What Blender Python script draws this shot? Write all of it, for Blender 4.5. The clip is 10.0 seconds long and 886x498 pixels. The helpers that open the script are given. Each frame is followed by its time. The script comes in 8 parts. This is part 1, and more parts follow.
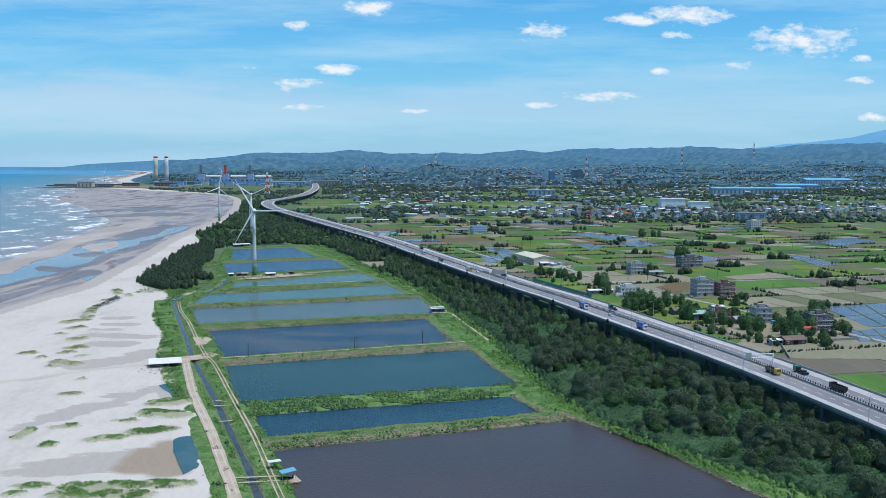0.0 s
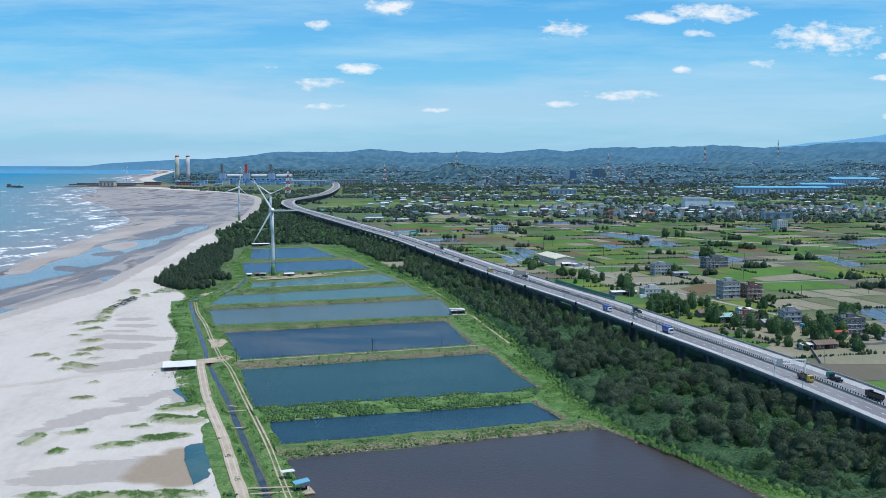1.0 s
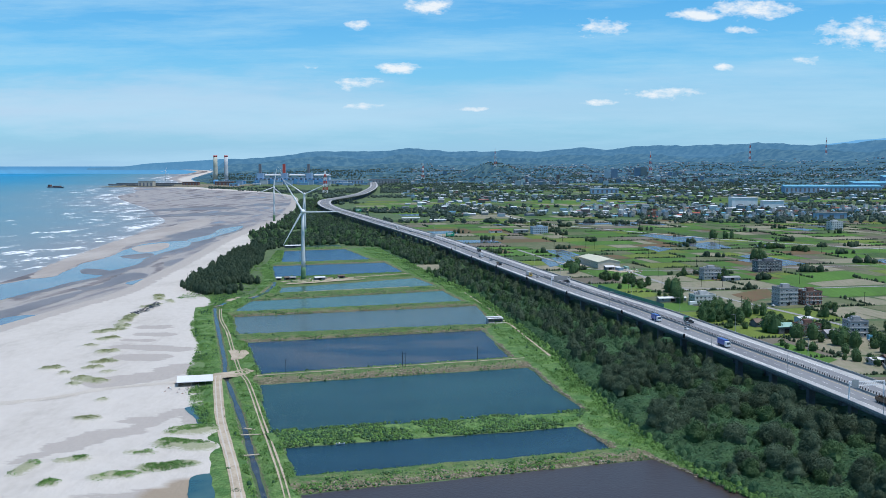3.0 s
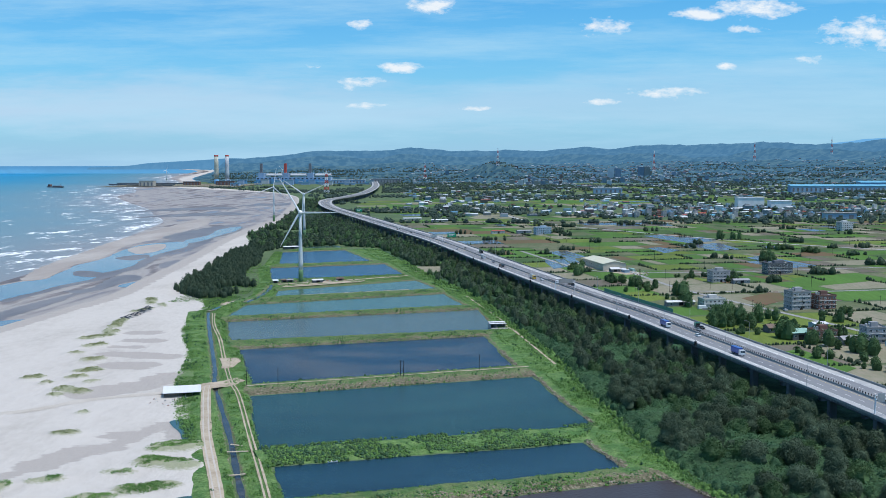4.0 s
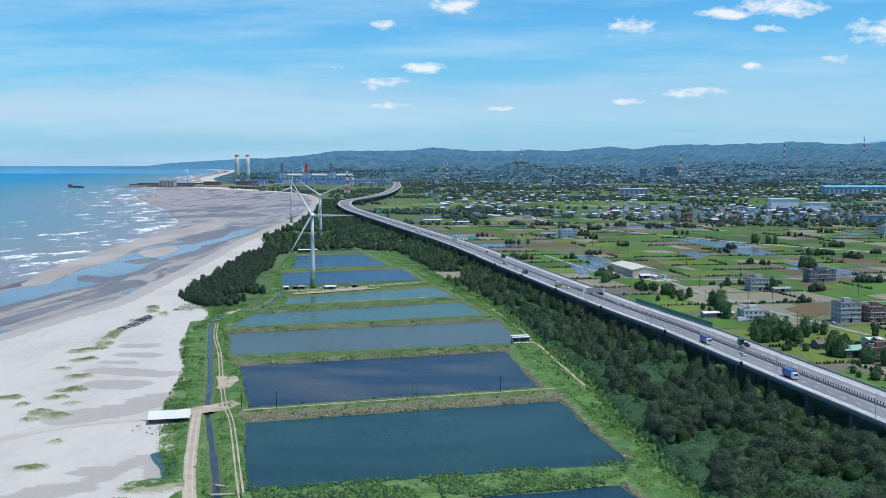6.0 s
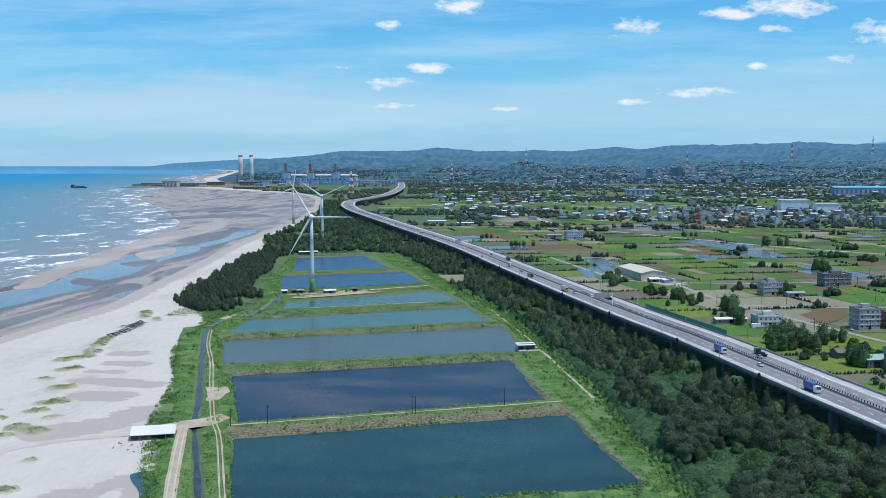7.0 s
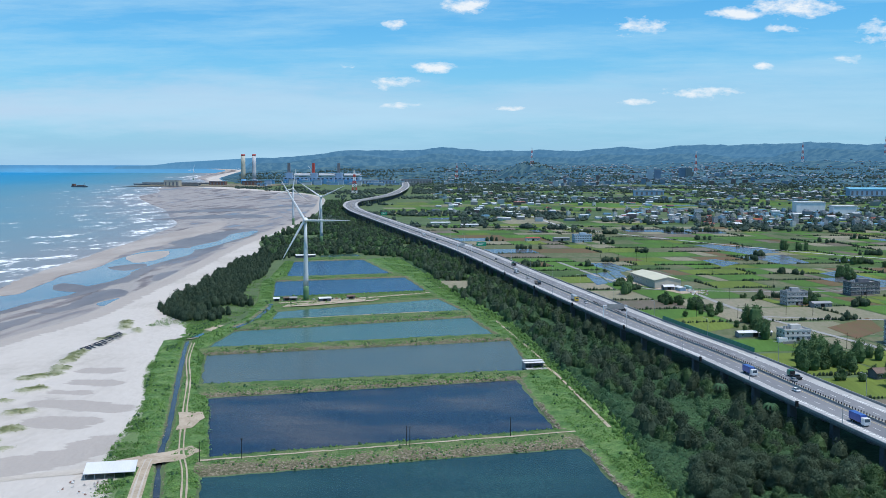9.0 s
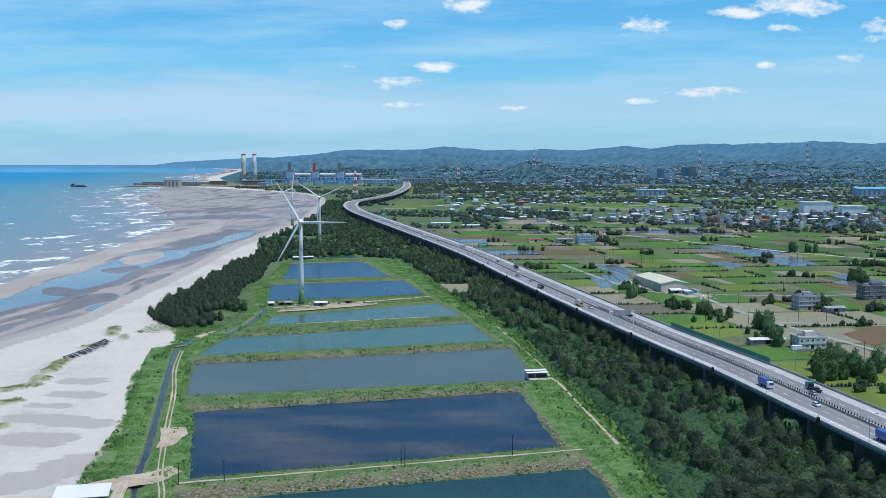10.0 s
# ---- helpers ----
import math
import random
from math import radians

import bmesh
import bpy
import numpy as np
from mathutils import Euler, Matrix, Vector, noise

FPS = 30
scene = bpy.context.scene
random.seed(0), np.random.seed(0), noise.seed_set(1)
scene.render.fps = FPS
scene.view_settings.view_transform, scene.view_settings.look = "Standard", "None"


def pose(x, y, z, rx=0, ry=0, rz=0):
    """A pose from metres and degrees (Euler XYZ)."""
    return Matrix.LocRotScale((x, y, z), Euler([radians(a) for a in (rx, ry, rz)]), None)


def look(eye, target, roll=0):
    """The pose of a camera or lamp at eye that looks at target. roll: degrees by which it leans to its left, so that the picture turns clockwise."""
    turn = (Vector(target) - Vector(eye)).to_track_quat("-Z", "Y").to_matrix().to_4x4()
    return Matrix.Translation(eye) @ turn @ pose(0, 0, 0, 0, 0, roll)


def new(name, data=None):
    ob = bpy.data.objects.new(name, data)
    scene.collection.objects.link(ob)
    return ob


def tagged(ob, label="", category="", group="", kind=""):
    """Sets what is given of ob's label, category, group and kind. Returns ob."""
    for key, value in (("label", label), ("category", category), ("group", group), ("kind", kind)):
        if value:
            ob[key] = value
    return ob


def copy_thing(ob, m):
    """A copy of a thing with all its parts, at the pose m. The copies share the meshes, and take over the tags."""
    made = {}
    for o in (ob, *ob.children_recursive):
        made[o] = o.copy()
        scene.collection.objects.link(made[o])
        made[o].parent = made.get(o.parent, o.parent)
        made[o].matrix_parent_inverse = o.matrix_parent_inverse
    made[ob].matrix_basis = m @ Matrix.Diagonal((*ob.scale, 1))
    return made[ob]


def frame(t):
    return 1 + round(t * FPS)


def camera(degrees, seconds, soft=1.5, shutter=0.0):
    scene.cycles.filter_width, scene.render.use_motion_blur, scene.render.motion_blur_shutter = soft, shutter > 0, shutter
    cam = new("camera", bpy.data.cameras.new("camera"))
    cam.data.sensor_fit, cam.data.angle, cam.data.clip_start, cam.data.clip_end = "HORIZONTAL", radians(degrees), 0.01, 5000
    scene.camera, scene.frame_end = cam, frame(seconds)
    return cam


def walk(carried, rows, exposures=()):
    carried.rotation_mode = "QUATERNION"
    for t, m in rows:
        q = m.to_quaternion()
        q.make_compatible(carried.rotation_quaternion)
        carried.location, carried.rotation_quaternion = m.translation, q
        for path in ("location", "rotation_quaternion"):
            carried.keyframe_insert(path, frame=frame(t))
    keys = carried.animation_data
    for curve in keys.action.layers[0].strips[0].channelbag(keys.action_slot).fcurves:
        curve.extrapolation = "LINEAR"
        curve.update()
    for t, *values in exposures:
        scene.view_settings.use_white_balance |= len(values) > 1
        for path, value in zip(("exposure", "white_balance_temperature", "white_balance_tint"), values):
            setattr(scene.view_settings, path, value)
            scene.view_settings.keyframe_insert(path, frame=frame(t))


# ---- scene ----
cam = camera(48.5, 10.0, soft=0.7)
ROWS = [
    (0.0, 0.00, 0.00, 108.00, 0.005, -4.838, 0.184),
    (0.5, 0.15, 6.05, 108.00, 0.615, -4.890, 0.156),
    (1.0, 0.32, 13.40, 108.05, 1.211, -4.897, 0.160),
    (1.5, 0.56, 22.12, 108.08, 2.294, -4.897, 0.153),
    (2.0, 1.02, 32.06, 108.08, 2.909, -4.910, 0.081),
    (2.5, 1.28, 43.21, 108.00, 3.329, -4.930, 0.010),
    (4.0, 1.03, 78.89, 107.95, 3.623, -4.979, -0.049),
    (4.5, 0.96, 91.03, 107.97, 4.027, -4.991, -0.051),
    (5.0, 0.90, 103.30, 107.97, 4.417, -4.994, -0.060),
    (5.5, 0.56, 115.66, 107.99, 4.722, -4.984, -0.040),
    (7.0, -0.01, 152.30, 108.05, 5.246, -4.961, -0.019),
    (7.5, -0.54, 164.26, 108.32, 5.337, -4.964, -0.008),
    (8.0, -1.10, 175.88, 108.55, 5.424, -4.973, 0.000),
    (8.5, -1.50, 187.81, 108.60, 5.510, -4.977, 0.055),
    (9.0, -1.90, 200.29, 108.58, 5.560, -4.985, 0.110),
    (9.5, -2.15, 212.67, 108.70, 5.625, -5.001, 0.110),
    (10.0, -2.56, 224.94, 109.00, 5.680, -5.021, 0.070),
]
walk(cam, [(t, pose(x, y, z, 90 + pitch, -roll, yaw)) for t, x, y, z, yaw, pitch, roll in ROWS])

# ---- world and sun ----
SUN_ELEV, SUN_AZ = 69.0, 112.0  # degrees; azimuth clockwise from +y


def build_world():
    world = bpy.data.worlds.new("sky")
    scene.world = world
    world.use_nodes = True
    nt = world.node_tree
    nt.nodes.clear()
    N, L = nt.nodes.new, nt.links.new

    def math_node(op, a, b=None, clamp=False):
        n = N("ShaderNodeMath")
        n.operation, n.use_clamp = op, clamp
        for i, v in enumerate((a, b)):
            if v is None:
                continue
            if isinstance(v, (int, float)):
                n.inputs[i].default_value = v
            else:
                L(v, n.inputs[i])
        return n.outputs[0]

    sky = N("ShaderNodeTexSky")
    sky.sky_type = "NISHITA"
    sky.sun_disc = False
    sky.sun_elevation, sky.sun_rotation = radians(SUN_ELEV), radians(SUN_AZ)
    sky.air_density, sky.dust_density, sky.ozone_density, sky.altitude = 1.0, 0.6, 2.5, 0
    tc = N("ShaderNodeTexCoord")
    sep = N("ShaderNodeSeparateXYZ")
    L(tc.outputs["Generated"], sep.inputs[0])
    level = N("ShaderNodeCombineXYZ")
    L(sep.outputs[0], level.inputs[0])
    L(sep.outputs[1], level.inputs[1])
    L(math_node("MAXIMUM", sep.outputs[2], 0.004), level.inputs[2])
    L(level.outputs[0], sky.inputs["Vector"])
    ysafe = math_node("MAXIMUM", math_node("ABSOLUTE", sep.outputs[1]), 0.05)
    u = math_node("DIVIDE", sep.outputs[0], ysafe)
    w = math_node("DIVIDE", sep.outputs[2], ysafe)
    comb = N("ShaderNodeCombineXYZ")
    L(u, comb.inputs[0])
    L(math_node("MULTIPLY", w, 2.2), comb.inputs[1])
    L(sep.outputs[1], comb.inputs[2])

    def noise_tex(scale, detail, rough=0.6, stretch=None):
        src = comb.outputs[0]
        if stretch:
            mp = N("ShaderNodeMapping")
            mp.inputs["Scale"].default_value = stretch
            L(src, mp.inputs["Vector"])
            src = mp.outputs[0]
        n = N("ShaderNodeTexNoise")
        n.inputs["Scale"].default_value = scale
        n.inputs["Detail"].default_value = detail
        n.inputs["Roughness"].default_value = rough
        L(src, n.inputs["Vector"])
        return n.outputs["Fac"]

    fine = noise_tex(48, 8, 0.66)
    coarse = noise_tex(16, 3, 0.5)
    billow = math_node("ADD", math_node("MULTIPLY", fine, 1.4), math_node("MULTIPLY", coarse, 0.9))
    billow = math_node("SUBTRACT", billow, 1.17)
    # fair-weather clouds: direction as x/y and z/y, half width, half height
    total = None
    for cu, cw, hw, hh in CLOUDS:
        du = math_node("DIVIDE", math_node("SUBTRACT", u, cu), hw * 1.08)
        dw = math_node("DIVIDE", math_node("SUBTRACT", w, cw), hh * 1.15)
        q = math_node("ADD", math_node("MULTIPLY", du, du), math_node("MULTIPLY", dw, dw))
        m = math_node("SUBTRACT", 1.0, q)
        total = m if total is None else math_node("MAXIMUM", total, m)
    total = math_node("MAXIMUM", total, -3.0)
    dens = math_node("ADD", math_node("MULTIPLY", total, 0.62), math_node("MULTIPLY", billow, 2.1))
    dens = math_node("MULTIPLY", dens, 1.25, True)
    front = math_node("MULTIPLY", math_node("GREATER_THAN", sep.outputs[1], 0.05), math_node("GREATER_THAN", sep.outputs[2], 0.02))
    dens = math_node("MULTIPLY", math_node("MULTIPLY", dens, front), 0.93)
    # thin high cirrus
    veil = noise_tex(2.2, 4, 0.55, (1.0, 4.0, 1.0))
    ci = noise_tex(5.0, 8, 0.70, (0.8, 3.4, 1.0))
    ci = math_node("ADD", math_node("MULTIPLY", ci, 0.6), math_node("MULTIPLY", veil, 0.6))
    ci = math_node("MULTIPLY", math_node("SUBTRACT", ci, 0.545), 4.2, True)
    ci = math_node("MULTIPLY", ci, 0.62)
    # pale haze towards the horizon
    hz = math_node("SUBTRACT", 1.0, math_node("DIVIDE", math_node("MAXIMUM", sep.outputs[2], 0.0), 0.19), True)
    hz = math_node("MULTIPLY", math_node("POWER", hz, 1.9), 0.8)
    # a broad pale veil that hangs over the sea, ragged along its top
    rag = math_node("MULTIPLY", math_node("SUBTRACT", noise_tex(3.2, 6, 0.62, (1.0, 2.6, 1.0)), 0.5), 0.11)
    band = math_node("DIVIDE", math_node("SUBTRACT", math_node("ADD", w, rag), 0.062), 0.040)
    band = math_node("SUBTRACT", 1.0, math_node("MULTIPLY", band, band), True)
    band = math_node("MULTIPLY", math_node("MULTIPLY", band, band), math_node("SUBTRACT", 0.52, math_node("MULTIPLY", u, 0.55), True))

    def mix(fac, a, b):
        n = N("ShaderNodeMix")
        n.data_type = "RGBA"
        L(fac, n.inputs["Factor"])
        for sock, v in ((n.inputs[6], a), (n.inputs[7], b)):
            if isinstance(v, tuple):
                sock.default_value = (*v, 1)
            else:
                L(v, sock)
        return n.outputs[2]

    col = N("ShaderNodeMix")
    col.data_type, col.blend_type = "RGBA", "MULTIPLY"
    col.inputs["Factor"].default_value = 1.0
    L(sky.outputs[0], col.inputs[6])
    col.inputs[7].default_value = (*SKY_TINT, 1)
    c = mix(hz, col.outputs[2], HAZE)
    c = mix(band, c, VEIL)
    c = mix(ci, c, CIRRUS)
    c = mix(dens, c, CLOUD_WHITE)
    bg = N("ShaderNodeBackground")
    bg.inputs["Strength"].default_value = SKY_STRENGTH
    L(c, bg.inputs["Color"])
    out = N("ShaderNodeOutputWorld")
    L(bg.outputs[0], out.inputs["Surface"])


SKY_STRENGTH = 0.1
SKY_TINT = (0.40, 1.10, 1.50)
VEIL = (5.2, 6.9, 8.8)
HAZE = (3.9, 6.2, 8.9)
CIRRUS = (4.6, 7.3, 9.2)
CLOUD_WHITE = (8.8, 9.3, 9.8)
CLOUDS = [
    (-0.079, 0.157, 0.024, 0.0080),
    (-0.146, 0.140, 0.015, 0.0052),
    (0.094, 0.133, 0.030, 0.0092),
    (0.241, 0.150, 0.037, 0.0075),
    (0.193, 0.146, 0.026, 0.0052),
    (0.235, 0.131, 0.017, 0.0046),
    (0.360, 0.126, 0.055, 0.0138),
    (0.297, 0.103, 0.016, 0.0052),
    (0.421, 0.109, 0.011, 0.0040),
    (0.418, 0.087, 0.013, 0.0034),
    (-0.106, 0.097, 0.023, 0.0052),
    (-0.148, 0.081, 0.023, 0.0063),
    (0.162, 0.070, 0.034, 0.0057),
    (-0.140, 0.058, 0.022, 0.0034),
    (-0.031, 0.055, 0.014, 0.0023),
    (0.099, 0.061, 0.020, 0.0029),
    (0.219, 0.095, 0.010, 0.0034),
    (0.433, 0.050, 0.017, 0.0046),
    (-0.197, 0.099, 0.011, 0.0029),
    (-0.196, 0.099, 0.014, 0.0029),
]
build_world()
sun = new("sun", bpy.data.lights.new("sun", "SUN"))
sun.data.energy, sun.data.angle, sun.data.color = 3.8, radians(0.53), (1.0, 0.945, 0.91)
sun.matrix_world = look((0, 0, 0), (-math.sin(radians(SUN_AZ)) * math.cos(radians(SUN_ELEV)), -math.cos(radians(SUN_AZ)) * math.cos(radians(SUN_ELEV)), -math.sin(radians(SUN_ELEV))))

# ---- materials ----
def material(name, c1, c2, c3=None, scale=0.05, fine=1.0, rough=0.85, bump=0.0, stretch=(1, 1, 1), turn=0.0, metal=0.0,
             spread=0.0, island=False, spec=0.12, mid=(0.4, 0.6), grain=0.25, bump_dist=0.3, leafy=0.0, tone=0.0):
    """Two-scale procedural surface: c1 to c2 in large patches, c3 in fine grain; spread varies by object or island."""
    m = bpy.data.materials.new(name)
    m.use_nodes = True
    nt = m.node_tree
    N, L = nt.nodes.new, nt.links.new
    bsdf = nt.nodes["Principled BSDF"]
    bsdf.inputs["Roughness"].default_value = rough
    bsdf.inputs["Metallic"].default_value = metal
    bsdf.inputs["Specular IOR Level"].default_value = spec
    tc = N("ShaderNodeTexCoord")
    mp = N("ShaderNodeMapping")
    mp.inputs["Scale"].default_value = stretch
    mp.inputs["Rotation"].default_value = (0, 0, radians(turn))
    L(tc.outputs["Object"], mp.inputs["Vector"])
    n1, n2 = N("ShaderNodeTexNoise"), N("ShaderNodeTexNoise")
    n1.inputs["Scale"].default_value, n1.inputs["Detail"].default_value = scale, 5
    n2.inputs["Scale"].default_value, n2.inputs["Detail"].default_value = fine, 4
    L(mp.outputs[0], n1.inputs["Vector"])
    L(mp.outputs[0], n2.inputs["Vector"])
    ramp = N("ShaderNodeMapRange")
    ramp.inputs["From Min"].default_value, ramp.inputs["From Max"].default_value = mid
    L(n1.outputs["Fac"], ramp.inputs["Value"])
    mix = N("ShaderNodeMix")
    mix.data_type = "RGBA"
    mix.inputs[6].default_value, mix.inputs[7].default_value = (*c1, 1), (*c2, 1)
    L(ramp.outputs[0], mix.inputs["Factor"])
    r2 = N("ShaderNodeMapRange")
    r2.inputs["From Min"].default_value, r2.inputs["From Max"].default_value = 0.35, 0.7
    L(n2.outputs["Fac"], r2.inputs["Value"])
    sc = N("ShaderNodeMath")
    sc.operation = "MULTIPLY"
    sc.inputs[1].default_value = 0.6 if c3 else grain
    L(r2.outputs[0], sc.inputs[0])
    mix2 = N("ShaderNodeMix")
    mix2.data_type = "RGBA"
    L(mix.outputs[2], mix2.inputs[6])
    third = c3 or tuple(v * 0.55 for v in c1)
    mix2.inputs[7].default_value = (*third, 1)
    L(sc.outputs[0], mix2.inputs["Factor"])
    col = mix2.outputs[2]
    if spread:
        if island:
            rnd = N("ShaderNodeNewGeometry").outputs["Random Per Island"]
        else:
            rnd = N("ShaderNodeObjectInfo").outputs["Random"]
        mr = N("ShaderNodeMapRange")
        mr.inputs["To Min"].default_value, mr.inputs["To Max"].default_value = 1 - spread, 1 + spread
        L(rnd, mr.inputs["Value"])
        hsv = N("ShaderNodeHueSaturation")
        L(mr.outputs[0], hsv.inputs["Value"])
        L(col, hsv.inputs["Color"])
        col = hsv.outputs[0]
    if tone:
        info, mt, hs = N("ShaderNodeObjectInfo"), N("ShaderNodeMapRange"), N("ShaderNodeHueSaturation")
        mt.inputs["To Min"].default_value, mt.inputs["To Max"].default_value = 1 - tone, 1 + tone
        L(info.outputs["Random"], mt.inputs["Value"])
        L(mt.outputs[0], hs.inputs["Value"])
        L(col, hs.inputs["Color"])
        col = hs.outputs[0]
    L(col, bsdf.inputs["Base Color"])
    if bump:
        b = N("ShaderNodeBump")
        b.inputs["Strength"].default_value, b.inputs["Distance"].default_value = bump, bump_dist
        L(n2.outputs["Fac"], b.inputs["Height"])
        L(b.outputs[0], bsdf.inputs["Normal"])
    if leafy:
        tr, mx = N("ShaderNodeBsdfTranslucent"), N("ShaderNodeMixShader")
        L(col, tr.inputs["Color"])
        mx.inputs[0].default_value = leafy
        L(bsdf.outputs[0], mx.inputs[1])
        L(tr.outputs[0], mx.inputs[2])
        L(mx.outputs[0], nt.nodes["Material Output"].inputs["Surface"])
    return m


def bank_material(name, base, width, wild=1.0):
    """Grass like base, giving way to bare mud and rubble near the waterline; UV u is metres from it."""
    m = base.copy()
    m.name = name
    nt = m.node_tree
    N, L = nt.nodes.new, nt.links.new
    b = nt.nodes["Principled BSDF"]
    grass = b.inputs["Base Color"].links[0].from_socket
    tc, uv, sep = N("ShaderNodeTexCoord"), N("ShaderNodeUVMap"), N("ShaderNodeSeparateXYZ")
    L(uv.outputs[0], sep.inputs[0])
    n1, n2, n3 = (N("ShaderNodeTexNoise") for _ in range(3))
    for n, s in ((n1, 0.10), (n2, 0.9), (n3, 0.35)):
        n.inputs["Scale"].default_value, n.inputs["Detail"].default_value = s, 5
        L(tc.outputs["Object"], n.inputs["Vector"])

    def mth(op, a, c):
        n = N("ShaderNodeMath")
        n.operation = op
        for i, v in enumerate((a, c)):
            if isinstance(v, (int, float)):
                n.inputs[i].default_value = v
            else:
                L(v, n.inputs[i])
        return n.outputs[0]

    lim = mth("ADD", mth("MULTIPLY", mth("SUBTRACT", n1.outputs["Fac"], 0.5), (3.5 + width * 1.6) * wild), mth("MULTIPLY", mth("SUBTRACT", n2.outputs["Fac"], 0.5), width * 2.6))
    d = mth("SUBTRACT", mth("ADD", lim, width), sep.outputs[0])
    mr = N("ShaderNodeMapRange")
    mr.inputs["From Min"].default_value, mr.inputs["From Max"].default_value = -0.25, 0.35
    L(d, mr.inputs["Value"])
    ramp = N("ShaderNodeValToRGB")
    L(n2.outputs["Fac"], ramp.inputs[0])
    e = ramp.color_ramp.elements
    e[0].position, e[0].color = 0.30, (0.060, 0.072, 0.036, 1)
    e[1].position, e[1].color = 0.78, (0.33, 0.285, 0.215, 1)
    q = e.new(0.5)
    q.color = (0.135, 0.122, 0.078, 1)
    mix = N("ShaderNodeMix")
    mix.data_type = "RGBA"
    L(mr.outputs[0], mix.inputs["Factor"])
    L(grass, mix.inputs[6])
    L(ramp.outputs[0], mix.inputs[7])
    L(mix.outputs[2], b.inputs["Base Color"])
    return m


def water_material(name, deep, shallow, scale, ripple=0.35, rough=0.22, wave=0.9, stretch=(1, 1, 1), turn=0.0, mid=(0.4, 0.6), spec=0.22):
    m = material(name, deep, shallow, scale=scale, fine=wave, rough=rough, bump=ripple, stretch=stretch, turn=turn, grain=0.0, spec=spec, mid=mid)
    return m


MATS = {}


def setup_materials():
    M = MATS
    M["scrub"] = material("scrub_grass", (0.092, 0.142, 0.066), (0.060, 0.105, 0.046), (0.135, 0.165, 0.090), 0.03, 0.4, bump=0.8)
    M["grass"] = material("bank_grass", (0.080, 0.175, 0.052), (0.165, 0.265, 0.088), (0.034, 0.072, 0.026), 0.16, 0.9, bump=1.0, bump_dist=0.8, mid=(0.40, 0.60))
    M["dyke"] = material("dyke_grass", (0.078, 0.160, 0.050), (0.160, 0.205, 0.086), (0.032, 0.062, 0.024), 0.16, 0.9, bump=1.0, bump_dist=0.8)
    M["dyke_bank"] = bank_material("dyke_with_muddy_flank", M["dyke"], 6.5)
    M["dyke_mud"] = bank_material("dyke_with_broad_mud_flank", M["dyke"], 10.0)
    M["pond_bank"] = bank_material("bank_with_muddy_edge", M["grass"], 3.4)
    M["mud"] = material("dyke_mud_and_rubble", (0.16, 0.14, 0.10), (0.32, 0.28, 0.21), (0.05, 0.075, 0.03), 0.14, 0.55, bump=0.9, mid=(0.4, 0.62))
    M["sand"] = material("dry_sand", (0.50, 0.455, 0.408), (0.385, 0.345, 0.302), (0.53, 0.49, 0.445), 0.03, 0.25, stretch=(1, 0.5, 1), turn=35, bump=0.6, bump_dist=1.0, mid=(0.45, 0.68))
    M["damp"] = material("damp_sand", (0.43, 0.39, 0.342), (0.345, 0.308, 0.262), None, 0.05, 0.5, rough=0.7, grain=0.2, mid=(0.42, 0.62))
    M["sand_track"] = material("driven_sand", (0.50, 0.455, 0.40), (0.45, 0.405, 0.35), None, 0.1, 0.8, bump=0.3, grain=0.15)
    M["path"] = material("dirt_road", (0.42, 0.345, 0.26), (0.325, 0.262, 0.19), (0.50, 0.43, 0.345), 0.12, 0.7, bump=0.5)
    M["asphalt"] = material("asphalt", (0.18, 0.185, 0.20), (0.22, 0.225, 0.235), None, 0.05, 1.5, grain=0.12, stretch=(1, 0.2, 1), turn=15)
    M["shoulder"] = material("pale_concrete_shoulder", (0.36, 0.36, 0.36), (0.43, 0.43, 0.42), None, 0.08, 1.2, grain=0.15)
    M["concrete"] = material("weathered_concrete", (0.33, 0.33, 0.32), (0.26, 0.26, 0.255), None, 0.15, 1.0, grain=0.3, bump=0.1)
    # girder: concrete coloured darker for shade under the deck; serves other dark parts too
    M["girder"] = material("shade_dark_concrete", (0.16, 0.17, 0.19), (0.20, 0.21, 0.23), None, 0.15, 1.0, grain=0.3)
    M["white_line"] = material("white_road_paint", (0.72, 0.72, 0.70), (0.62, 0.62, 0.60), None, 0.5, 3.0, grain=0.15)
    M["yellow_line"] = material("yellow_road_paint", (0.55, 0.45, 0.22), (0.5, 0.42, 0.22), None, 0.5, 3.0, grain=0.15)
    M["steel"] = material("galvanised_steel", (0.45, 0.47, 0.48), (0.38, 0.40, 0.41), None, 0.5, 3.0, rough=0.45, metal=0.6, grain=0.15)
    M["dark"] = material("dark_rubber", (0.02, 0.02, 0.022), (0.03, 0.03, 0.03), None, 0.5, 3.0, rough=0.7)
    M["white_paint"] = material("white_paint", (0.78, 0.79, 0.80), (0.70, 0.71, 0.72), None, 0.1, 1.0, rough=0.45, grain=0.08)
    M["tower_paint"] = material("pale_turbine_paint", (0.55, 0.60, 0.62), (0.50, 0.55, 0.57), None, 0.05, 0.5, rough=0.4, grain=0.06)
    M["tower_green"] = material("green_turbine_base_paint", (0.10, 0.20, 0.10), (0.14, 0.25, 0.13), None, 0.1, 0.5, rough=0.45, grain=0.1)
    M["leaf"] = material("tree_leaves", (0.058, 0.116, 0.050), (0.098, 0.170, 0.070), None, 0.15, 0.9, rough=0.65, spec=0.15, spread=0.14, island=True, grain=0.25, leafy=0.3, tone=0.22)
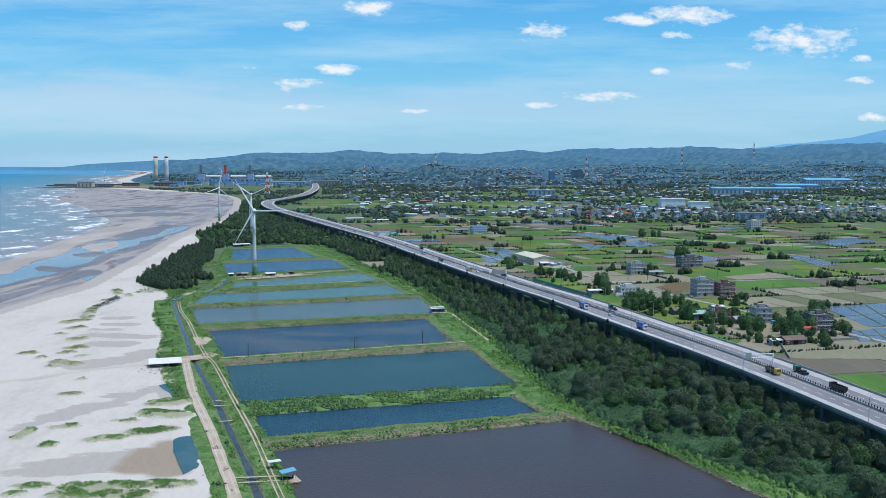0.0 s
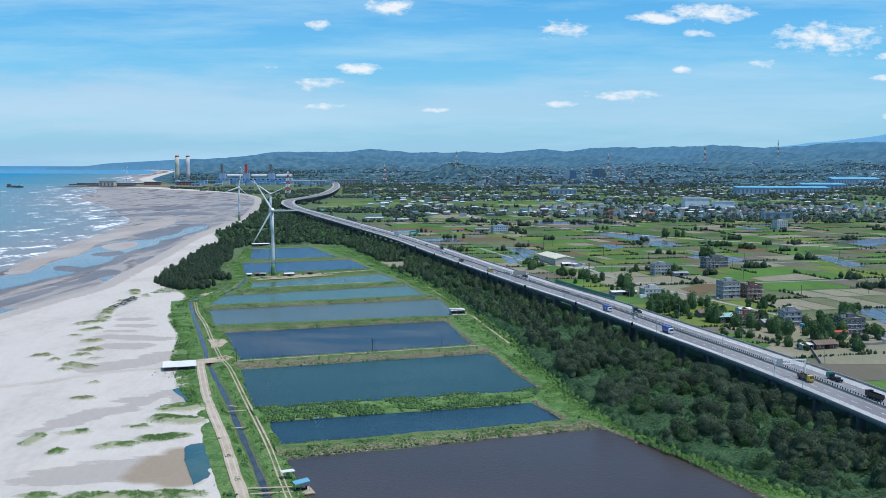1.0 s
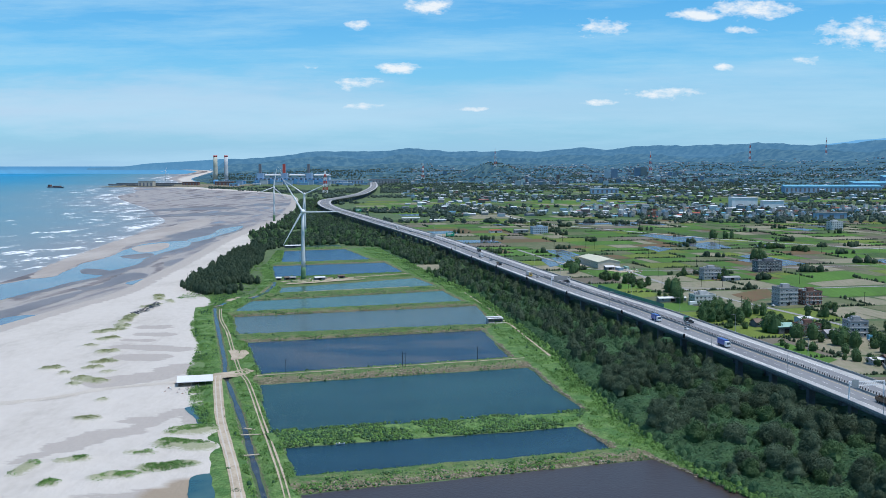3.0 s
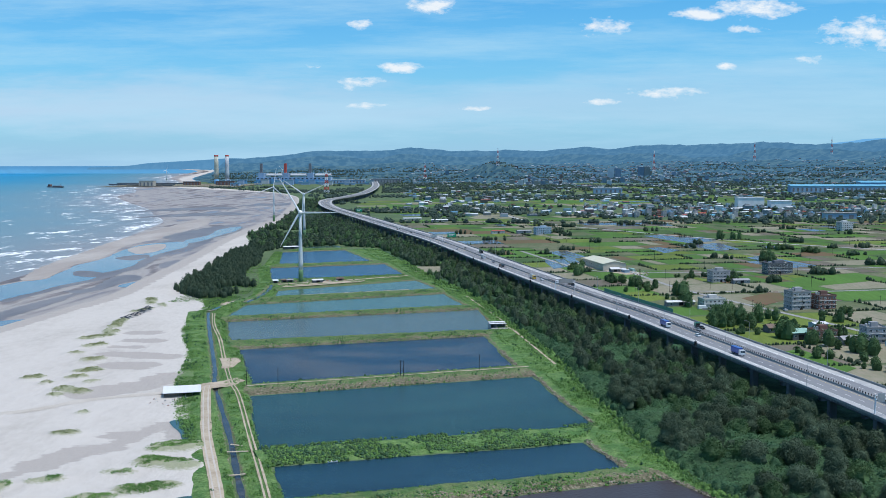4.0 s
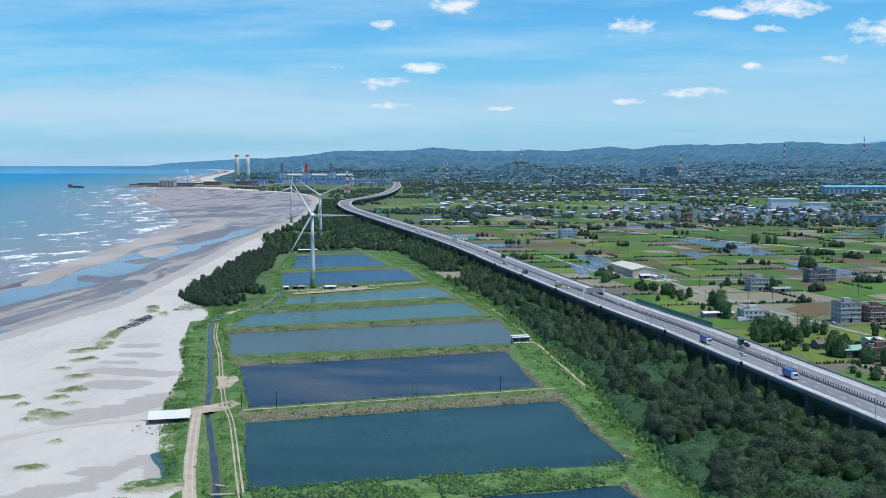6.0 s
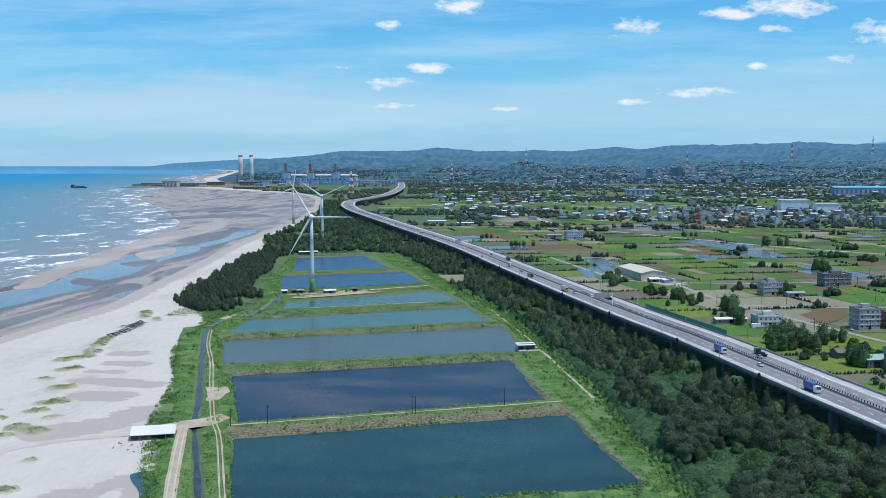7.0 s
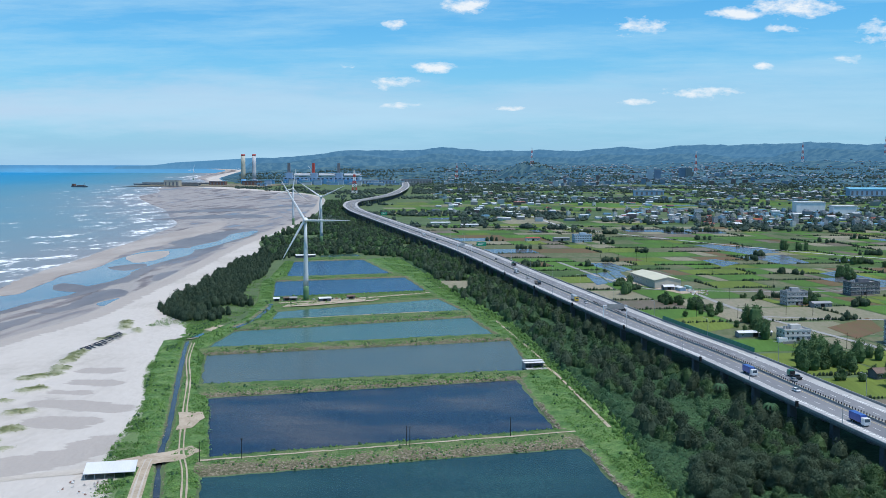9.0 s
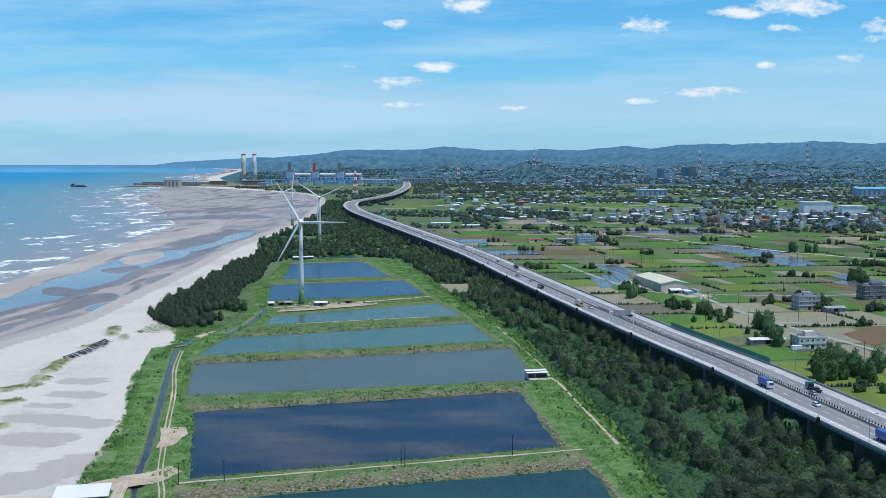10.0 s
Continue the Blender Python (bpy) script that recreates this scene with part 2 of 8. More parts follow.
    M["leaf_casuarina"] = material("feathery_tree_leaves", (0.066, 0.104, 0.066), (0.104, 0.146, 0.090), None, 0.12, 0.9, rough=0.75, spec=0.12, spread=0.14, island=True, grain=0.25, leafy=0.28, tone=0.28)
    M["leaf_vine"] = material("broad_vine_leaves", (0.056, 0.130, 0.066), (0.092, 0.185, 0.084), None, 0.05, 0.7, rough=0.6, spec=0.15, spread=0.2, island=True, grain=0.25, leafy=0.3, tone=0)
    M["leaf_dark"] = material("grove_leaves", (0.054, 0.090, 0.058), (0.084, 0.124, 0.076), None, 0.06, 0.6, rough=0.65, spread=0.14, island=True, grain=0.25, leafy=0.4, tone=0)
    # far leaves: distance haze is put into the colour, paler and bluer
    M["leaf_hazed"] = material("hazed_far_tree_leaves", (0.080, 0.122, 0.104), (0.112, 0.160, 0.128), None, 0.01, 0.1, rough=0.8, spread=0.14, island=True, grain=0.25, leafy=0.4, tone=0)
    M["blade"] = material("grass_blades", (0.185, 0.335, 0.095), (0.125, 0.245, 0.072), None, 0.05, 0.6, rough=0.55, spread=0.16, island=True, grain=0.25, leafy=0.35, tone=0)
    M["dry_blade"] = material("dry_dune_grass", (0.33, 0.36, 0.18), (0.26, 0.30, 0.14), None, 0.05, 0.6, rough=0.7, spread=0.14, island=True, grain=0.25, leafy=0.4, tone=0)
    M["bark"] = material("tree_bark", (0.10, 0.08, 0.06), (0.14, 0.115, 0.09), None, 0.8, 4.0, bump=0.4)
    M["undergrowth"] = material("leafy_undergrowth", (0.040, 0.086, 0.040), (0.062, 0.125, 0.056), (0.024, 0.048, 0.024), 0.12, 0.8, bump=1.0, bump_dist=0.6)
    M["canal"] = water_material("canal_water", (0.018, 0.024, 0.030), (0.055, 0.055, 0.054), 0.12, ripple=0.25, rough=0.2, spec=0.22)
    M["canal_bank"] = bank_material("bank_with_bare_canal_edge", M["grass"], 1.1, 0.3)
    M["pool"] = water_material("tide_pool_water", (0.10, 0.118, 0.150), (0.19, 0.175, 0.185), 0.016, rough=0.12, spec=0.35, stretch=(1, 0.35, 1), turn=16)
    M["paddy_water"] = water_material("flooded_paddy", (0.085, 0.095, 0.115), (0.12, 0.13, 0.15), 0.03, ripple=0.25, rough=0.2, spec=0.2)
    # teal and deep blue ponds: paler streaks paint wind sheen into the base colour
    M["pond_teal"] = water_material("teal_pond_water", (0.005, 0.026, 0.024), (0.013, 0.045, 0.037), 0.022, stretch=(1, 2.5, 1), turn=-20, mid=(0.35, 0.68))
    M["pond_deep"] = water_material("deep_blue_pond_water", (0.005, 0.022, 0.036), (0.011, 0.038, 0.056), 0.022, stretch=(1, 2.5, 1), turn=-20, mid=(0.35, 0.68))
    # the brownish patches are cloud reflections painted into the base colour
    M["pond_navy"] = water_material("navy_water_painted_clouds", (0.004, 0.012, 0.034), (0.075, 0.062, 0.058), 0.014, stretch=(1, 2, 1), turn=-20, mid=(0.42, 0.70), spec=0.14)
    M["pond_grey"] = water_material("grey_pond_water", (0.060, 0.072, 0.056), (0.074, 0.084, 0.062), 0.02, spec=0.2)
    M["pond_green"] = water_material("green_pond_water", (0.042, 0.088, 0.064), (0.056, 0.102, 0.070), 0.02, spec=0.2)
    M["pond_blue"] = water_material("blue_pond_water", (0.004, 0.028, 0.078), (0.009, 0.042, 0.098), 0.01, spec=0.08)
    M["pond_silt"] = water_material("silty_pond_water", (0.046, 0.034, 0.032), (0.062, 0.046, 0.040), 0.006, ripple=0.3, rough=0.3)


setup_materials()


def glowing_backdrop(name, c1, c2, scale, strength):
    """Far hills, coast and sea seen through air: a plain backdrop whose added emission paints in the airlight."""
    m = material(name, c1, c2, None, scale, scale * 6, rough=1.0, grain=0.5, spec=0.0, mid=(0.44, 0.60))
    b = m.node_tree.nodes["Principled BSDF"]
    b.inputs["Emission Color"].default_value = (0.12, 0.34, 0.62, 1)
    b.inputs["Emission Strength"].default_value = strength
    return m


# ---- mesh helpers ----
class Geo:
    """Vertices and faces gathered for one mesh."""

    def __init__(self):
        self.v, self.f, self.k = [], [], []

    def add(self, verts, faces, k=0):
        n = len(self.v)
        self.v.extend(tuple(p) for p in verts)
        self.f.extend(tuple(n + i for i in face) for face in faces)
        self.k.extend([k] * len(faces))
        return self

    def box(self, x0, x1, y0, y1, z0, z1, k=0):
        return self.add([(x0, y0, z0), (x1, y0, z0), (x1, y1, z0), (x0, y1, z0), (x0, y0, z1), (x1, y0, z1), (x1, y1, z1), (x0, y1, z1)],
                        [(0, 3, 2, 1), (4, 5, 6, 7), (0, 1, 5, 4), (1, 2, 6, 5), (2, 3, 7, 6), (3, 0, 4, 7)], k)

    def tube(self, path, radii, sides=8, k=0, cap=True):
        """A round bar along a path with a radius at each point."""
        rings = []
        for i, p in enumerate(path):
            p = Vector(p)
            d = Vector(path[min(i + 1, len(path) - 1)]) - Vector(path[max(i - 1, 0)])
            q = d.to_track_quat("Z", "Y") if d.length > 1e-6 else Matrix.Identity(3).to_quaternion()
            rings += [p + q @ Vector((radii[i] * math.cos(2 * math.pi * j / sides), radii[i] * math.sin(2 * math.pi * j / sides), 0)) for j in range(sides)]
        faces = [(i * sides + j, i * sides + (j + 1) % sides, (i + 1) * sides + (j + 1) % sides, (i + 1) * sides + j) for i in range(len(path) - 1) for j in range(sides)]
        if cap:
            faces += [tuple(range(sides))[::-1], tuple((len(path) - 1) * sides + j for j in range(sides))]
        return self.add(rings, faces, k)

    def grid(self, rows, k=0, closed=False):
        """Quads over rows of points of equal length."""
        n = len(rows[0])
        flat = [p for r in rows for p in r]
        faces = []
        for i in range(len(rows) - 1):
            for j in range(n if closed else n - 1):
                faces.append((i * n + j, i * n + (j + 1) % n, (i + 1) * n + (j + 1) % n, (i + 1) * n + j))
        return self.add(flat, faces, k)

    def mesh(self, name, mats, smooth=False):
        me = bpy.data.meshes.new(name)
        me.from_pydata(self.v, [], self.f)
        for m in mats if isinstance(mats, (list, tuple)) else [mats]:
            me.materials.append(m)
        if any(self.k):
            me.polygons.foreach_set("material_index", self.k)
        if smooth:
            me.polygons.foreach_set("use_smooth", [True] * len(me.polygons))
        me.update()
        return me


def thing(name, geo, mats, label, category, group="", kind="", smooth=False):
    return tagged(new(name, geo.mesh(name, mats, smooth)), label, category, group, kind)


def empty(name, label, category, group="", m=None):
    ob = tagged(new(name), label, category, group)
    ob.empty_display_size = 0.5
    if m is not None:
        ob.matrix_basis = m
    return ob


def part(name, geo, mats, parent, label="", smooth=False):
    ob = new(name, geo.mesh(name, mats, smooth) if isinstance(geo, Geo) else geo)
    ob.parent = parent
    if label:
        ob["label"] = label
    return ob


# ---- the lie of the land ----
EYE_H, CX, CY, NEAR, DEEP = 108.3, 0.0, 112.0, 2500.0, 2350.0


def curve_x(points):
    """x as a smooth function of y through (y, x) points."""
    ys, xs = np.array([p[0] for p in points], float), np.array([p[1] for p in points], float)
    d = np.gradient(xs, ys)

    def at(y):
        y = min(max(y, ys[0]), ys[-1])
        i = min(max(int(np.searchsorted(ys, y)) - 1, 0), len(ys) - 2)
        h = ys[i + 1] - ys[i]
        t = (y - ys[i]) / h
        return float((2 * t**3 - 3 * t**2 + 1) * xs[i] + (t**3 - 2 * t**2 + t) * h * d[i] + (-2 * t**3 + 3 * t**2) * xs[i + 1] + (t**3 - t**2) * h * d[i + 1])

    return at


MEDIAN = [(226, -60), (212, 70), (198, 190), (187, 270), (176, 347), (166, 403), (155.7, 454), (143.6, 504), (128.5, 559), (112.5, 618), (91.5, 696), (71.5, 758), (46.5, 840), (-12.5, 1045), (-81.5, 1290),
          (-191.5, 1624), (-284, 1902), (-358, 2129), (-412, 2330), (-445, 2500), (-461, 2650), (-450, 2905), (-460, 3310), (-545, 4201), (-718, 5448), (-840, 6193)]
road_x = curve_x([(y, x) for x, y in MEDIAN])


def far_scale(x, y):
    """The land climbs gently inland of the expressway, and beyond 2.5 km the country is drawn together towards the path's middle, so that the horizon closes at 4.85 km."""
    r = math.hypot(x - CX, y - CY)
    inland = x - road_x(y) - 30
    s = 1.0
    if inland > 0 and y > 0:
        s = 1 / (1 + 2.5e-4 * r * min(1.0, inland / max(800.0, 0.5 * r)))
    q = r * s
    return s if q <= NEAR else s * (NEAR + DEEP * (1 - math.exp(-(q - NEAR) / DEEP))) / q


def W(x, y, z=0.0):
    s = far_scale(x, y)
    return (CX + (x - CX) * s, CY + (y - CY) * s, EYE_H + (z - EYE_H) * s)


def WM(x, y, z=0.0, turn=0.0):
    """The pose of a far thing, drawn together like the land that it stands on."""
    return Matrix.Translation(W(x, y, z)) @ pose(0, 0, 0, 0, 0, turn) @ Matrix.Scale(far_scale(x, y), 4)


def spline(points, step=8.0, closed=False):
    """Catmull-Rom through 2D points, sampled about every step metres."""
    p = [Vector((*q, 0)) if len(q) == 2 else Vector(q) for q in points]
    n = len(p)
    out = []
    for i in range(n if closed else n - 1):
        a, b, c, d = (p[(i + k) % n] if closed else p[min(max(i + k, 0), n - 1)] for k in (-1, 0, 1, 2))
        m = max(2, int((c - b).length / step))
        for j in range(m):
            t = j / m
            out.append(0.5 * (2 * b + (c - a) * t + (2 * a - 5 * b + 4 * c - d) * t * t + (3 * b - a - 3 * c + d) * t**3))
    if not closed:
        out.append(p[-1])
    return [(q.x, q.y) for q in out]


def fbm(x, y, s, o=4):
    return noise.fractal(Vector((x / s, y / s, 0.37)), 1.0, 2.0, o)


shore = curve_x([(-4000, -300), (200, -430), (900, -452), (1024, -466), (1116, -484), (1218, -503), (1420, -540), (1662, -585), (1882, -635), (2116, -738),
                 (2360, -840), (2771, -1050), (3300, -1290), (3741, -1400), (3950, -1480), (4300, -1620), (4700, -1720), (5200, -1760), (6000, -2000), (6709, -2290), (9000, -3000), (14500, -4600), (22600, -8200), (40000, -14500)])
damp_line = curve_x([(-4000, -250), (200, -330), (784, -328), (840, -323), (959, -336), (1130, -357), (1438, -400), (1771, -436), (2051, -462), (2400, -520),
                     (2818, -600), (3300, -720), (3700, -900), (4000, -1150), (4300, -1400), (4700, -1700), (5200, -1750), (6000, -1990), (6709, -2250), (9000, -2900), (14500, -4450), (22600, -8150), (40000, -14430)])
green_line = curve_x([(-4000, 60), (150, -30), (300, -72), (380, -92), (455, -127), (535, -158), (623, -180), (697, -208), (740, -218), (828, -236), (869, -268),
                      (1049, -309), (1237, -334), (1366, -345), (1527, -392), (1837, -415), (2000, -440), (2369, -500), (2818, -585), (3300, -700), (3700, -860), (4000, -1050), (4300, -1250), (4700, -1500), (5200, -1650), (6000, -1900),
                      (6709, -2150), (9000, -2800), (14500, -4300), (22600, -8100), (40000, -14380)])
hill_px = curve_x([(-40, 0), (-20.5, 0), (-19, 2), (-17.5, 6), (-14, 9), (-12.9, 12), (-12.3, 14), (-11.3, 19), (-8, 20), (-5.7, 26), (-3, 20), (0, 22), (2, 20), (4.5, 26), (6, 23), (8, 29), (10, 29), (14, 33), (18, 31), (21, 36), (24.5, 38), (32, 38), (60, 30)])


def hill_z(x, y):
    """Height of the country: flat to 5.3 km, then rising wooded hills."""
    r = math.hypot(x, y)
    if r < 5300 or y <= 0:
        return 0.0
    knoll = 104 * math.exp(-((x + 46) / 190) ** 2 - ((y - 6400) / 480) ** 2) + 34 * math.exp(-((x + 330) / 330) ** 2 - ((y - 6700) / 480) ** 2)
    a = math.degrees(math.atan2(x, y))
    t = min(1.0, (r - 5300) / 10200)
    top = EYE_H + hill_px(a) / 1740.0 * 15500
    fold = 1 - 1.5 * abs(noise.fractal(Vector((x / 1500 + 7, y / 1500, 0.2)), 0.9, 2.1, 5))
    z = top * t**1.3 * (1 + 0.62 * (fold - 0.62) * (1 - 0.70 * t)) + 40 * t * fbm(x, y, 380, 4) * (1.25 - t)
    return max(0.0, max(z, knoll) * min(1.0, max(0.0, (x - green_line(min(y, 39000))) / 220)))


ROW_Y = [-4000, -2500, -1500, -800, -400, -200, 0, 100] + [150 + 12 * i for i in range(80)]
while ROW_Y[-1] < 40000:
    ROW_Y.append(ROW_Y[-1] + max(14, 0.022 * ROW_Y[-1]))


def strip(name, left, right, cols, z, mats, label, category, power=1.0, y0=-5e3, y1=5e4):
    """A sheet of ground between two lines that run along the coast; UV holds metres from its left or right line."""
    geo, uvs = Geo(), []
    rows = []
    ys = [y for y in ROW_Y if y0 <= y <= y1]
    for y in ys:
        a, b = left(y), right(y)
        row = []
        for j in range(cols + 1):
            t = (j / cols) ** power
            x = a + (b - a) * t
            row.append(W(x, y, z(x, y) if callable(z) else z))
            uvs.append((b - x, x - a))
        rows.append(row)
    geo.grid([r[::-1] for r in rows])
    me = geo.mesh(name, mats, True)
    uvs2 = []
    for i in range(len(ys)):
        uvs2 += uvs[i * (cols + 1):(i + 1) * (cols + 1)][::-1]
    layer = me.uv_layers.new(name="shore")
    idx = np.empty(len(me.loops), np.int32)
    me.loops.foreach_get("vertex_index", idx)
    layer.data.foreach_set("uv", np.array(uvs2, np.float32)[idx].ravel())
    return tagged(new(name, me), label, category, kind="structure")


def sea_material():
    m = bpy.data.materials.new("sea_water")
    m.use_nodes = True
    nt = m.node_tree
    N, L = nt.nodes.new, nt.links.new
    b = nt.nodes["Principled BSDF"]
    b.inputs["Specular IOR Level"].default_value = 0.12
    uv = N("ShaderNodeUVMap")
    sep = N("ShaderNodeSeparateXYZ")
    L(uv.outputs[0], sep.inputs[0])
    tc = N("ShaderNodeTexCoord")
    wob = N("ShaderNodeTexNoise")
    wob.inputs["Scale"].default_value, wob.inputs["Detail"].default_value = 0.004, 4
    L(tc.outputs["Object"], wob.inputs["Vector"])

    def mth(op, a, c=None, clamp=False):
        n = N("ShaderNodeMath")
        n.operation, n.use_clamp = op, clamp
        for i, v in enumerate((a, c)):
            if v is None:
                continue
            if isinstance(v, (int, float)):
                n.inputs[i].default_value = v
            else:
                L(v, n.inputs[i])
        return n.outputs[0]

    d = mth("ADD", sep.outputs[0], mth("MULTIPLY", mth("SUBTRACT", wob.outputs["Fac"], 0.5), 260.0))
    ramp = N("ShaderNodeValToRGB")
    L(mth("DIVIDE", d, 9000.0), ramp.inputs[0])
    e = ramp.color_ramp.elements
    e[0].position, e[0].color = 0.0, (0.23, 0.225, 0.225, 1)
    # inshore stops are water colour; the pale far end paints in horizon haze
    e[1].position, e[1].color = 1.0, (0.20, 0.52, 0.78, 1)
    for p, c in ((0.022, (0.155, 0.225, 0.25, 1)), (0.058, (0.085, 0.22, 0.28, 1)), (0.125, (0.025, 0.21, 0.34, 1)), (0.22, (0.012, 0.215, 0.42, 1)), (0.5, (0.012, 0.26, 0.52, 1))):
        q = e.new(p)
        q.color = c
    # breaking crests, long along the shore and broken into streaks
    mp = N("ShaderNodeMapping")
    mp.inputs["Rotation"].default_value = (0, 0, radians(-14))
    mp.inputs["Scale"].default_value = (1.0, 0.42, 1)
    L(tc.outputs["Object"], mp.inputs["Vector"])
    f1, f2 = N("ShaderNodeTexNoise"), N("ShaderNodeTexNoise")
    for n, s, dt in ((f1, 0.024, 8), (f2, 0.12, 5)):
        n.inputs["Scale"].default_value, n.inputs["Detail"].default_value, n.inputs["Roughness"].default_value = s, dt, 0.62
        L(mp.outputs[0], n.inputs["Vector"])
    near = mth("SUBTRACT", 1.0, mth("DIVIDE", d, 620.0), True)
    near = mth("MULTIPLY", near, 0.16)
    foam = mth("ADD", mth("ADD", mth("MULTIPLY", f1.outputs["Fac"], 0.75), mth("MULTIPLY", f2.outputs["Fac"], 0.35)), near)
    foam = mth("MULTIPLY", mth("SUBTRACT", foam, 0.726), 15.0, True)
    foam = mth("MULTIPLY", foam, mth("GREATER_THAN", near, 0.004))
    edge = mth("MULTIPLY", mth("SUBTRACT", 1.0, mth("DIVIDE", mth("ABSOLUTE", mth("SUBTRACT", sep.outputs[0], 6.0)), 7.0), True), mth("MULTIPLY", f2.outputs["Fac"], 1.6))
    foam = mth("MAXIMUM", foam, mth("MULTIPLY", mth("MULTIPLY", mth("SUBTRACT", f1.outputs["Fac"], 0.40), 5.0, True), mth("MULTIPLY", edge, 0.8, True)))
    mix = N("ShaderNodeMix")
    mix.data_type = "RGBA"
    L(foam, mix.inputs["Factor"])
    L(ramp.outputs[0], mix.inputs[6])
    mix.inputs[7].default_value = (0.78, 0.80, 0.80, 1)
    L(mix.outputs[2], b.inputs["Base Color"])
    L(mth("ADD", mth("MULTIPLY", foam, 0.5), 0.35), b.inputs["Roughness"])
    bmp = N("ShaderNodeBump")
    bmp.inputs["Strength"].default_value, bmp.inputs["Distance"].default_value = 0.35, 0.8
    L(f2.outputs["Fac"], bmp.inputs["Height"])
    L(bmp.outputs[0], b.inputs["Normal"])
    return m


def foreshore_material():
    """Tide-washed sand: pale bars, brown wet troughs and thin sheets of water, drawn out along the shore."""
    m = bpy.data.materials.new("wet_foreshore_sand")
    m.use_nodes = True
    nt = m.node_tree
    N, L = nt.nodes.new, nt.links.new
    b = nt.nodes["Principled BSDF"]
    uv = N("ShaderNodeUVMap")
    sep = N("ShaderNodeSeparateXYZ")
    L(uv.outputs[0], sep.inputs[0])
    tc = N("ShaderNodeTexCoord")
    mp = N("ShaderNodeMapping")
    mp.inputs["Rotation"].default_value = (0, 0, radians(-16))
    mp.inputs["Scale"].default_value = (1.0, 0.24, 1)
    L(tc.outputs["Object"], mp.inputs["Vector"])
    n1, n2 = N("ShaderNodeTexNoise"), N("ShaderNodeTexNoise")
    for n, s, dt in ((n1, 0.016, 6), (n2, 0.12, 5)):
        n.inputs["Scale"].default_value, n.inputs["Detail"].default_value, n.inputs["Distortion"].default_value = s, dt, 1.1
        L(mp.outputs[0], n.inputs["Vector"])
    ramp = N("ShaderNodeValToRGB")
    add = N("ShaderNodeMath")
    add.operation = "MULTIPLY_ADD"
    add.inputs[1].default_value = 0.18
    L(n2.outputs["Fac"], add.inputs[0])
    L(n1.outputs["Fac"], add.inputs[2])
    L(add.outputs[0], ramp.inputs[0])
    e = ramp.color_ramp.elements
    e[0].position, e[0].color = 0.40, (0.105, 0.082, 0.075, 1)
    e[1].position, e[1].color = 0.74, (0.17, 0.22, 0.27, 1)
    for p, c in ((0.49, (0.185, 0.150, 0.136, 1)), (0.56, (0.35, 0.31, 0.275, 1)), (0.64, (0.29, 0.25, 0.225, 1)), (0.70, (0.19, 0.165, 0.16, 1))):
        q = e.new(p)
        q.color = c
    L(ramp.outputs[0], b.inputs["Base Color"])
    b.inputs["Roughness"].default_value = 0.55
    return m


MATS["sea"], MATS["foreshore"] = sea_material(), foreshore_material()


# wind-blown damp hollows, silt and turf on the beach: runs from (x0, y0) to (x1, y1) with a half width
DAMP = [(-223, 619, -187, 612, 8), (-208, 586, -193, 587, 10), (-193, 523, -178, 537, 12), (-178, 537, -167, 560, 11), (-226, 661, -211, 659, 7), (-235, 687, -223, 687, 7), (-229, 638, -214, 639, 4), (-155, 453, -149, 455, 5),
        (-174, 393, -166, 413, 4), (-166, 413, -159, 430, 8), (-159, 430, -149, 437, 7), (-149, 437, -139, 472, 5), (-151, 338, -142, 342, 4), (-142, 342, -129, 347, 10), (-129, 347, -112, 354, 13), (-129, 470, -126, 455, 9)]
SILT = [(-109, 345, -108, 362, 9), (-97, 340, -104, 372, 8)]
TURF = [(-257, 661, -247, 675, 4.5), (-243, 637, -239, 642, 5), (-244, 616, -240, 617, 3), (-227, 597, -222, 601, 4), (-218, 568, -213, 573, 5), (-216, 554, -213, 555, 4), (-203, 544, -201, 546, 3), (-237, 551, -234, 553, 4), (-223, 539, -223, 541, 2.5),
        (-209, 528, -199, 525, 5), (-208, 516, -208, 518, 3), (-262, 735, -256, 704, 4), (-252, 690, -250, 686, 5), (-176, 453, -172, 454, 3.5), (-181, 485, -181, 486, 2.5), (-167, 378, -167, 391, 3), (-158, 394, -152, 398, 3), (-151, 368, -151, 370, 3),
        (-137, 376, -134, 380, 3.5), (-129, 379, -128, 380, 3.5), (-138, 407, -129, 406, 2), (-123, 388, -112, 393, 5), (-127, 437, -120, 439, 7), (-127, 419, -113, 415, 6), (-142, 321, -134, 322, 2.5), (-124, 320, -87, 324, 4), (-124, 313, -98, 312, 5), (-141, 312, -138, 313, 3),
        (-280, 840, -270, 812, 4), (-262, 812, -256, 800, 3), (-268, 770, -262, 790, 3)]


def run_distance(x, y, runs):
    """Metres from the nearest run's edge, below nought inside; x and y may be arrays."""
    best = np.full(np.shape(x), 1e3)
    for x0, y0, x1, y1, r in runs:
        dx, dy = x1 - x0, y1 - y0
        t = np.clip(((x - x0) * dx + (y - y0) * dy) / (dx * dx + dy * dy + 1e-6), 0, 1)
        best = np.minimum(best, np.hypot(x - x0 - t * dx, y - y0 - t * dy) - r)
    return best


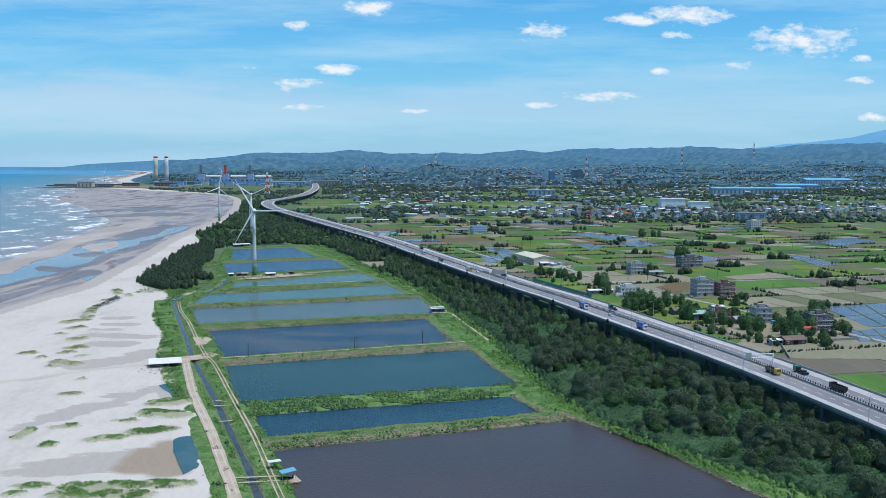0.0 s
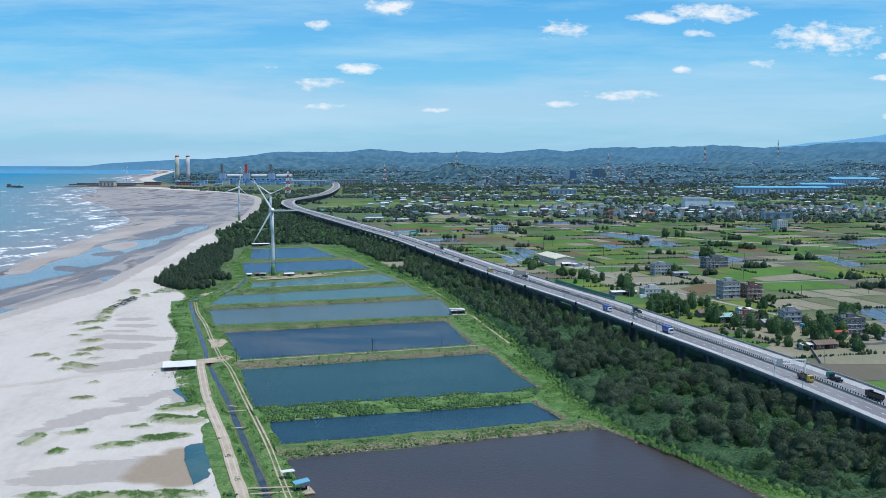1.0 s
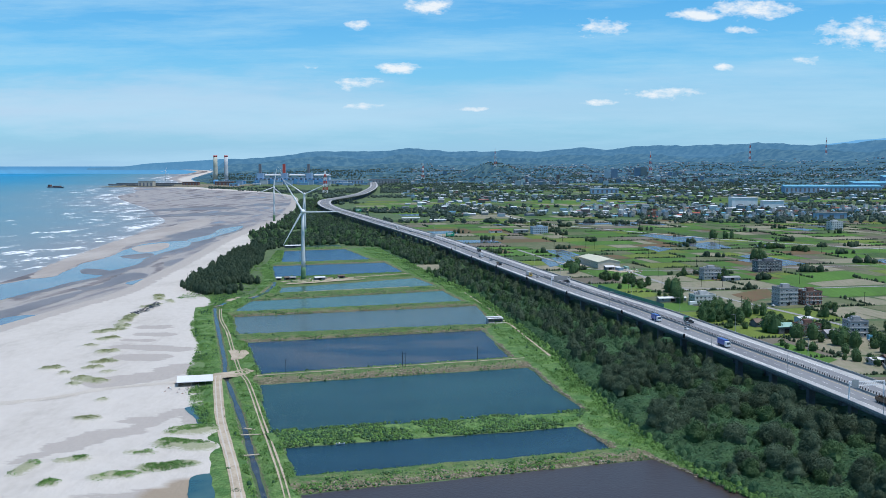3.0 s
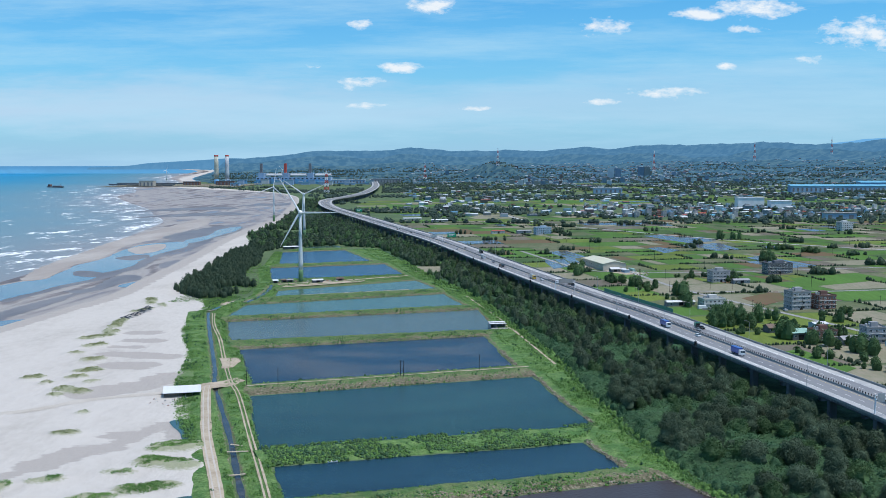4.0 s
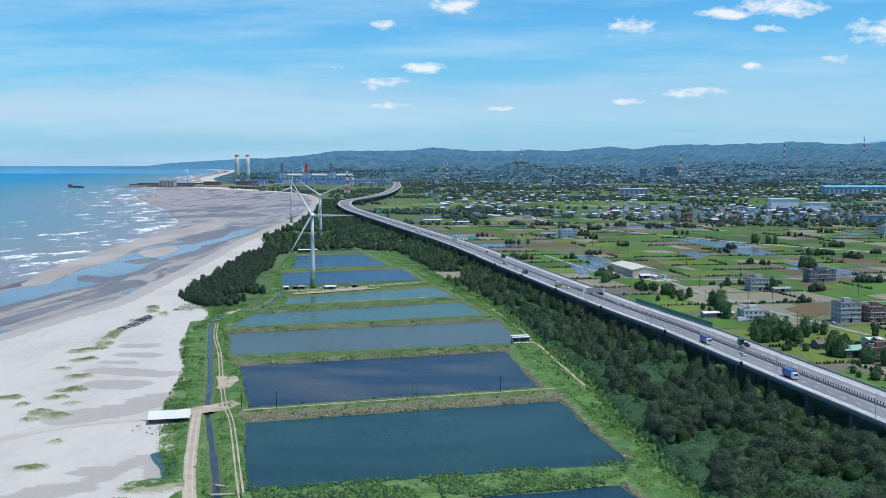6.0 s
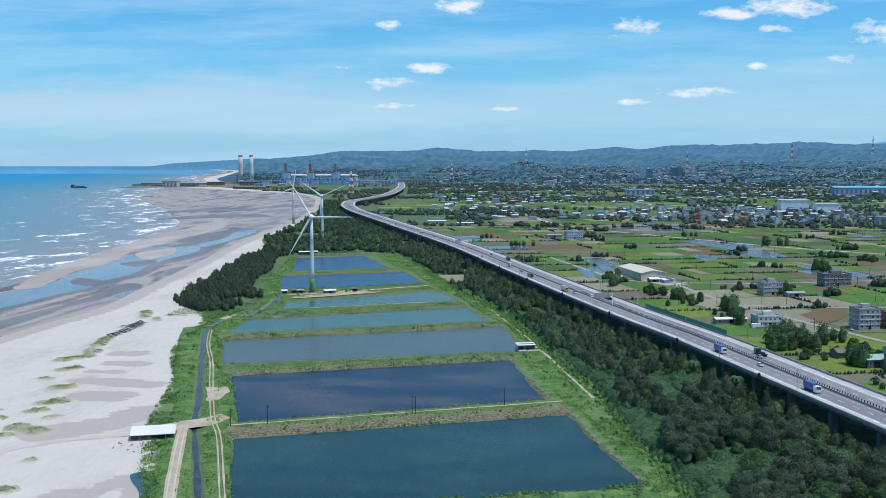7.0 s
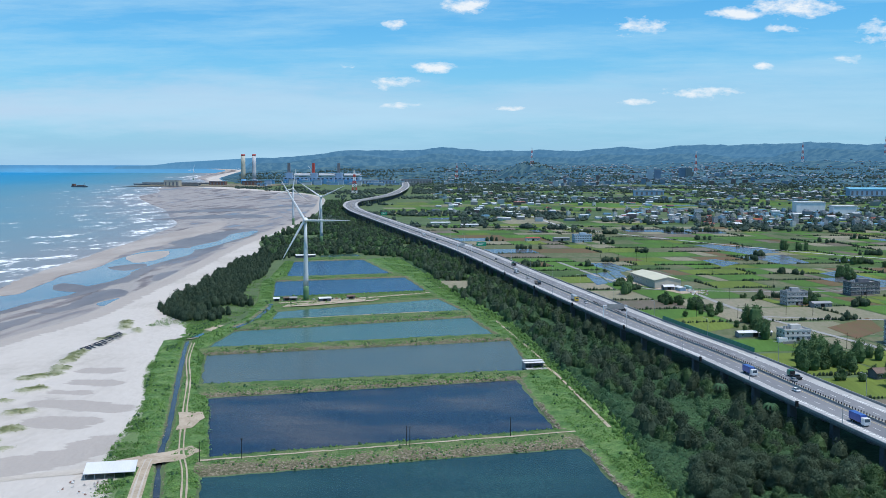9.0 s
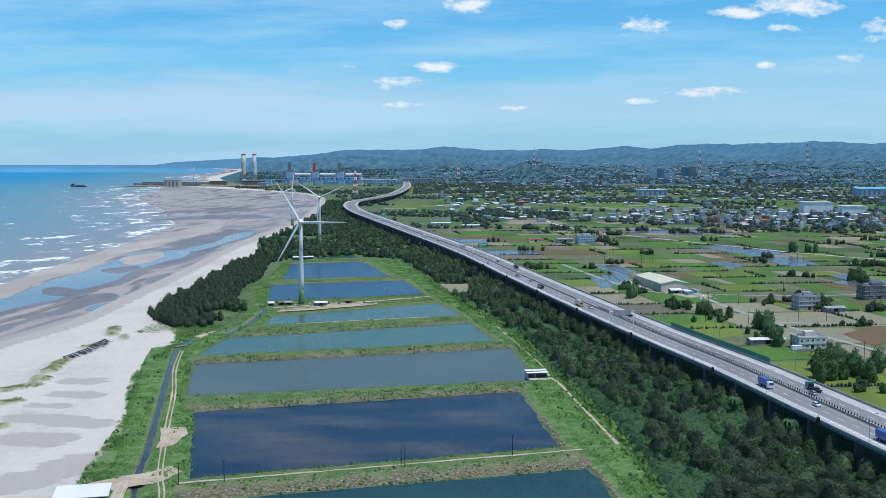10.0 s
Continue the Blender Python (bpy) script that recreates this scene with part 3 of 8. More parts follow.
def near_run(x, y, runs, reach):
    """The same for one point, looking no further than reach."""
    best = reach
    for x0, y0, x1, y1, r in runs:
        if min(y0, y1) - r - reach < y < max(y0, y1) + r + reach and min(x0, x1) - r - reach < x < max(x0, x1) + r + reach:
            dx, dy = x1 - x0, y1 - y0
            t = min(1.0, max(0.0, ((x - x0) * dx + (y - y0) * dy) / (dx * dx + dy * dy + 1e-6)))
            best = min(best, math.hypot(x - x0 - t * dx, y - y0 - t * dy) - r)
    return best


def sand_height(x, y):
    if y > 1600:
        return 0.2
    z = 0.25 + 0.5 * max(0.0, fbm(x, y, 40))
    if y < 860:
        d = near_run(x, y, TURF, 9.0)
        z += 1.5 * math.exp(-max(0.0, d + 4.0) ** 2 / 26.0) * (1 + 0.5 * fbm(x, y, 5))
        w = near_run(x, y, DAMP + SILT, 3.0)
        z -= 0.35 * min(1.0, max(0.0, (2.0 - w) / 6.0))
    return max(0.06, z)


def beach_material():
    """Dry pale sand with grey damp hollows, brown silt and thin turf where those lie."""
    m = material("dry_sand", (0.50, 0.462, 0.42), (0.42, 0.385, 0.345), (0.53, 0.495, 0.455), 0.03, 0.25, stretch=(1, 0.5, 1), turn=35, bump=0.6, bump_dist=1.0, mid=(0.45, 0.68))
    nt = m.node_tree
    N, L = nt.nodes.new, nt.links.new
    b = nt.nodes["Principled BSDF"]
    col = b.inputs["Base Color"].links[0].from_socket
    tc, mp = N("ShaderNodeTexCoord"), N("ShaderNodeMapping")
    mp.inputs["Rotation"].default_value, mp.inputs["Scale"].default_value = (0, 0, radians(-28)), (0.45, 1.3, 1)
    L(tc.outputs["Object"], mp.inputs["Vector"])

    def noise_out(scale, detail, src):
        n = N("ShaderNodeTexNoise")
        n.inputs["Scale"].default_value, n.inputs["Detail"].default_value, n.inputs["Roughness"].default_value = scale, detail, 0.62
        L(src, n.inputs["Vector"])
        return n.outputs["Fac"]

    wind, speck = noise_out(0.15, 7, mp.outputs[0]), noise_out(0.9, 4, tc.outputs["Object"])

    def layer(col, attribute, colours, amp_wind, amp_speck, soft, most):
        a = N("ShaderNodeAttribute")
        a.attribute_name = attribute
        k1, k2, r = N("ShaderNodeMath"), N("ShaderNodeMath"), N("ShaderNodeMapRange")
        k1.operation = k2.operation = "MULTIPLY_ADD"
        k1.inputs[1].default_value, k2.inputs[1].default_value = amp_wind, amp_speck
        L(wind, k1.inputs[0])
        L(a.outputs["Fac"], k1.inputs[2])
        L(speck, k2.inputs[0])
        L(k1.outputs[0], k2.inputs[2])
        mid = 0.5 * (amp_wind + amp_speck)
        r.inputs["From Min"].default_value, r.inputs["From Max"].default_value = mid + soft, mid - soft
        r.inputs["To Max"].default_value = most
        L(k2.outputs[0], r.inputs["Value"])
        c, x = N("ShaderNodeMix"), N("ShaderNodeMix")
        c.data_type = x.data_type = "RGBA"
        c.inputs[6].default_value, c.inputs[7].default_value = (*colours[0], 1), (*colours[1], 1)
        L(speck, c.inputs["Factor"])
        L(r.outputs[0], x.inputs["Factor"])
        L(col, x.inputs[6])
        L(c.outputs[2], x.inputs[7])
        return x.outputs[2]

    col = layer(col, "damp", ((0.335, 0.302, 0.275), (0.385, 0.35, 0.318)), 15.0, 1.6, 0.8, 0.9)
    col = layer(col, "silt", ((0.26, 0.205, 0.15), (0.31, 0.255, 0.19)), 4.0, 1.0, 2.2, 0.95)
    col = layer(col, "lawn", ((0.060, 0.145, 0.045), (0.16, 0.22, 0.085)), 9.0, 7.0, 1.4, 0.95)
    col = layer(col, "turf", ((0.17, 0.20, 0.09), (0.30, 0.31, 0.19)), 5.0, 6.0, 1.2, 0.8)
    L(col, b.inputs["Base Color"])
    return m


MATS["sand"] = beach_material()


CANAL = [(-20, 180), (-62, 320), (-74, 357), (-90, 403), (-106, 450), (-129, 513), (-141, 546), (-152, 583), (-178, 662), (-205, 745), (-214, 775), (-214, 830), (-208, 862), (-226, 960), (-255, 1070), (-258, 1110), (-282, 1256)]
canal_x = curve_x([(y, x) for x, y in CANAL])


def build_beach():
    """The beach: fine over the near dunes, coarser further along the coast."""
    ys = [y for y in ROW_Y if y < 240] + [240 + 2.0 * i for i in range(350)] + [y for y in ROW_Y if y > 942]
    cols, rows = 96, []
    for y in ys:
        a, b = damp_line(y), (min(green_line(y) + 16, canal_x(y) - 6) if 240 < y < 790 else green_line(y) + 6)
        rows.append([W(a + (b - a) * (1 - j / cols), y, sand_height(a + (b - a) * (1 - j / cols), y) if -100 < y < 1600 else 0.2) for j in range(cols + 1)])
    g = Geo()
    g.grid(rows)
    me = g.mesh("beach", MATS["sand"], True)
    p = np.array(g.v)
    seaward = np.array([(green_line(y) - damp_line(y)) * (1 - j / cols) for y in ys for j in range(cols + 1)]) - 14
    for nm, runs in (("damp", DAMP), ("silt", SILT), ("turf", TURF)):
        d = run_distance(p[:, 0], p[:, 1], runs)
        me.attributes.new(nm, "FLOAT", "POINT").data.foreach_set("value", (np.minimum(d, seaward) if nm == "damp" else d).astype(np.float32))
    lawn = np.array([green_line(y) + (5 if 240 < y < 545 else 1.5 if y < 840 else 8) if y < 1800 else 900 for y in ys]).repeat(cols + 1) - p[:, 0]
    me.attributes.new("lawn", "FLOAT", "POINT").data.foreach_set("value", lawn.astype(np.float32))
    if sum(q.normal.z for q in me.polygons) < 0:
        me.flip_normals()
    return tagged(new("beach", me), "pale dry beach sand with low grassy hummocks and grey damp hollows", "beach", kind="structure")


FAR_Y = min(y for y in ROW_Y if y > 5900)
SEA_Y = min(y for y in ROW_Y if y > 10500)


def build_ground():
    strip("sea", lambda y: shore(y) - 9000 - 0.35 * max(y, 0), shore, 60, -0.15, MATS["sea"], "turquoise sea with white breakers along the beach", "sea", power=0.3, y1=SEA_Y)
    # the same sea beyond SEA_Y, brightened by an added glow for haze
    strip("backdrop", lambda y: shore(y) - 9000 - 0.35 * max(y, 0), shore, 40, -0.15, glowing_backdrop("far_sea_haze_glow", (0.02, 0.09, 0.15), (0.03, 0.12, 0.19), 0.004, 0.74), "far open sea with blue haze put in as a glow", "sea", power=0.3, y0=SEA_Y)
    strip("foreshore", lambda y: shore(y) - 3, lambda y: damp_line(y) + 2, 14, 0.0, MATS["foreshore"], "wet tidal sand with brown troughs and pale bars", "beach")
    build_beach()
    strip("ground", green_line, lambda y: 7000 + 0.9 * max(y, 0), 150, lambda x, y: -0.05 if x > road_x(y) + 20 else 0.0, MATS["scrub"], "green coastal plain of scrub and grass", "ground", power=2.0, y1=FAR_Y)
    # far rows of the ground, with emission added in place of haze
    strip("backdrop", green_line, lambda y: 7000 + 0.9 * max(y, 0), 60, -0.6, glowing_backdrop("far_coast_haze_glow", (0.02, 0.035, 0.035), (0.07, 0.09, 0.085), 0.02, 0.62), "far coast plain under the hills with haze put in as a glow", "backdrop", power=2.0, y0=FAR_Y)


build_ground()


# ---- ponds, dykes, canal and tracks ----
def flat_sheet(name, outline, z, mats, label, category, kind="structure", smooth_step=0.0, ragged=0.0):
    """A level sheet with the given outline, its edge slightly uneven."""
    pts = []
    n = len(outline)
    for i in range(n):
        a, b = Vector(outline[i]), Vector(outline[(i + 1) % n])
        m = max(1, int((b - a).length / 4.0))
        pts += [a.lerp(b, j / m) for j in range(m)]
    if smooth_step:
        pts = [Vector(p) for p in spline(outline, smooth_step, True)]
    if ragged:
        pts = [p + Vector((fbm(p.x, p.y, 9), fbm(p.y, p.x, 9))) * ragged for p in pts]
    bm = bmesh.new()
    vs = [bm.verts.new(W(p.x, p.y, z)) for p in pts]
    face = bm.faces.new(vs)
    if face.normal.z < 0:
        face.normal_flip()
    face.normal_update()
    if face.normal.z < 0:
        face.normal_flip()
    bmesh.ops.triangulate(bm, faces=bm.faces[:])
    me = bpy.data.meshes.new(name)
    bm.to_mesh(me)
    bm.free()
    me.materials.append(mats)
    return tagged(new(name, me), label, category, kind=kind)


def resample(points, n):
    p = [Vector(q) for q in points]
    acc = [0.0]
    for a, b in zip(p, p[1:]):
        acc.append(acc[-1] + (b - a).length)
    out = []
    for i in range(n):
        s = acc[-1] * i / (n - 1)
        k = min(max(int(np.searchsorted(acc, s)) - 1, 0), len(p) - 2)
        out.append(p[k].lerp(p[k + 1], (s - acc[k]) / max(acc[k + 1] - acc[k], 1e-6)))
    return out


def loft(name, side_a, side_b, height, mats, label, category, step=2.5, rough=0.3, profile=None):
    """An earth bank between two lines on the ground: steep sides, uneven crown."""
    n = max(4, int(max(sum((Vector(b) - Vector(a)).length for a, b in zip(s, s[1:])) for s in (side_a, side_b)) / step))
    A, B = resample(side_a, n), resample(side_b, n)
    profile = profile or [-0.4, 0.55, 0.9, 1.0, 1.0, 0.95, 0.9, 0.5, -0.4]
    m = len(profile)
    geo, rows = Geo(), []
    for a, b in zip(A, B):
        row = []
        for j in range(m):
            t = j / (m - 1)
            p = a.lerp(b, t)
            wob = fbm(p.x, p.y, 6) * 0.6
            h = height * profile[j] * (1 + (rough * fbm(p.x + 50, p.y, 7) if profile[j] > 0 else 0))
            row.append((p.x + wob, p.y + wob * 0.5, h))
        rows.append(row)
    geo.grid(rows)
    ob = thing(name, geo, mats, label, category, kind="structure", smooth=True)
    width = [(b - a).length for a, b in zip(A, B)]
    uv = np.array([(width[i] * j / (m - 1), i * step) for i in range(n) for j in range(m)], np.float32)
    idx = np.empty(len(ob.data.loops), np.int32)
    ob.data.loops.foreach_get("vertex_index", idx)
    ob.data.uv_layers.new(name="across").data.foreach_set("uv", uv[idx].ravel())
    me = ob.data
    if sum(q.normal.z for q in me.polygons) < 0:
        me.flip_normals()
    return ob


# left far, right far, right near, left near corners of each pond's water
PONDS = [
    ("silt", [(-64, 365), (57, 411), (80, 373), (104, 314), (165, 160), (0, 160), (-47, 312)], "fish pond of brown-grey silty water behind earth dykes"),
    ("deep", [(-81, 417), (32, 454), (43, 422), (-69, 383)], "narrow fish pond of deep blue water between dykes"),
    ("teal", [(-117, 522), (-56, 545), (15, 571), (27, 520), (38, 479), (-91, 437)], "large fish pond of dark teal water between grassy dykes"),
    ("navy", [(-153, 634), (-12, 688), (5, 597), (-122, 546)], "fish pond of navy water with cloud reflections painted in"),
    ("grey", [(-188, 733), (-19, 798), (-5, 711), (-166, 662)], "fish pond of slate grey water between dykes"),
    ("green", [(-196, 812), (-50, 885), (-29, 818), (-195, 753)], "fish pond of pale green water between dykes"),
    ("green", [(-191, 897), (-81, 977), (-57, 917), (-185, 862)], "narrow fish pond of pale green water beside the turbine"),
    ("blue", [(-241, 1076), (-128, 1123), (-98, 1028), (-216, 978)], "fish pond of bright blue water"),
    ("blue", [(-269, 1256), (-198, 1288), (-146, 1153), (-240, 1111)], "far fish pond of bright blue water"),
    ("green", [(-261, 1340), (-223, 1365), (-205, 1326), (-250, 1307)], "small far pond of green water"),
]
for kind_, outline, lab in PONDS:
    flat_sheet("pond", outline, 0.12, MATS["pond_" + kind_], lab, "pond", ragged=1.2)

DYKES = [
    ((-64, 365), (57, 411), (-69, 383), (43, 422)),
    ((-81, 417), (32, 454), (-91, 437), (38, 479)),
    ((-117, 522), (15, 571), (-122, 546), (5, 597)),
    ((-153, 634), (-12, 688), (-166, 662), (-5, 711)),
    ((-188, 733), (-19, 798), (-195, 753), (-29, 818)),
    ((-196, 812), (-50, 885), (-185, 862), (-57, 917)),
    ((-191, 897), (-81, 977), (-216, 978), (-98, 1028)),
    ((-241, 1076), (-128, 1123), (-240, 1111), (-146, 1153)),
    ((-269, 1256), (-198, 1288), (-250, 1307), (-205, 1326)),
]


def longer(a, b, d=3.5):
    """The line from a to b, run d metres past both ends."""
    a, b = Vector(a), Vector(b)
    t = (b - a).normalized() * d
    return tuple(a - t), tuple(b + t)


for i_, (a0, a1, b0, b1) in enumerate(DYKES):
    loft("dyke", longer(a0, a1), longer(b0, b1), 1.05 if i_ == 6 else 1.7, MATS["grass" if i_ == 1 else "dyke_mud" if i_ == 2 else "dyke_bank"], "low dyke overgrown with lush green weeds between ponds" if i_ == 1 else "low earth dyke with rough grass and muddy sides between ponds", "dyke", step=1.8, rough=0.1 if i_ == 2 else 0.34, profile=[-0.4, 0.16, 0.42, 0.62, 0.8, 0.94, 1.0, 1.0, 0.95, 0.6, -0.4])

POND_LEFT = [(-10, 190), (-47, 312), (-64, 365), (-69, 383), (-81, 417), (-91, 437), (-115, 513), (-123, 550), (-152, 633), (-167, 662), (-189, 733), (-196, 753), (-197, 812),
             (-186, 862), (-191, 897), (-217, 978), (-241, 1076), (-240, 1111), (-269, 1256)]


def beside(line, d):
    """A line moved d metres to its right."""
    out = []
    for i, p in enumerate(line):
        a, b = Vector(line[max(i - 1, 0)]), Vector(line[min(i + 1, len(line) - 1)])
        t = (b - a).normalized()
        out.append((p[0] + t.y * d, p[1] - t.x * d))
    return out


loft("bank", beside(CANAL, 1.0), POND_LEFT, 1.0, MATS["canal_bank"], "grassy bank between the canal and the ponds", "bank")
POND_RIGHT = [(165, 160), (104, 314), (80, 373), (57, 411), (43, 422), (32, 454), (38, 479), (27, 520), (17, 568), (6, 598), (-12, 688), (-5, 711), (-19, 798), (-29, 818), (-50, 885), (-57, 917), (-81, 977), (-98, 1028),
              (-128, 1123), (-146, 1153), (-198, 1288)]
WOOD_EDGE = [(180, 190), (119, 320), (98, 348), (72, 392), (60, 430), (51, 469), (43, 520), (37, 560), (33, 602), (21, 663), (3, 747), (-18, 850), (-69, 1003), (-112, 1156), (-161, 1317)]
loft("bank", POND_RIGHT, WOOD_EDGE, 1.0, MATS["pond_bank"], "wide grassy bank between the ponds and the wood", "bank", profile=[-0.4, 0.5, 0.8, 1.0, 1.0, 0.9, 0.8, 0.6, 0.2])


def ribbon(name, line, width, z, mats, label, category, smooth=True, kind="structure", wob=0.3, crown=0.0):
    """A strip of road, water or paint along a line."""
    pts = spline(line, 6.0) if smooth else line
    geo, rows = Geo(), []
    l, r = beside(pts, -width / 2), beside(pts, width / 2)
    for i, (a, b) in enumerate(zip(l, r)):
        k = 1 + wob * fbm(a[0], a[1], 15)
        mx, my = (a[0] + b[0]) / 2, (a[1] + b[1]) / 2
        row = []
        for t in (-1, -0.4, 0.4, 1):
            x, y = mx + (b[0] - a[0]) / 2 * t * k, my + (b[1] - a[1]) / 2 * t * k
            zz = (z(x, y) if callable(z) else z) + (crown if abs(t) < 0.5 else 0)
            row.append(W(x, y, zz))
        rows.append(row)
    geo.grid(rows)
    ob = thing(name, geo, mats, label, category, kind=kind)
    if sum(q.normal.z for q in ob.data.polygons) < 0:
        ob.data.flip_normals()
    return ob


ribbon("canal", CANAL[:11], 2.2, 0.10, MATS["canal"], "narrow drainage canal of dark water between grassy banks", "canal", wob=0.55)
loft("bank", beside(CANAL[:11], -0.9), [(-38, 180), (-76, 311), (-86, 340), (-101, 382), (-120, 441), (-138, 494), (-150, 538), (-165, 583), (-195, 662), (-222, 745), (-231, 775)], 0.9, MATS["canal_bank"],
     "rough grassy bank along the canal", "bank", rough=0.12)
TRACK = [(-33, 250), (-53, 313), (-60, 335), (-75, 383), (-98, 450), (-122, 520), (-134, 549), (-154, 607), (-173, 664), (-192, 715), (-207, 765)]
for off in (-0.8, 0.8):
    ribbon("wheel_track", beside(spline(TRACK, 6), off), 0.65, 1.24, MATS["path"], "pale worn wheel rut of a farm track", "track", smooth=False, wob=0.6)
BEACH_ROAD = [(-35, 200), (-68, 313), (-78, 343), (-93, 388), (-114, 446), (-129, 493), (-139, 526), (-142, 538)]
ribbon("beach_road", BEACH_ROAD, 4.4, 1.16, MATS["path"], "rutted pale dirt road beside the canal", "road", wob=0.12)
for off in (-1.1, 1.0):
    ribbon("wheel_track", beside(spline(BEACH_ROAD[1:], 6), off), 0.55, 1.19, MATS["sand_track"], "pale worn wheel rut of the dirt road", "track", smooth=False, wob=0.8)
ribbon("cross_track", [(-330, 430), (-220, 480), (-189, 510), (-160, 525), (-144, 534), (-134, 545)], 6.0, lambda x, y: max(sand_height(x, y) + 0.08, 0.95 * max(0.0, min(1.0, (x + 165) / 12))), MATS["sand_track"], "sandy track across the beach", "road", wob=0.6)

# ---- expressway on a viaduct ----
DECK_Z, HALF = 13.0, 16.6
ROAD = spline(MEDIAN, 10.0)


def deck_z(y):
    return DECK_Z


def sweep(name, offsets, mats, parent, label="", line=ROAD, close=False, smooth=False):
    """A profile of (offset to the right of the median, height over the deck), drawn along the road."""
    sides = [beside(line, o) for o, _ in offsets]
    geo, rows = Geo(), []
    for i in range(len(line)):
        rows.append([W(s[i][0], s[i][1], deck_z(line[i][1]) + h) for s, (_, h) in zip(sides, offsets)])
    geo.grid(rows, closed=close)
    return part(name, geo, mats, parent, label, smooth)


viaduct = tagged(new("viaduct"), "long concrete expressway viaduct with two carriageways on piers", "viaduct", kind="structure")
# girder sides and underside take the concrete with shade painted in
sweep("deck", [(-HALF, -0.9), (-HALF, 0.0), (HALF, 0.0), (HALF, -0.9), (13.0, -1.0), (12.0, -3.2), (3.5, -3.2), (2.5, -1.0), (-2.5, -1.0), (-3.5, -3.2), (-12.0, -3.2), (-13.0, -1.0)][::-1], MATS["girder"], viaduct, "concrete box girder, shade put into its dark colour", close=True)
for sgn, nm in ((-1, "near"), (1, "far")):
    sweep("shoulder", [(sgn * o, 0.02) for o in ((HALF - 0.4, 11.2) if sgn < 0 else (11.2, HALF - 0.4))], MATS["shoulder"], viaduct, "pale concrete hard shoulder")
    sweep("carriageway", [(sgn * o, 0.02) for o in ((11.2, 1.0) if sgn < 0 else (1.0, 11.2))], MATS["asphalt"], viaduct, "grey asphalt carriageway")
    o = sgn * HALF
    sweep("parapet", [(o, -0.9), (o, 1.0), (o - sgn * 0.35, 1.0), (o - sgn * 0.45, 0.02)][::sgn], MATS["concrete"], viaduct, "pale concrete parapet")
    sweep("edge_line", [(sgn * 10.9 - 0.13, 0.03), (sgn * 10.9 + 0.13, 0.03)], MATS["white_line"], viaduct, "white edge line")
    sweep("edge_line", [(sgn * 2.2 - 0.13, 0.03), (sgn * 2.2 + 0.13, 0.03)], MATS["yellow_line"], viaduct, "faded yellow edge line")
sweep("median_barrier", [(-0.45, 0.02), (-0.2, 0.85), (0.2, 0.85), (0.45, 0.02)], MATS["concrete"], viaduct, "concrete median barrier")


def road_frame(s):
    """Place and heading (degrees) on the median, s metres along it."""
    acc = 0.0
    for a, b in zip(ROAD, ROAD[1:]):
        d = math.hypot(b[0] - a[0], b[1] - a[1])
        if acc + d >= s:
            t = (s - acc) / d
            return a[0] + (b[0] - a[0]) * t, a[1] + (b[1] - a[1]) * t, math.degrees(math.atan2(-(b[0] - a[0]), b[1] - a[1]))
        acc += d
    return (*ROAD[-1], 0.0)


def road_s(y):
    acc = 0.0
    for a, b in zip(ROAD, ROAD[1:]):
        d = math.hypot(b[0] - a[0], b[1] - a[1])
        if b[1] >= y:
            return acc + d * (y - a[1]) / (b[1] - a[1])
        acc += d
    return acc


def on_road(s, off, z=0.0):
    x, y, h = road_frame(s)
    c, sn = math.cos(radians(h)), math.sin(radians(h))
    return x + off * c, y + off * sn, h


# piers, in the girder's dark concrete, which has shade put into its colour
pier_geo = Geo()
pier_geo.box(-1.5, 1.5, -1.2, 1.2, -0.5, DECK_Z - 4.2)
pier_geo.add([(-1.5, -1.2, DECK_Z - 4.2), (1.5, -1.2, DECK_Z - 4.2), (1.5, 1.2, DECK_Z - 4.2), (-1.5, 1.2, DECK_Z - 4.2),
              (-6.0, -1.2, DECK_Z - 2.7), (6.0, -1.2, DECK_Z - 2.7), (6.0, 1.2, DECK_Z - 2.7), (-6.0, 1.2, DECK_Z - 2.7)],
             [(0, 1, 5, 4), (1, 2, 6, 5), (2, 3, 7, 6), (3, 0, 4, 7), (4, 5, 6, 7)])
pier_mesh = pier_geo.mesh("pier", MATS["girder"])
s = road_s(180)
while s < road_s(3600):
    for off in (-8.0, 8.0):
        x, y, h = on_road(s, off)
        p = part("pier", pier_mesh, None, viaduct)
        p.matrix_basis = WM(x, y, 0, h)
    s += 32.0
# lane dashes
dash = Geo()
dash.box(-0.11, 0.11, -2.2, 2.2, 0.022, 0.04)
dash_mesh = dash.mesh("lane_dash", MATS["white_line"])
s = road_s(330)
while s < road_s(1450):
    for off in (-6.5, 6.5):
        x, y, h = on_road(s, off)
        p = part("lane_dash", dash_mesh, None, viaduct)
        p.matrix_basis = pose(x, y, DECK_Z, 0, 0, h)
    s += 10.0


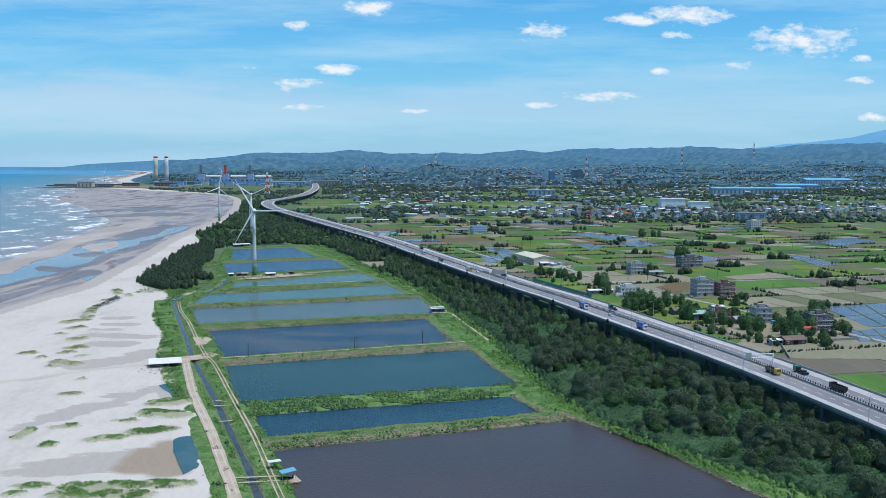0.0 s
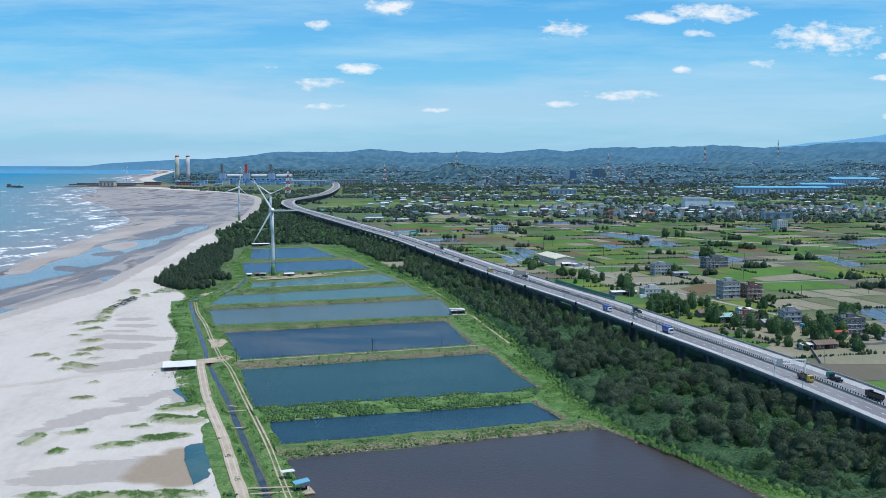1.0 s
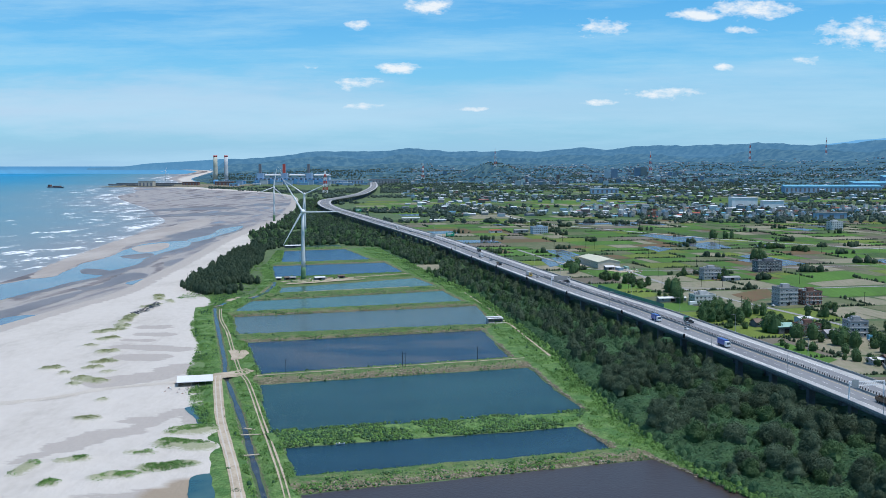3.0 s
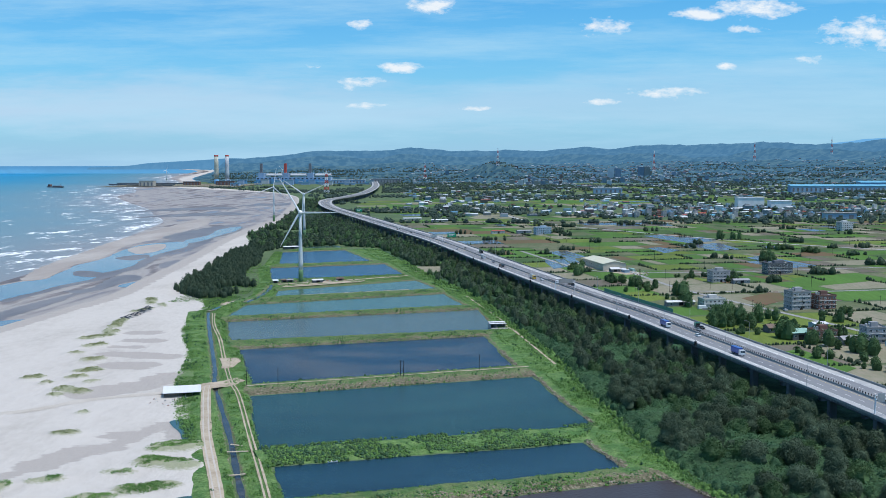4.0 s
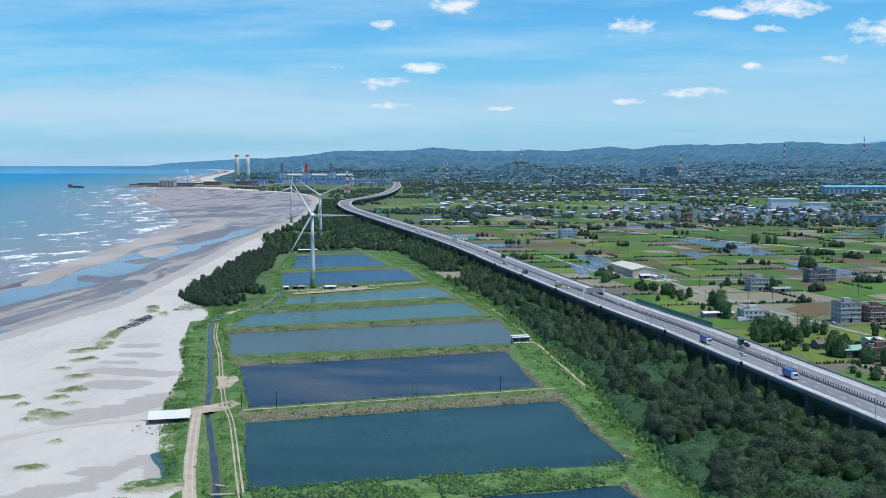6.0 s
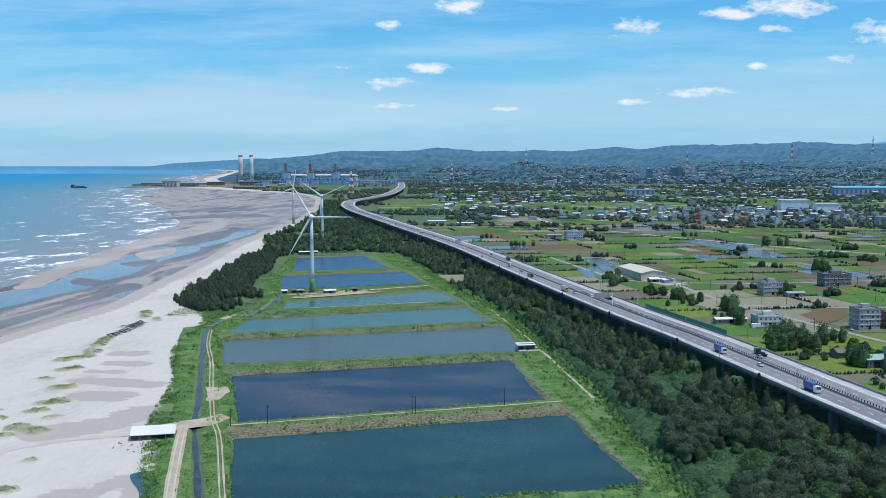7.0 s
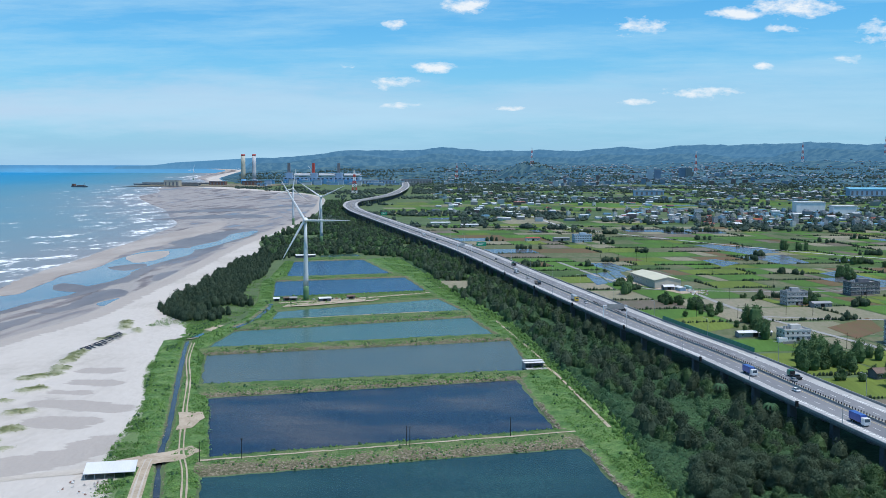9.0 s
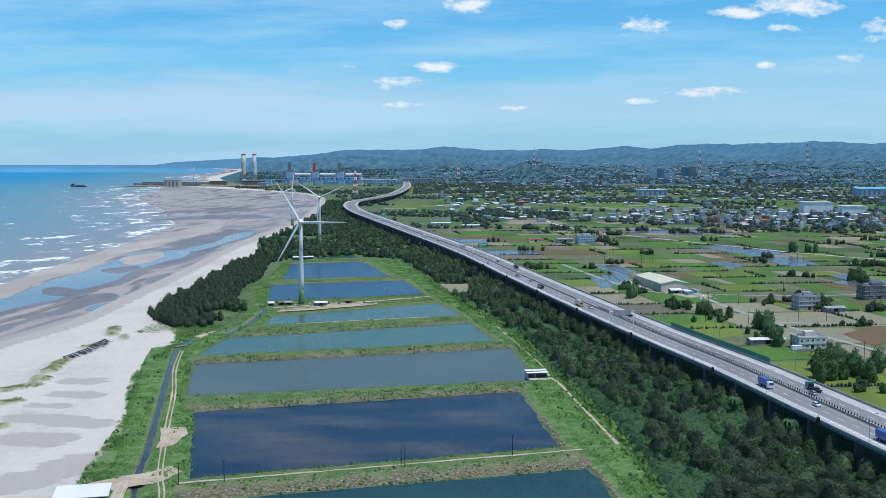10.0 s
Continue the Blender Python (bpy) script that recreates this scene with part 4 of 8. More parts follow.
# ---- wind turbines ----
def wind_turbine(x, y, hub_h, blade, face, spin, label):
    t = empty("wind_turbine", label, "wind turbine", "turbines along the coast", WM(x, y, 0, face))
    n, prof = 20, []
    zs = [0, 6, 12, 18, hub_h - 2]
    rad = lambda z: 2.3 - 1.2 * z / hub_h
    g = Geo()
    g.tube([(0, 0, z) for z in (12, 18, 30, 45, hub_h - 1.6)], [rad(z) for z in (12, 18, 30, 45, hub_h - 1.6)], n)
    part("tower", g, MATS["tower_paint"], t, "pale grey tapered tower", True)
    g = Geo()
    g.tube([(0, 0, z) for z in (-0.5, 4, 8, 12)], [rad(z) + 0.02 for z in (0, 4, 8, 12)], n)
    part("tower_base", g, MATS["tower_green"], t, "green painted tower foot", True)
    g = Geo()
    g.tube([(0, y_, hub_h) for y_ in (-4.6, -3.8, -2.0, 1.5, 4.0, 5.2)], [0.5, 1.4, 1.9, 2.0, 1.5, 0.4], 16)
    part("nacelle", g, MATS["white_paint"], t, "white egg-shaped nacelle", True)
    g = Geo()
    g.tube([(0, y_, hub_h) for y_ in (-6.6, -6.2, -5.2, -4.4)], [0.2, 1.0, 1.6, 1.7], 14)
    hub = part("hub", g, MATS["white_paint"], t, "white rotor hub", True)
    for k in range(3):
        rows = []
        for i in range(15):
            q = i / 14
            r = 1.2 + (blade - 1.2) * q
            chord = (1.3 if q < 0.06 else 1.9 * (1 - q) ** 0.8 + 0.3)
            thick = (0.8 if q < 0.06 else 0.42 * (1 - q) + 0.06)
            tw = radians(28 * (1 - q) ** 2 + 4)
            ring = []
            for j in range(8):
                a = 2 * math.pi * j / 8
                cx, cy = chord * (0.5 * math.cos(a) + (0.12 if q > 0.06 else 0)), thick * math.sin(a)
                ring.append((cx * math.cos(tw) - cy * math.sin(tw), cx * math.sin(tw) + cy * math.cos(tw), r))
            rows.append(ring)
        g = Geo()
        g.grid(rows, closed=True)
        g.add(rows[-1], [tuple(range(8))])
        b = part("blade", g, MATS["white_paint"], hub, "long tapering white blade", True)
        b.matrix_basis = Matrix.Translation((0, -5.4, hub_h)) @ pose(0, 0, 0, 0, spin + 120 * k, 0)
    return t


wind_turbine(-184, 957, 64.0, 35.5, 8, 90, "tall white three-bladed wind turbine with green foot beside ponds")
wind_turbine(-288, 1478, 64.0, 35.5, 8, 65, "white three-bladed wind turbine standing behind the pond wood")
wind_turbine(-430, 1890, 64.0, 35.5, 8, 10, "white three-bladed wind turbine at the edge of the beach")


# ---- vegetation ----
def quads_mesh(name, v, mat_):
    """A mesh of loose quads from an array of 4n corner points."""
    n = len(v) // 4
    me = bpy.data.meshes.new(name)
    me.vertices.add(4 * n)
    me.vertices.foreach_set("co", np.asarray(v, np.float32).ravel())
    me.loops.add(4 * n)
    me.loops.foreach_set("vertex_index", np.arange(4 * n, dtype=np.int32))
    me.polygons.add(n)
    me.polygons.foreach_set("loop_start", np.arange(0, 4 * n, 4, dtype=np.int32))
    me.materials.append(mat_)
    me.update(calc_edges=True)
    return me


def leaf_quads(centres, outward, sizes, rng, long=1.5, loose=0.30):
    """Leaf sprays: slightly long quads that face outward, with scatter."""
    n = len(centres)
    nrm = outward + rng.normal(0, loose, (n, 3))
    nrm /= np.linalg.norm(nrm, axis=1, keepdims=True) + 1e-9
    a = np.cross(nrm, rng.normal(0, 1, (n, 3)))
    a /= np.linalg.norm(a, axis=1, keepdims=True) + 1e-9
    b = np.cross(nrm, a)
    s = np.asarray(sizes).reshape(-1, 1)
    a, b = a * s * long * 0.5, b * s * 0.5
    out = np.empty((n, 4, 3))
    out[:, 0], out[:, 1], out[:, 2], out[:, 3] = centres - a * 0.9, centres - b * 0.8, centres + a, centres + b * 0.8
    return out.reshape(-1, 3)


def crown_points(rng, n, h, r, base, lumps):
    """Points on a crown of uneven lumps from height base to h, with outward directions."""
    lz = rng.uniform(base + 0.15 * (h - base), h - 0.2 * (h - base), lumps)
    la = rng.uniform(0, 2 * np.pi, lumps)
    taper = np.sqrt(np.clip(1.05 - (lz - base) / (h - base), 0.1, 1))
    lr = r * rng.uniform(0.25, 0.65, lumps) * taper
    c = np.stack([lr * np.cos(la), lr * np.sin(la), lz], 1)
    size = r * rng.uniform(0.38, 0.62, lumps) * (0.6 + 0.4 * taper)
    c[0] = (0, 0, h - size[0] * 0.9)
    k = rng.integers(0, lumps, n)
    d = rng.normal(0, 1, (n, 3))
    d[:, 2] = np.abs(d[:, 2]) * 0.9 - 0.25
    d /= np.linalg.norm(d, axis=1, keepdims=True)
    p = c[k] + d * (size[k] * rng.uniform(0.65, 1.08, n))[:, None] * np.array([1, 1, 1.15])
    return p, d


def body_quads(rng, h, r, base, na=9, nz=5):
    """The leafy body inside a crown: a lumpy dome as loose quads, so that the sprays lie on something."""
    lump = rng.uniform(0.78, 1.08, (nz + 1, na))
    lump[:, -1] = 0.5 * (lump[:, 0] + lump[:, -2])
    zz = np.linspace(0, 1, nz + 1)
    ang = np.linspace(0, 2 * np.pi, na + 1)[:-1]
    ring = np.cos(np.maximum(0, zz - 0.28) / 0.72 * np.pi / 2) ** 0.6 * (0.8 + 0.2 * np.minimum(1, zz / 0.28))
    rad = r * 0.68 * lump * ring[:, None]
    p = np.stack([rad * np.cos(ang), rad * np.sin(ang), np.repeat((base + (h * 0.93 - base) * zz)[:, None], na, 1) * (0.97 + 0.03 * lump)], 2)
    q = np.roll(p, -1, 1)
    return np.stack([p[:-1], q[:-1], q[1:], p[1:]], 2).reshape(-1, 3)


def tree_meshes(seed, h, r, n, leaf, mat_, lumps=9, long=1.6):
    rng = np.random.default_rng(seed)
    p, d = crown_points(rng, n, h, r, h * 0.22, lumps)
    q = leaf_quads(p, d, rng.uniform(0.6, 1.25, n) * leaf, rng, long)
    crown = quads_mesh("crown", np.concatenate([q, body_quads(rng, h, r, h * 0.12, 14, 7)]), mat_)
    g = Geo()
    g.tube([(0, 0, -0.3), (0.1, 0.05, h * 0.3), (0.05, -0.1, h * 0.6), (0.1, 0, h * 0.85)], [0.22, 0.17, 0.1, 0.03], 6)
    for k in range(4):
        a = k * 1.6 + seed
        z = h * (0.28 + 0.12 * k)
        g.tube([(0.08, 0, z), (r * 0.5 * math.cos(a), r * 0.5 * math.sin(a), z + h * 0.14)], [0.09, 0.03], 5)
    return g.mesh("trunk", MATS["bark"]), crown


def plant_tree(meshes, m, label, group, name="tree"):
    t = empty(name, label, "tree", group, m)
    part("trunk", meshes[0], None, t)
    part("crown", meshes[1], None, t)
    return t


def many_trees(name, spots, per_tree, leaf, mat_, label, seed, hmin=4.5, hmax=8.0, spread=0.42, far=False, lumps=6, body=False):
    """A wood of uncounted trees as one object: clumped leaf sprays over short trunks."""
    rng = np.random.default_rng(seed)
    chunks = []
    for x, y, k, *up in spots:
        h = rng.uniform(hmin, hmax) * k
        r = h * spread * rng.uniform(0.85, 1.25)
        p, d = crown_points(rng, per_tree, h, r, h * 0.1, lumps)
        q = leaf_quads(p, d, rng.uniform(0.6, 1.3, per_tree) * leaf * k, rng)
        if body:
            q = np.concatenate([q, body_quads(rng, h, r, h * 0.05, 8, 4)])
        if far:
            s = far_scale(x, y)
            q = q * s + np.array(W(x, y, hill_z(x, y)))
        else:
            q = q + np.array((x, y, up[0] if up else 0.0))
        chunks.append(q)
    ob = new(name, quads_mesh(name, np.concatenate(chunks), mat_))
    return tagged(ob, label, "trees", kind="stuff")


def inside(x, y, poly):
    hit = False
    for (x0, y0), (x1, y1) in zip(poly, poly[1:] + poly[:1]):
        if (y0 > y) != (y1 > y) and x < x0 + (y - y0) / (y1 - y0) * (x1 - x0):
            hit = not hit
    return hit


wood_edge = curve_x([(y, x) for x, y in WOOD_EDGE] + [(1500, -215), (1700, -262), (1900, -330), (2130, -400), (2300, -450)])
CLEARINGS = [[(30, 822), (46, 826), (70, 728), (58, 715), (44, 760)], [(-98, 1094), (-64, 1098), (-64, 1042), (-88, 1040)], [(-74, 1140), (-40, 1166), (-40, 1130), (-72, 1114)]]


def open_ground(x, y):
    return any(inside(x, y, c) for c in CLEARINGS)


def scatter(x0f, x1f, y0, y1, gap, rng, jitter=0.45):
    y = y0
    while y < y1:
        x = x0f(y) + rng.uniform(0, gap)
        while x < x1f(y):
            yield x + rng.uniform(-jitter, jitter) * gap, y + rng.uniform(-jitter, jitter) * gap
            x += gap
        y += gap * 0.9


def carpet(x, y):
    """Height of the vine-grown thicket under and between the trees."""
    z = 2.6 + 2.6 * fbm(x, y, 15) + 1.5 * fbm(x, y, 5.0) + 1.3 * fbm(x, y, 32)
    return max(0.5, z) * min(1.0, 0.25 + max(0.0, x - wood_edge(y) + 2) / 8.0)


def build_woods():
    rng = np.random.default_rng(5)
    variants = [tree_meshes(11 + i, h, r, 2900, 0.36, MATS["leaf_casuarina"], 15, 2.2) for i, (h, r) in enumerate(((9.0, 4.4), (7.6, 4.0), (10.4, 4.6), (8.4, 5.0)))]
    bushes = [tree_meshes(31 + i, h, r, 1900, 0.46, MATS["leaf"], 11, 1.3) for i, (h, r) in enumerate(((6.4, 4.2), (7.4, 4.6)))]
    deck_edge = lambda y: road_x(y) - HALF - 2.5
    near_n, mid, mid2, far_, shrubs = 0, [], [], [], []
    for x, y in scatter(lambda y: wood_edge(y) + 5.0, deck_edge, 215, 720, 6.6, rng):
        if open_ground(x, y):
            continue
        stand = fbm(x, y, 30) + 0.35 * fbm(x, y, 9) - 0.25 * max(0.0, 1 - (x - wood_edge(y)) / 12.0)
        k = rng.uniform(0.62, 1.22)
        if stand < -0.10:
            if rng.random() < 0.35:
                shrubs.append((x, y, rng.uniform(0.45, 0.85)))
            continue
        if 300 < y < 560 and near_n < 295:
            bush = stand < 0.03
            ms = bushes[int(rng.integers(2))] if bush else variants[int(rng.integers(4))]
            plant_tree(ms, pose(x, y, 0, 0, 0, rng.uniform(0, 360)) @ Matrix.Scale(k, 4),
                       "rounded bushy tree with dark green leaves among vines" if bush else "feathery grey-green tree in the dense coastal wood", "trees of the coastal wood")
            near_n += 1
        else:
            mid.append((x, y, k))
    shrubs += [(wood_edge(y) + rng.uniform(0.5, 7), y, rng.uniform(0.35, 0.7)) for y in np.arange(300, 900, 3.2)]
    many_trees("wood", shrubs, 420, 0.5, MATS["leaf_vine"], "vine-grown thickets and low trees of the coastal wood", 12, 5.5, 8.0, 0.55, lumps=8, body=True)
    for i in range(150):
        y = 330 + i * 6.2
        mid.append((deck_edge(y) - rng.uniform(-1.0, 5.0), y + rng.uniform(-2, 2), rng.uniform(0.85, 1.12)))
    many_trees("wood", [s for i, s in enumerate(mid) if i % 3], 620, 0.5, MATS["leaf_casuarina"], "dense wood of feathery grey-green coastal trees", 3, 7.0, 10.5, 0.46, lumps=13, body=True)
    many_trees("wood", mid[::3], 520, 0.56, MATS["leaf"], "dark broad-leaved trees among the coastal wood", 4, 6.0, 9.0, 0.52, lumps=10, body=True)
    for x, y in scatter(lambda y: wood_edge(y) + 2, deck_edge, 720, 1320, 7.4, rng):
        if not open_ground(x, y) and fbm(x, y, 40) + 0.4 * fbm(x, y, 14) < 0.16:
            mid2.append((x, y, rng.uniform(0.6, 1.15)))
    many_trees("wood", mid2[::2], 190, 0.8, MATS["leaf_casuarina"], "dense wood of grey-green trees beside the viaduct", 6, 6.5, 10.0, 0.48, lumps=10, body=True)
    many_trees("wood", mid2[1::2], 190, 0.8, MATS["leaf"], "dark green trees of the wood beside the viaduct", 7, 6.0, 9.5, 0.50, lumps=10, body=True)
    # coastal grove left of the ponds and the woods behind it
    pond_side = curve_x([(845, -222), (880, -222), (901, -216), (960, -236), (1070, -262), (1110, -263), (1256, -290), (1330, -275), (1370, -240), (1500, -222), (1700, -270), (1900, -338), (2130, -408), (2500, -480)])
    grove = []
    for x, y in scatter(lambda y: green_line(y) + (5 if y < 900 else 9), pond_side, 850, 1330, 4.8, rng):
        if fbm(x, y, 45) + 0.3 * fbm(x, y, 15) < 0.26:
            grove.append((x, y, rng.uniform(0.7, 1.1) * (0.75 if fbm(x, y, 90) > 0.15 else 1)))
    many_trees("grove", grove, 110, 0.75, MATS["leaf_dark"], "dense dark casuarina grove on the dune behind the beach", 8, 6.0, 9.0, 0.46, lumps=8, body=True)
    for x, y in scatter(lambda y: green_line(y) + 12, lambda y: road_x(y) - HALF - 6, 1320, 2900, 8.0, rng):
        if fbm(x, y, 80) + 0.45 * fbm(x, y, 26) < 0.08 and not (x > wood_edge(min(y, 2300)) - 2 and y < 1320):
            far_.append((x, y, rng.uniform(0.8, 1.2)))
    many_trees("wood", far_[1::2], 40, 1.6, MATS["leaf"], "mixed green trees between the beach and the viaduct", 10, 4.0, 8.5, 0.62, far=True, body=True)
    many_trees("wood", far_[::2], 40, 1.6, MATS["leaf_dark"], "dark wood between the beach and the viaduct", 9, 6.0, 9.5, 0.58, far=True, body=True)
    # vine-grown understorey of the near wood
    pts, outs = [], []
    for x, y in scatter(lambda y: wood_edge(y) - 2.5, lambda y: deck_edge(y) + 1, 225, 800, 0.82, rng):
        if open_ground(x, y):
            continue
        hgt = carpet(x, y)
        e = 0.6
        gx = fbm(x + e, y, 11) - fbm(x - e, y, 11) + 0.5 * (fbm(x + e, y, 4) - fbm(x - e, y, 4))
        gy = fbm(x, y + e, 11) - fbm(x, y - e, 11) + 0.5 * (fbm(x, y + e, 4) - fbm(x, y - e, 4))
        pts.append((x, y, hgt))
        outs.append((-gx * 1.6, -gy * 1.6, 1.0))
    pts, outs = np.array(pts), np.array(outs)
    pts[:, 2] += rng.normal(0, 0.16, len(pts))
    tagged(new("undergrowth", quads_mesh("undergrowth", leaf_quads(pts, outs, rng.uniform(0.45, 0.95, len(pts)), rng, 1.25, 0.40), MATS["leaf_vine"])),
           "green broad-leaved vines and shrubs under the trees", "undergrowth", kind="stuff")
    # thicket and ground under the wood
    g, rows, ys = Geo(), [], [180 + 2.2 * i for i in range(283)] + [805 + 10.0 * i for i in range(52)]
    for y in ys:
        a, b = wood_edge(y), road_x(y) + HALF
        n = 52
        row = []
        for i in range(n + 1):
            x = a + (b - a) * i / n
            cover = y < 800 and x < deck_edge(y) + 1 and not open_ground(x, y)
            row.append((x, y, -0.2 if i in (0, n) else (carpet(x, y) - 0.45 if cover else 0.25 + 0.5 * abs(fbm(x, y, 8)))))
        rows.append(row)
    g.grid(rows)
    thing("wood_floor", g, MATS["undergrowth"], "leafy thicket floor under the wood", "ground", kind="structure", smooth=True)


build_woods()


def tufts(name, spots, size, mat_, label, seed, per=5, spread=1.0):
    """Soft tufts: blades that arch outward, a handful a tuft."""
    rng = np.random.default_rng(seed)
    n = len(spots) * per
    off = rng.normal(0, spread, (n, 2))
    base = np.repeat(np.array(spots, float), per, 0) + np.concatenate([off, rng.uniform(0, 0.35, (n, 1)) * size], 1)
    outs = np.concatenate([off * 0.35 / max(spread, 0.1), np.full((n, 1), 1.0)], 1)
    return tagged(new(name, quads_mesh(name, leaf_quads(base, outs, rng.uniform(0.5, 1.2, n) * size, rng, 1.5, 0.5), mat_)), label, "grass", kind="stuff")


def bank_spots(side_a, side_b, n, rng, z, lo=0.08, hi=0.92, ymax=900, thin=0.0):
    m = 400
    A, B = resample(side_a, m), resample(side_b, m)
    out = []
    while len(out) < n:
        i, t = int(rng.integers(m)), rng.uniform(lo, hi)
        p = A[i].lerp(B[i], t)
        if p.y > ymax or p.y < 230 or fbm(p.x, p.y, 10) < thin - 0.3:
            n -= 0.3
            continue
        out.append((p.x, p.y, z * min(1, 4 * min(t, 1 - t) + 0.35)))
    return out


ROAD_DOTS = spline(BEACH_ROAD, 4.0)
RUT_DOTS = spline(TRACK, 2.0)


def build_grass():
    rng = np.random.default_rng(21)
    spots = []
    for i, (a0, a1, b0, b1) in enumerate(DYKES):
        spots += bank_spots((a0, a1), (b0, b1), 1700, rng, 1.0, lo=0.36 if i == 2 else 0.24, hi=0.99, thin=0.05, ymax=1300)
    spots += bank_spots(beside(CANAL, 2.6), POND_LEFT, 6800, rng, 0.95, lo=0.05, hi=0.97, thin=0.0, ymax=1260)
    spots += bank_spots(POND_RIGHT, WOOD_EDGE, 12000, rng, 0.95, lo=0.24, hi=1.0, thin=0.05, ymax=1300)
    spots += [(x, y, 0.3) for x, y in scatter(lambda y: -262 if y < 905 else -256 - 0.22 * (y - 905), lambda y: -212 if y < 905 else -214 - 0.22 * (y - 905), 826, 1120, 1.9, rng) if fbm(x, y, 12) > -0.12]
    dune_side = [(green_line(y), y) for y in range(300, 860, 20)]
    canal_side = [(x, y) for x, y in beside(CANAL[1:13], -2.6)]
    spots += bank_spots(dune_side, canal_side, 8500, rng, 0.7, lo=0.02, hi=0.97, thin=0.08)
    spots = [q for q in spots if not (q[0] < -40 and q[1] < 545 and min(math.hypot(q[0] - a, q[1] - b) for a, b in ROAD_DOTS) < 3.6)]
    spots = [q for q in spots if not (q[0] < -25 and q[1] < 780 and min(math.hypot(q[0] - a, q[1] - b) for a, b in RUT_DOTS) < 1.6)]
    tufts("bank_grass", spots, 0.52, MATS["blade"], "rough bright green grass on the dykes and banks", 22, 7, 0.7)
    clumps = [q for i, q in enumerate(spots) if i % 6 == 0 and fbm(q[0], q[1], 14) > -0.15]
    many_trees("bank_weeds", [(x, y, rng.uniform(0.14, 0.36), z - 0.3) for x, y, z in clumps], 34, 0.62, MATS["blade"], "tall bright weeds and reeds in clumps along the banks", 25, 3.0, 4.6, 0.62, lumps=4, body=True)
    reeds = []
    for y in np.arange(300, 1150, 0.9):
        reeds.append((wood_edge(y) - abs(rng.normal(0, 3.0)) + 1.5, y + rng.normal(0, 1), rng.uniform(0.25, 0.6), 0.3))
    many_trees("reeds", reeds, 46, 0.60, MATS["blade"], "soft bright green reeds and tall grass at the edge of the wood", 27, 3.2, 5.2, 0.66, lumps=4, body=True)
    dark = [q for i, q in enumerate(spots) if i % 16 == 5 and fbm(q[0], q[1], 18) > 0.16]
    many_trees("bank_shrubs", [(x, y, rng.uniform(0.2, 0.5), z - 0.3) for x, y, z in dark], 40, 0.6, MATS["leaf_vine"], "low dark green shrubs along the banks", 26, 2.6, 4.2, 0.6, lumps=4, body=True)
    low = bank_spots(dune_side, canal_side, 60, rng, 0.2, lo=0.0, hi=0.9, thin=0.3)
    many_trees("bank_shrubs", [(x, y, rng.uniform(0.25, 0.5)) for x, y, _ in low], 70, 0.6, MATS["leaf_vine"], "low green shrubs on the dune bank beside the canal", 23, 3.0, 5.0, 0.9, lumps=4)


build_grass()


def stones(name, spots, size, mat_, label, seed):
    """Rough stones past counting: squashed octahedra, each of its own shape and turn."""
    rng = np.random.default_rng(seed)
    n = len(spots)
    unit = np.array([(1, 0, 0), (0, 1, 0), (-1, 0, 0), (0, -1, 0), (0, 0, 1), (0, 0, -1)], float)
    v = unit[None] * rng.uniform(0.6, 1.3, (n, 6, 1)) * np.array([1, 0.8, 0.6]) + rng.normal(0, 0.12, (n, 6, 3))
    a = rng.uniform(0, 2 * np.pi, n)
    c, sn = np.cos(a)[:, None], np.sin(a)[:, None]
    v = np.stack([c * v[..., 0] - sn * v[..., 1], sn * v[..., 0] + c * v[..., 1], v[..., 2]], 2)
    v = v * (size * rng.uniform(0.4, 1.4, n) ** 1.5)[:, None, None] + np.array(spots)[:, None]
    tri = np.array([(0, 1, 4), (1, 2, 4), (2, 3, 4), (3, 0, 4), (1, 0, 5), (2, 1, 5), (3, 2, 5), (0, 3, 5)])
    me = bpy.data.meshes.new(name)
    me.from_pydata(v.reshape(-1, 3).tolist(), [], (np.arange(n)[:, None, None] * 6 + tri[None]).reshape(-1, 3).tolist())
    me.materials.append(mat_)
    return tagged(new(name, me), label, "stones", kind="stuff")


def flank_spots(a, b, n, lo, hi, height, rng):
    """Places on the flank of a dyke, between two shares of its width from the near waterline."""
    (ax, ay), (bx, by) = a
    (cx, cy), (dx, dy) = b
    out = []
    for _ in range(n):
        t, w_ = rng.uniform(0, 1), rng.uniform(lo, hi)
        x, y = (ax + (bx - ax) * t) * (1 - w_) + (cx + (dx - cx) * t) * w_, (ay + (by - ay) * t) * (1 - w_) + (cy + (dy - cy) * t) * w_
        if fbm(x, y, 16) > -0.22:
            out.append((x, y, height * min(1.0, 0.05 + 1.9 * w_) * 0.95))
    return out


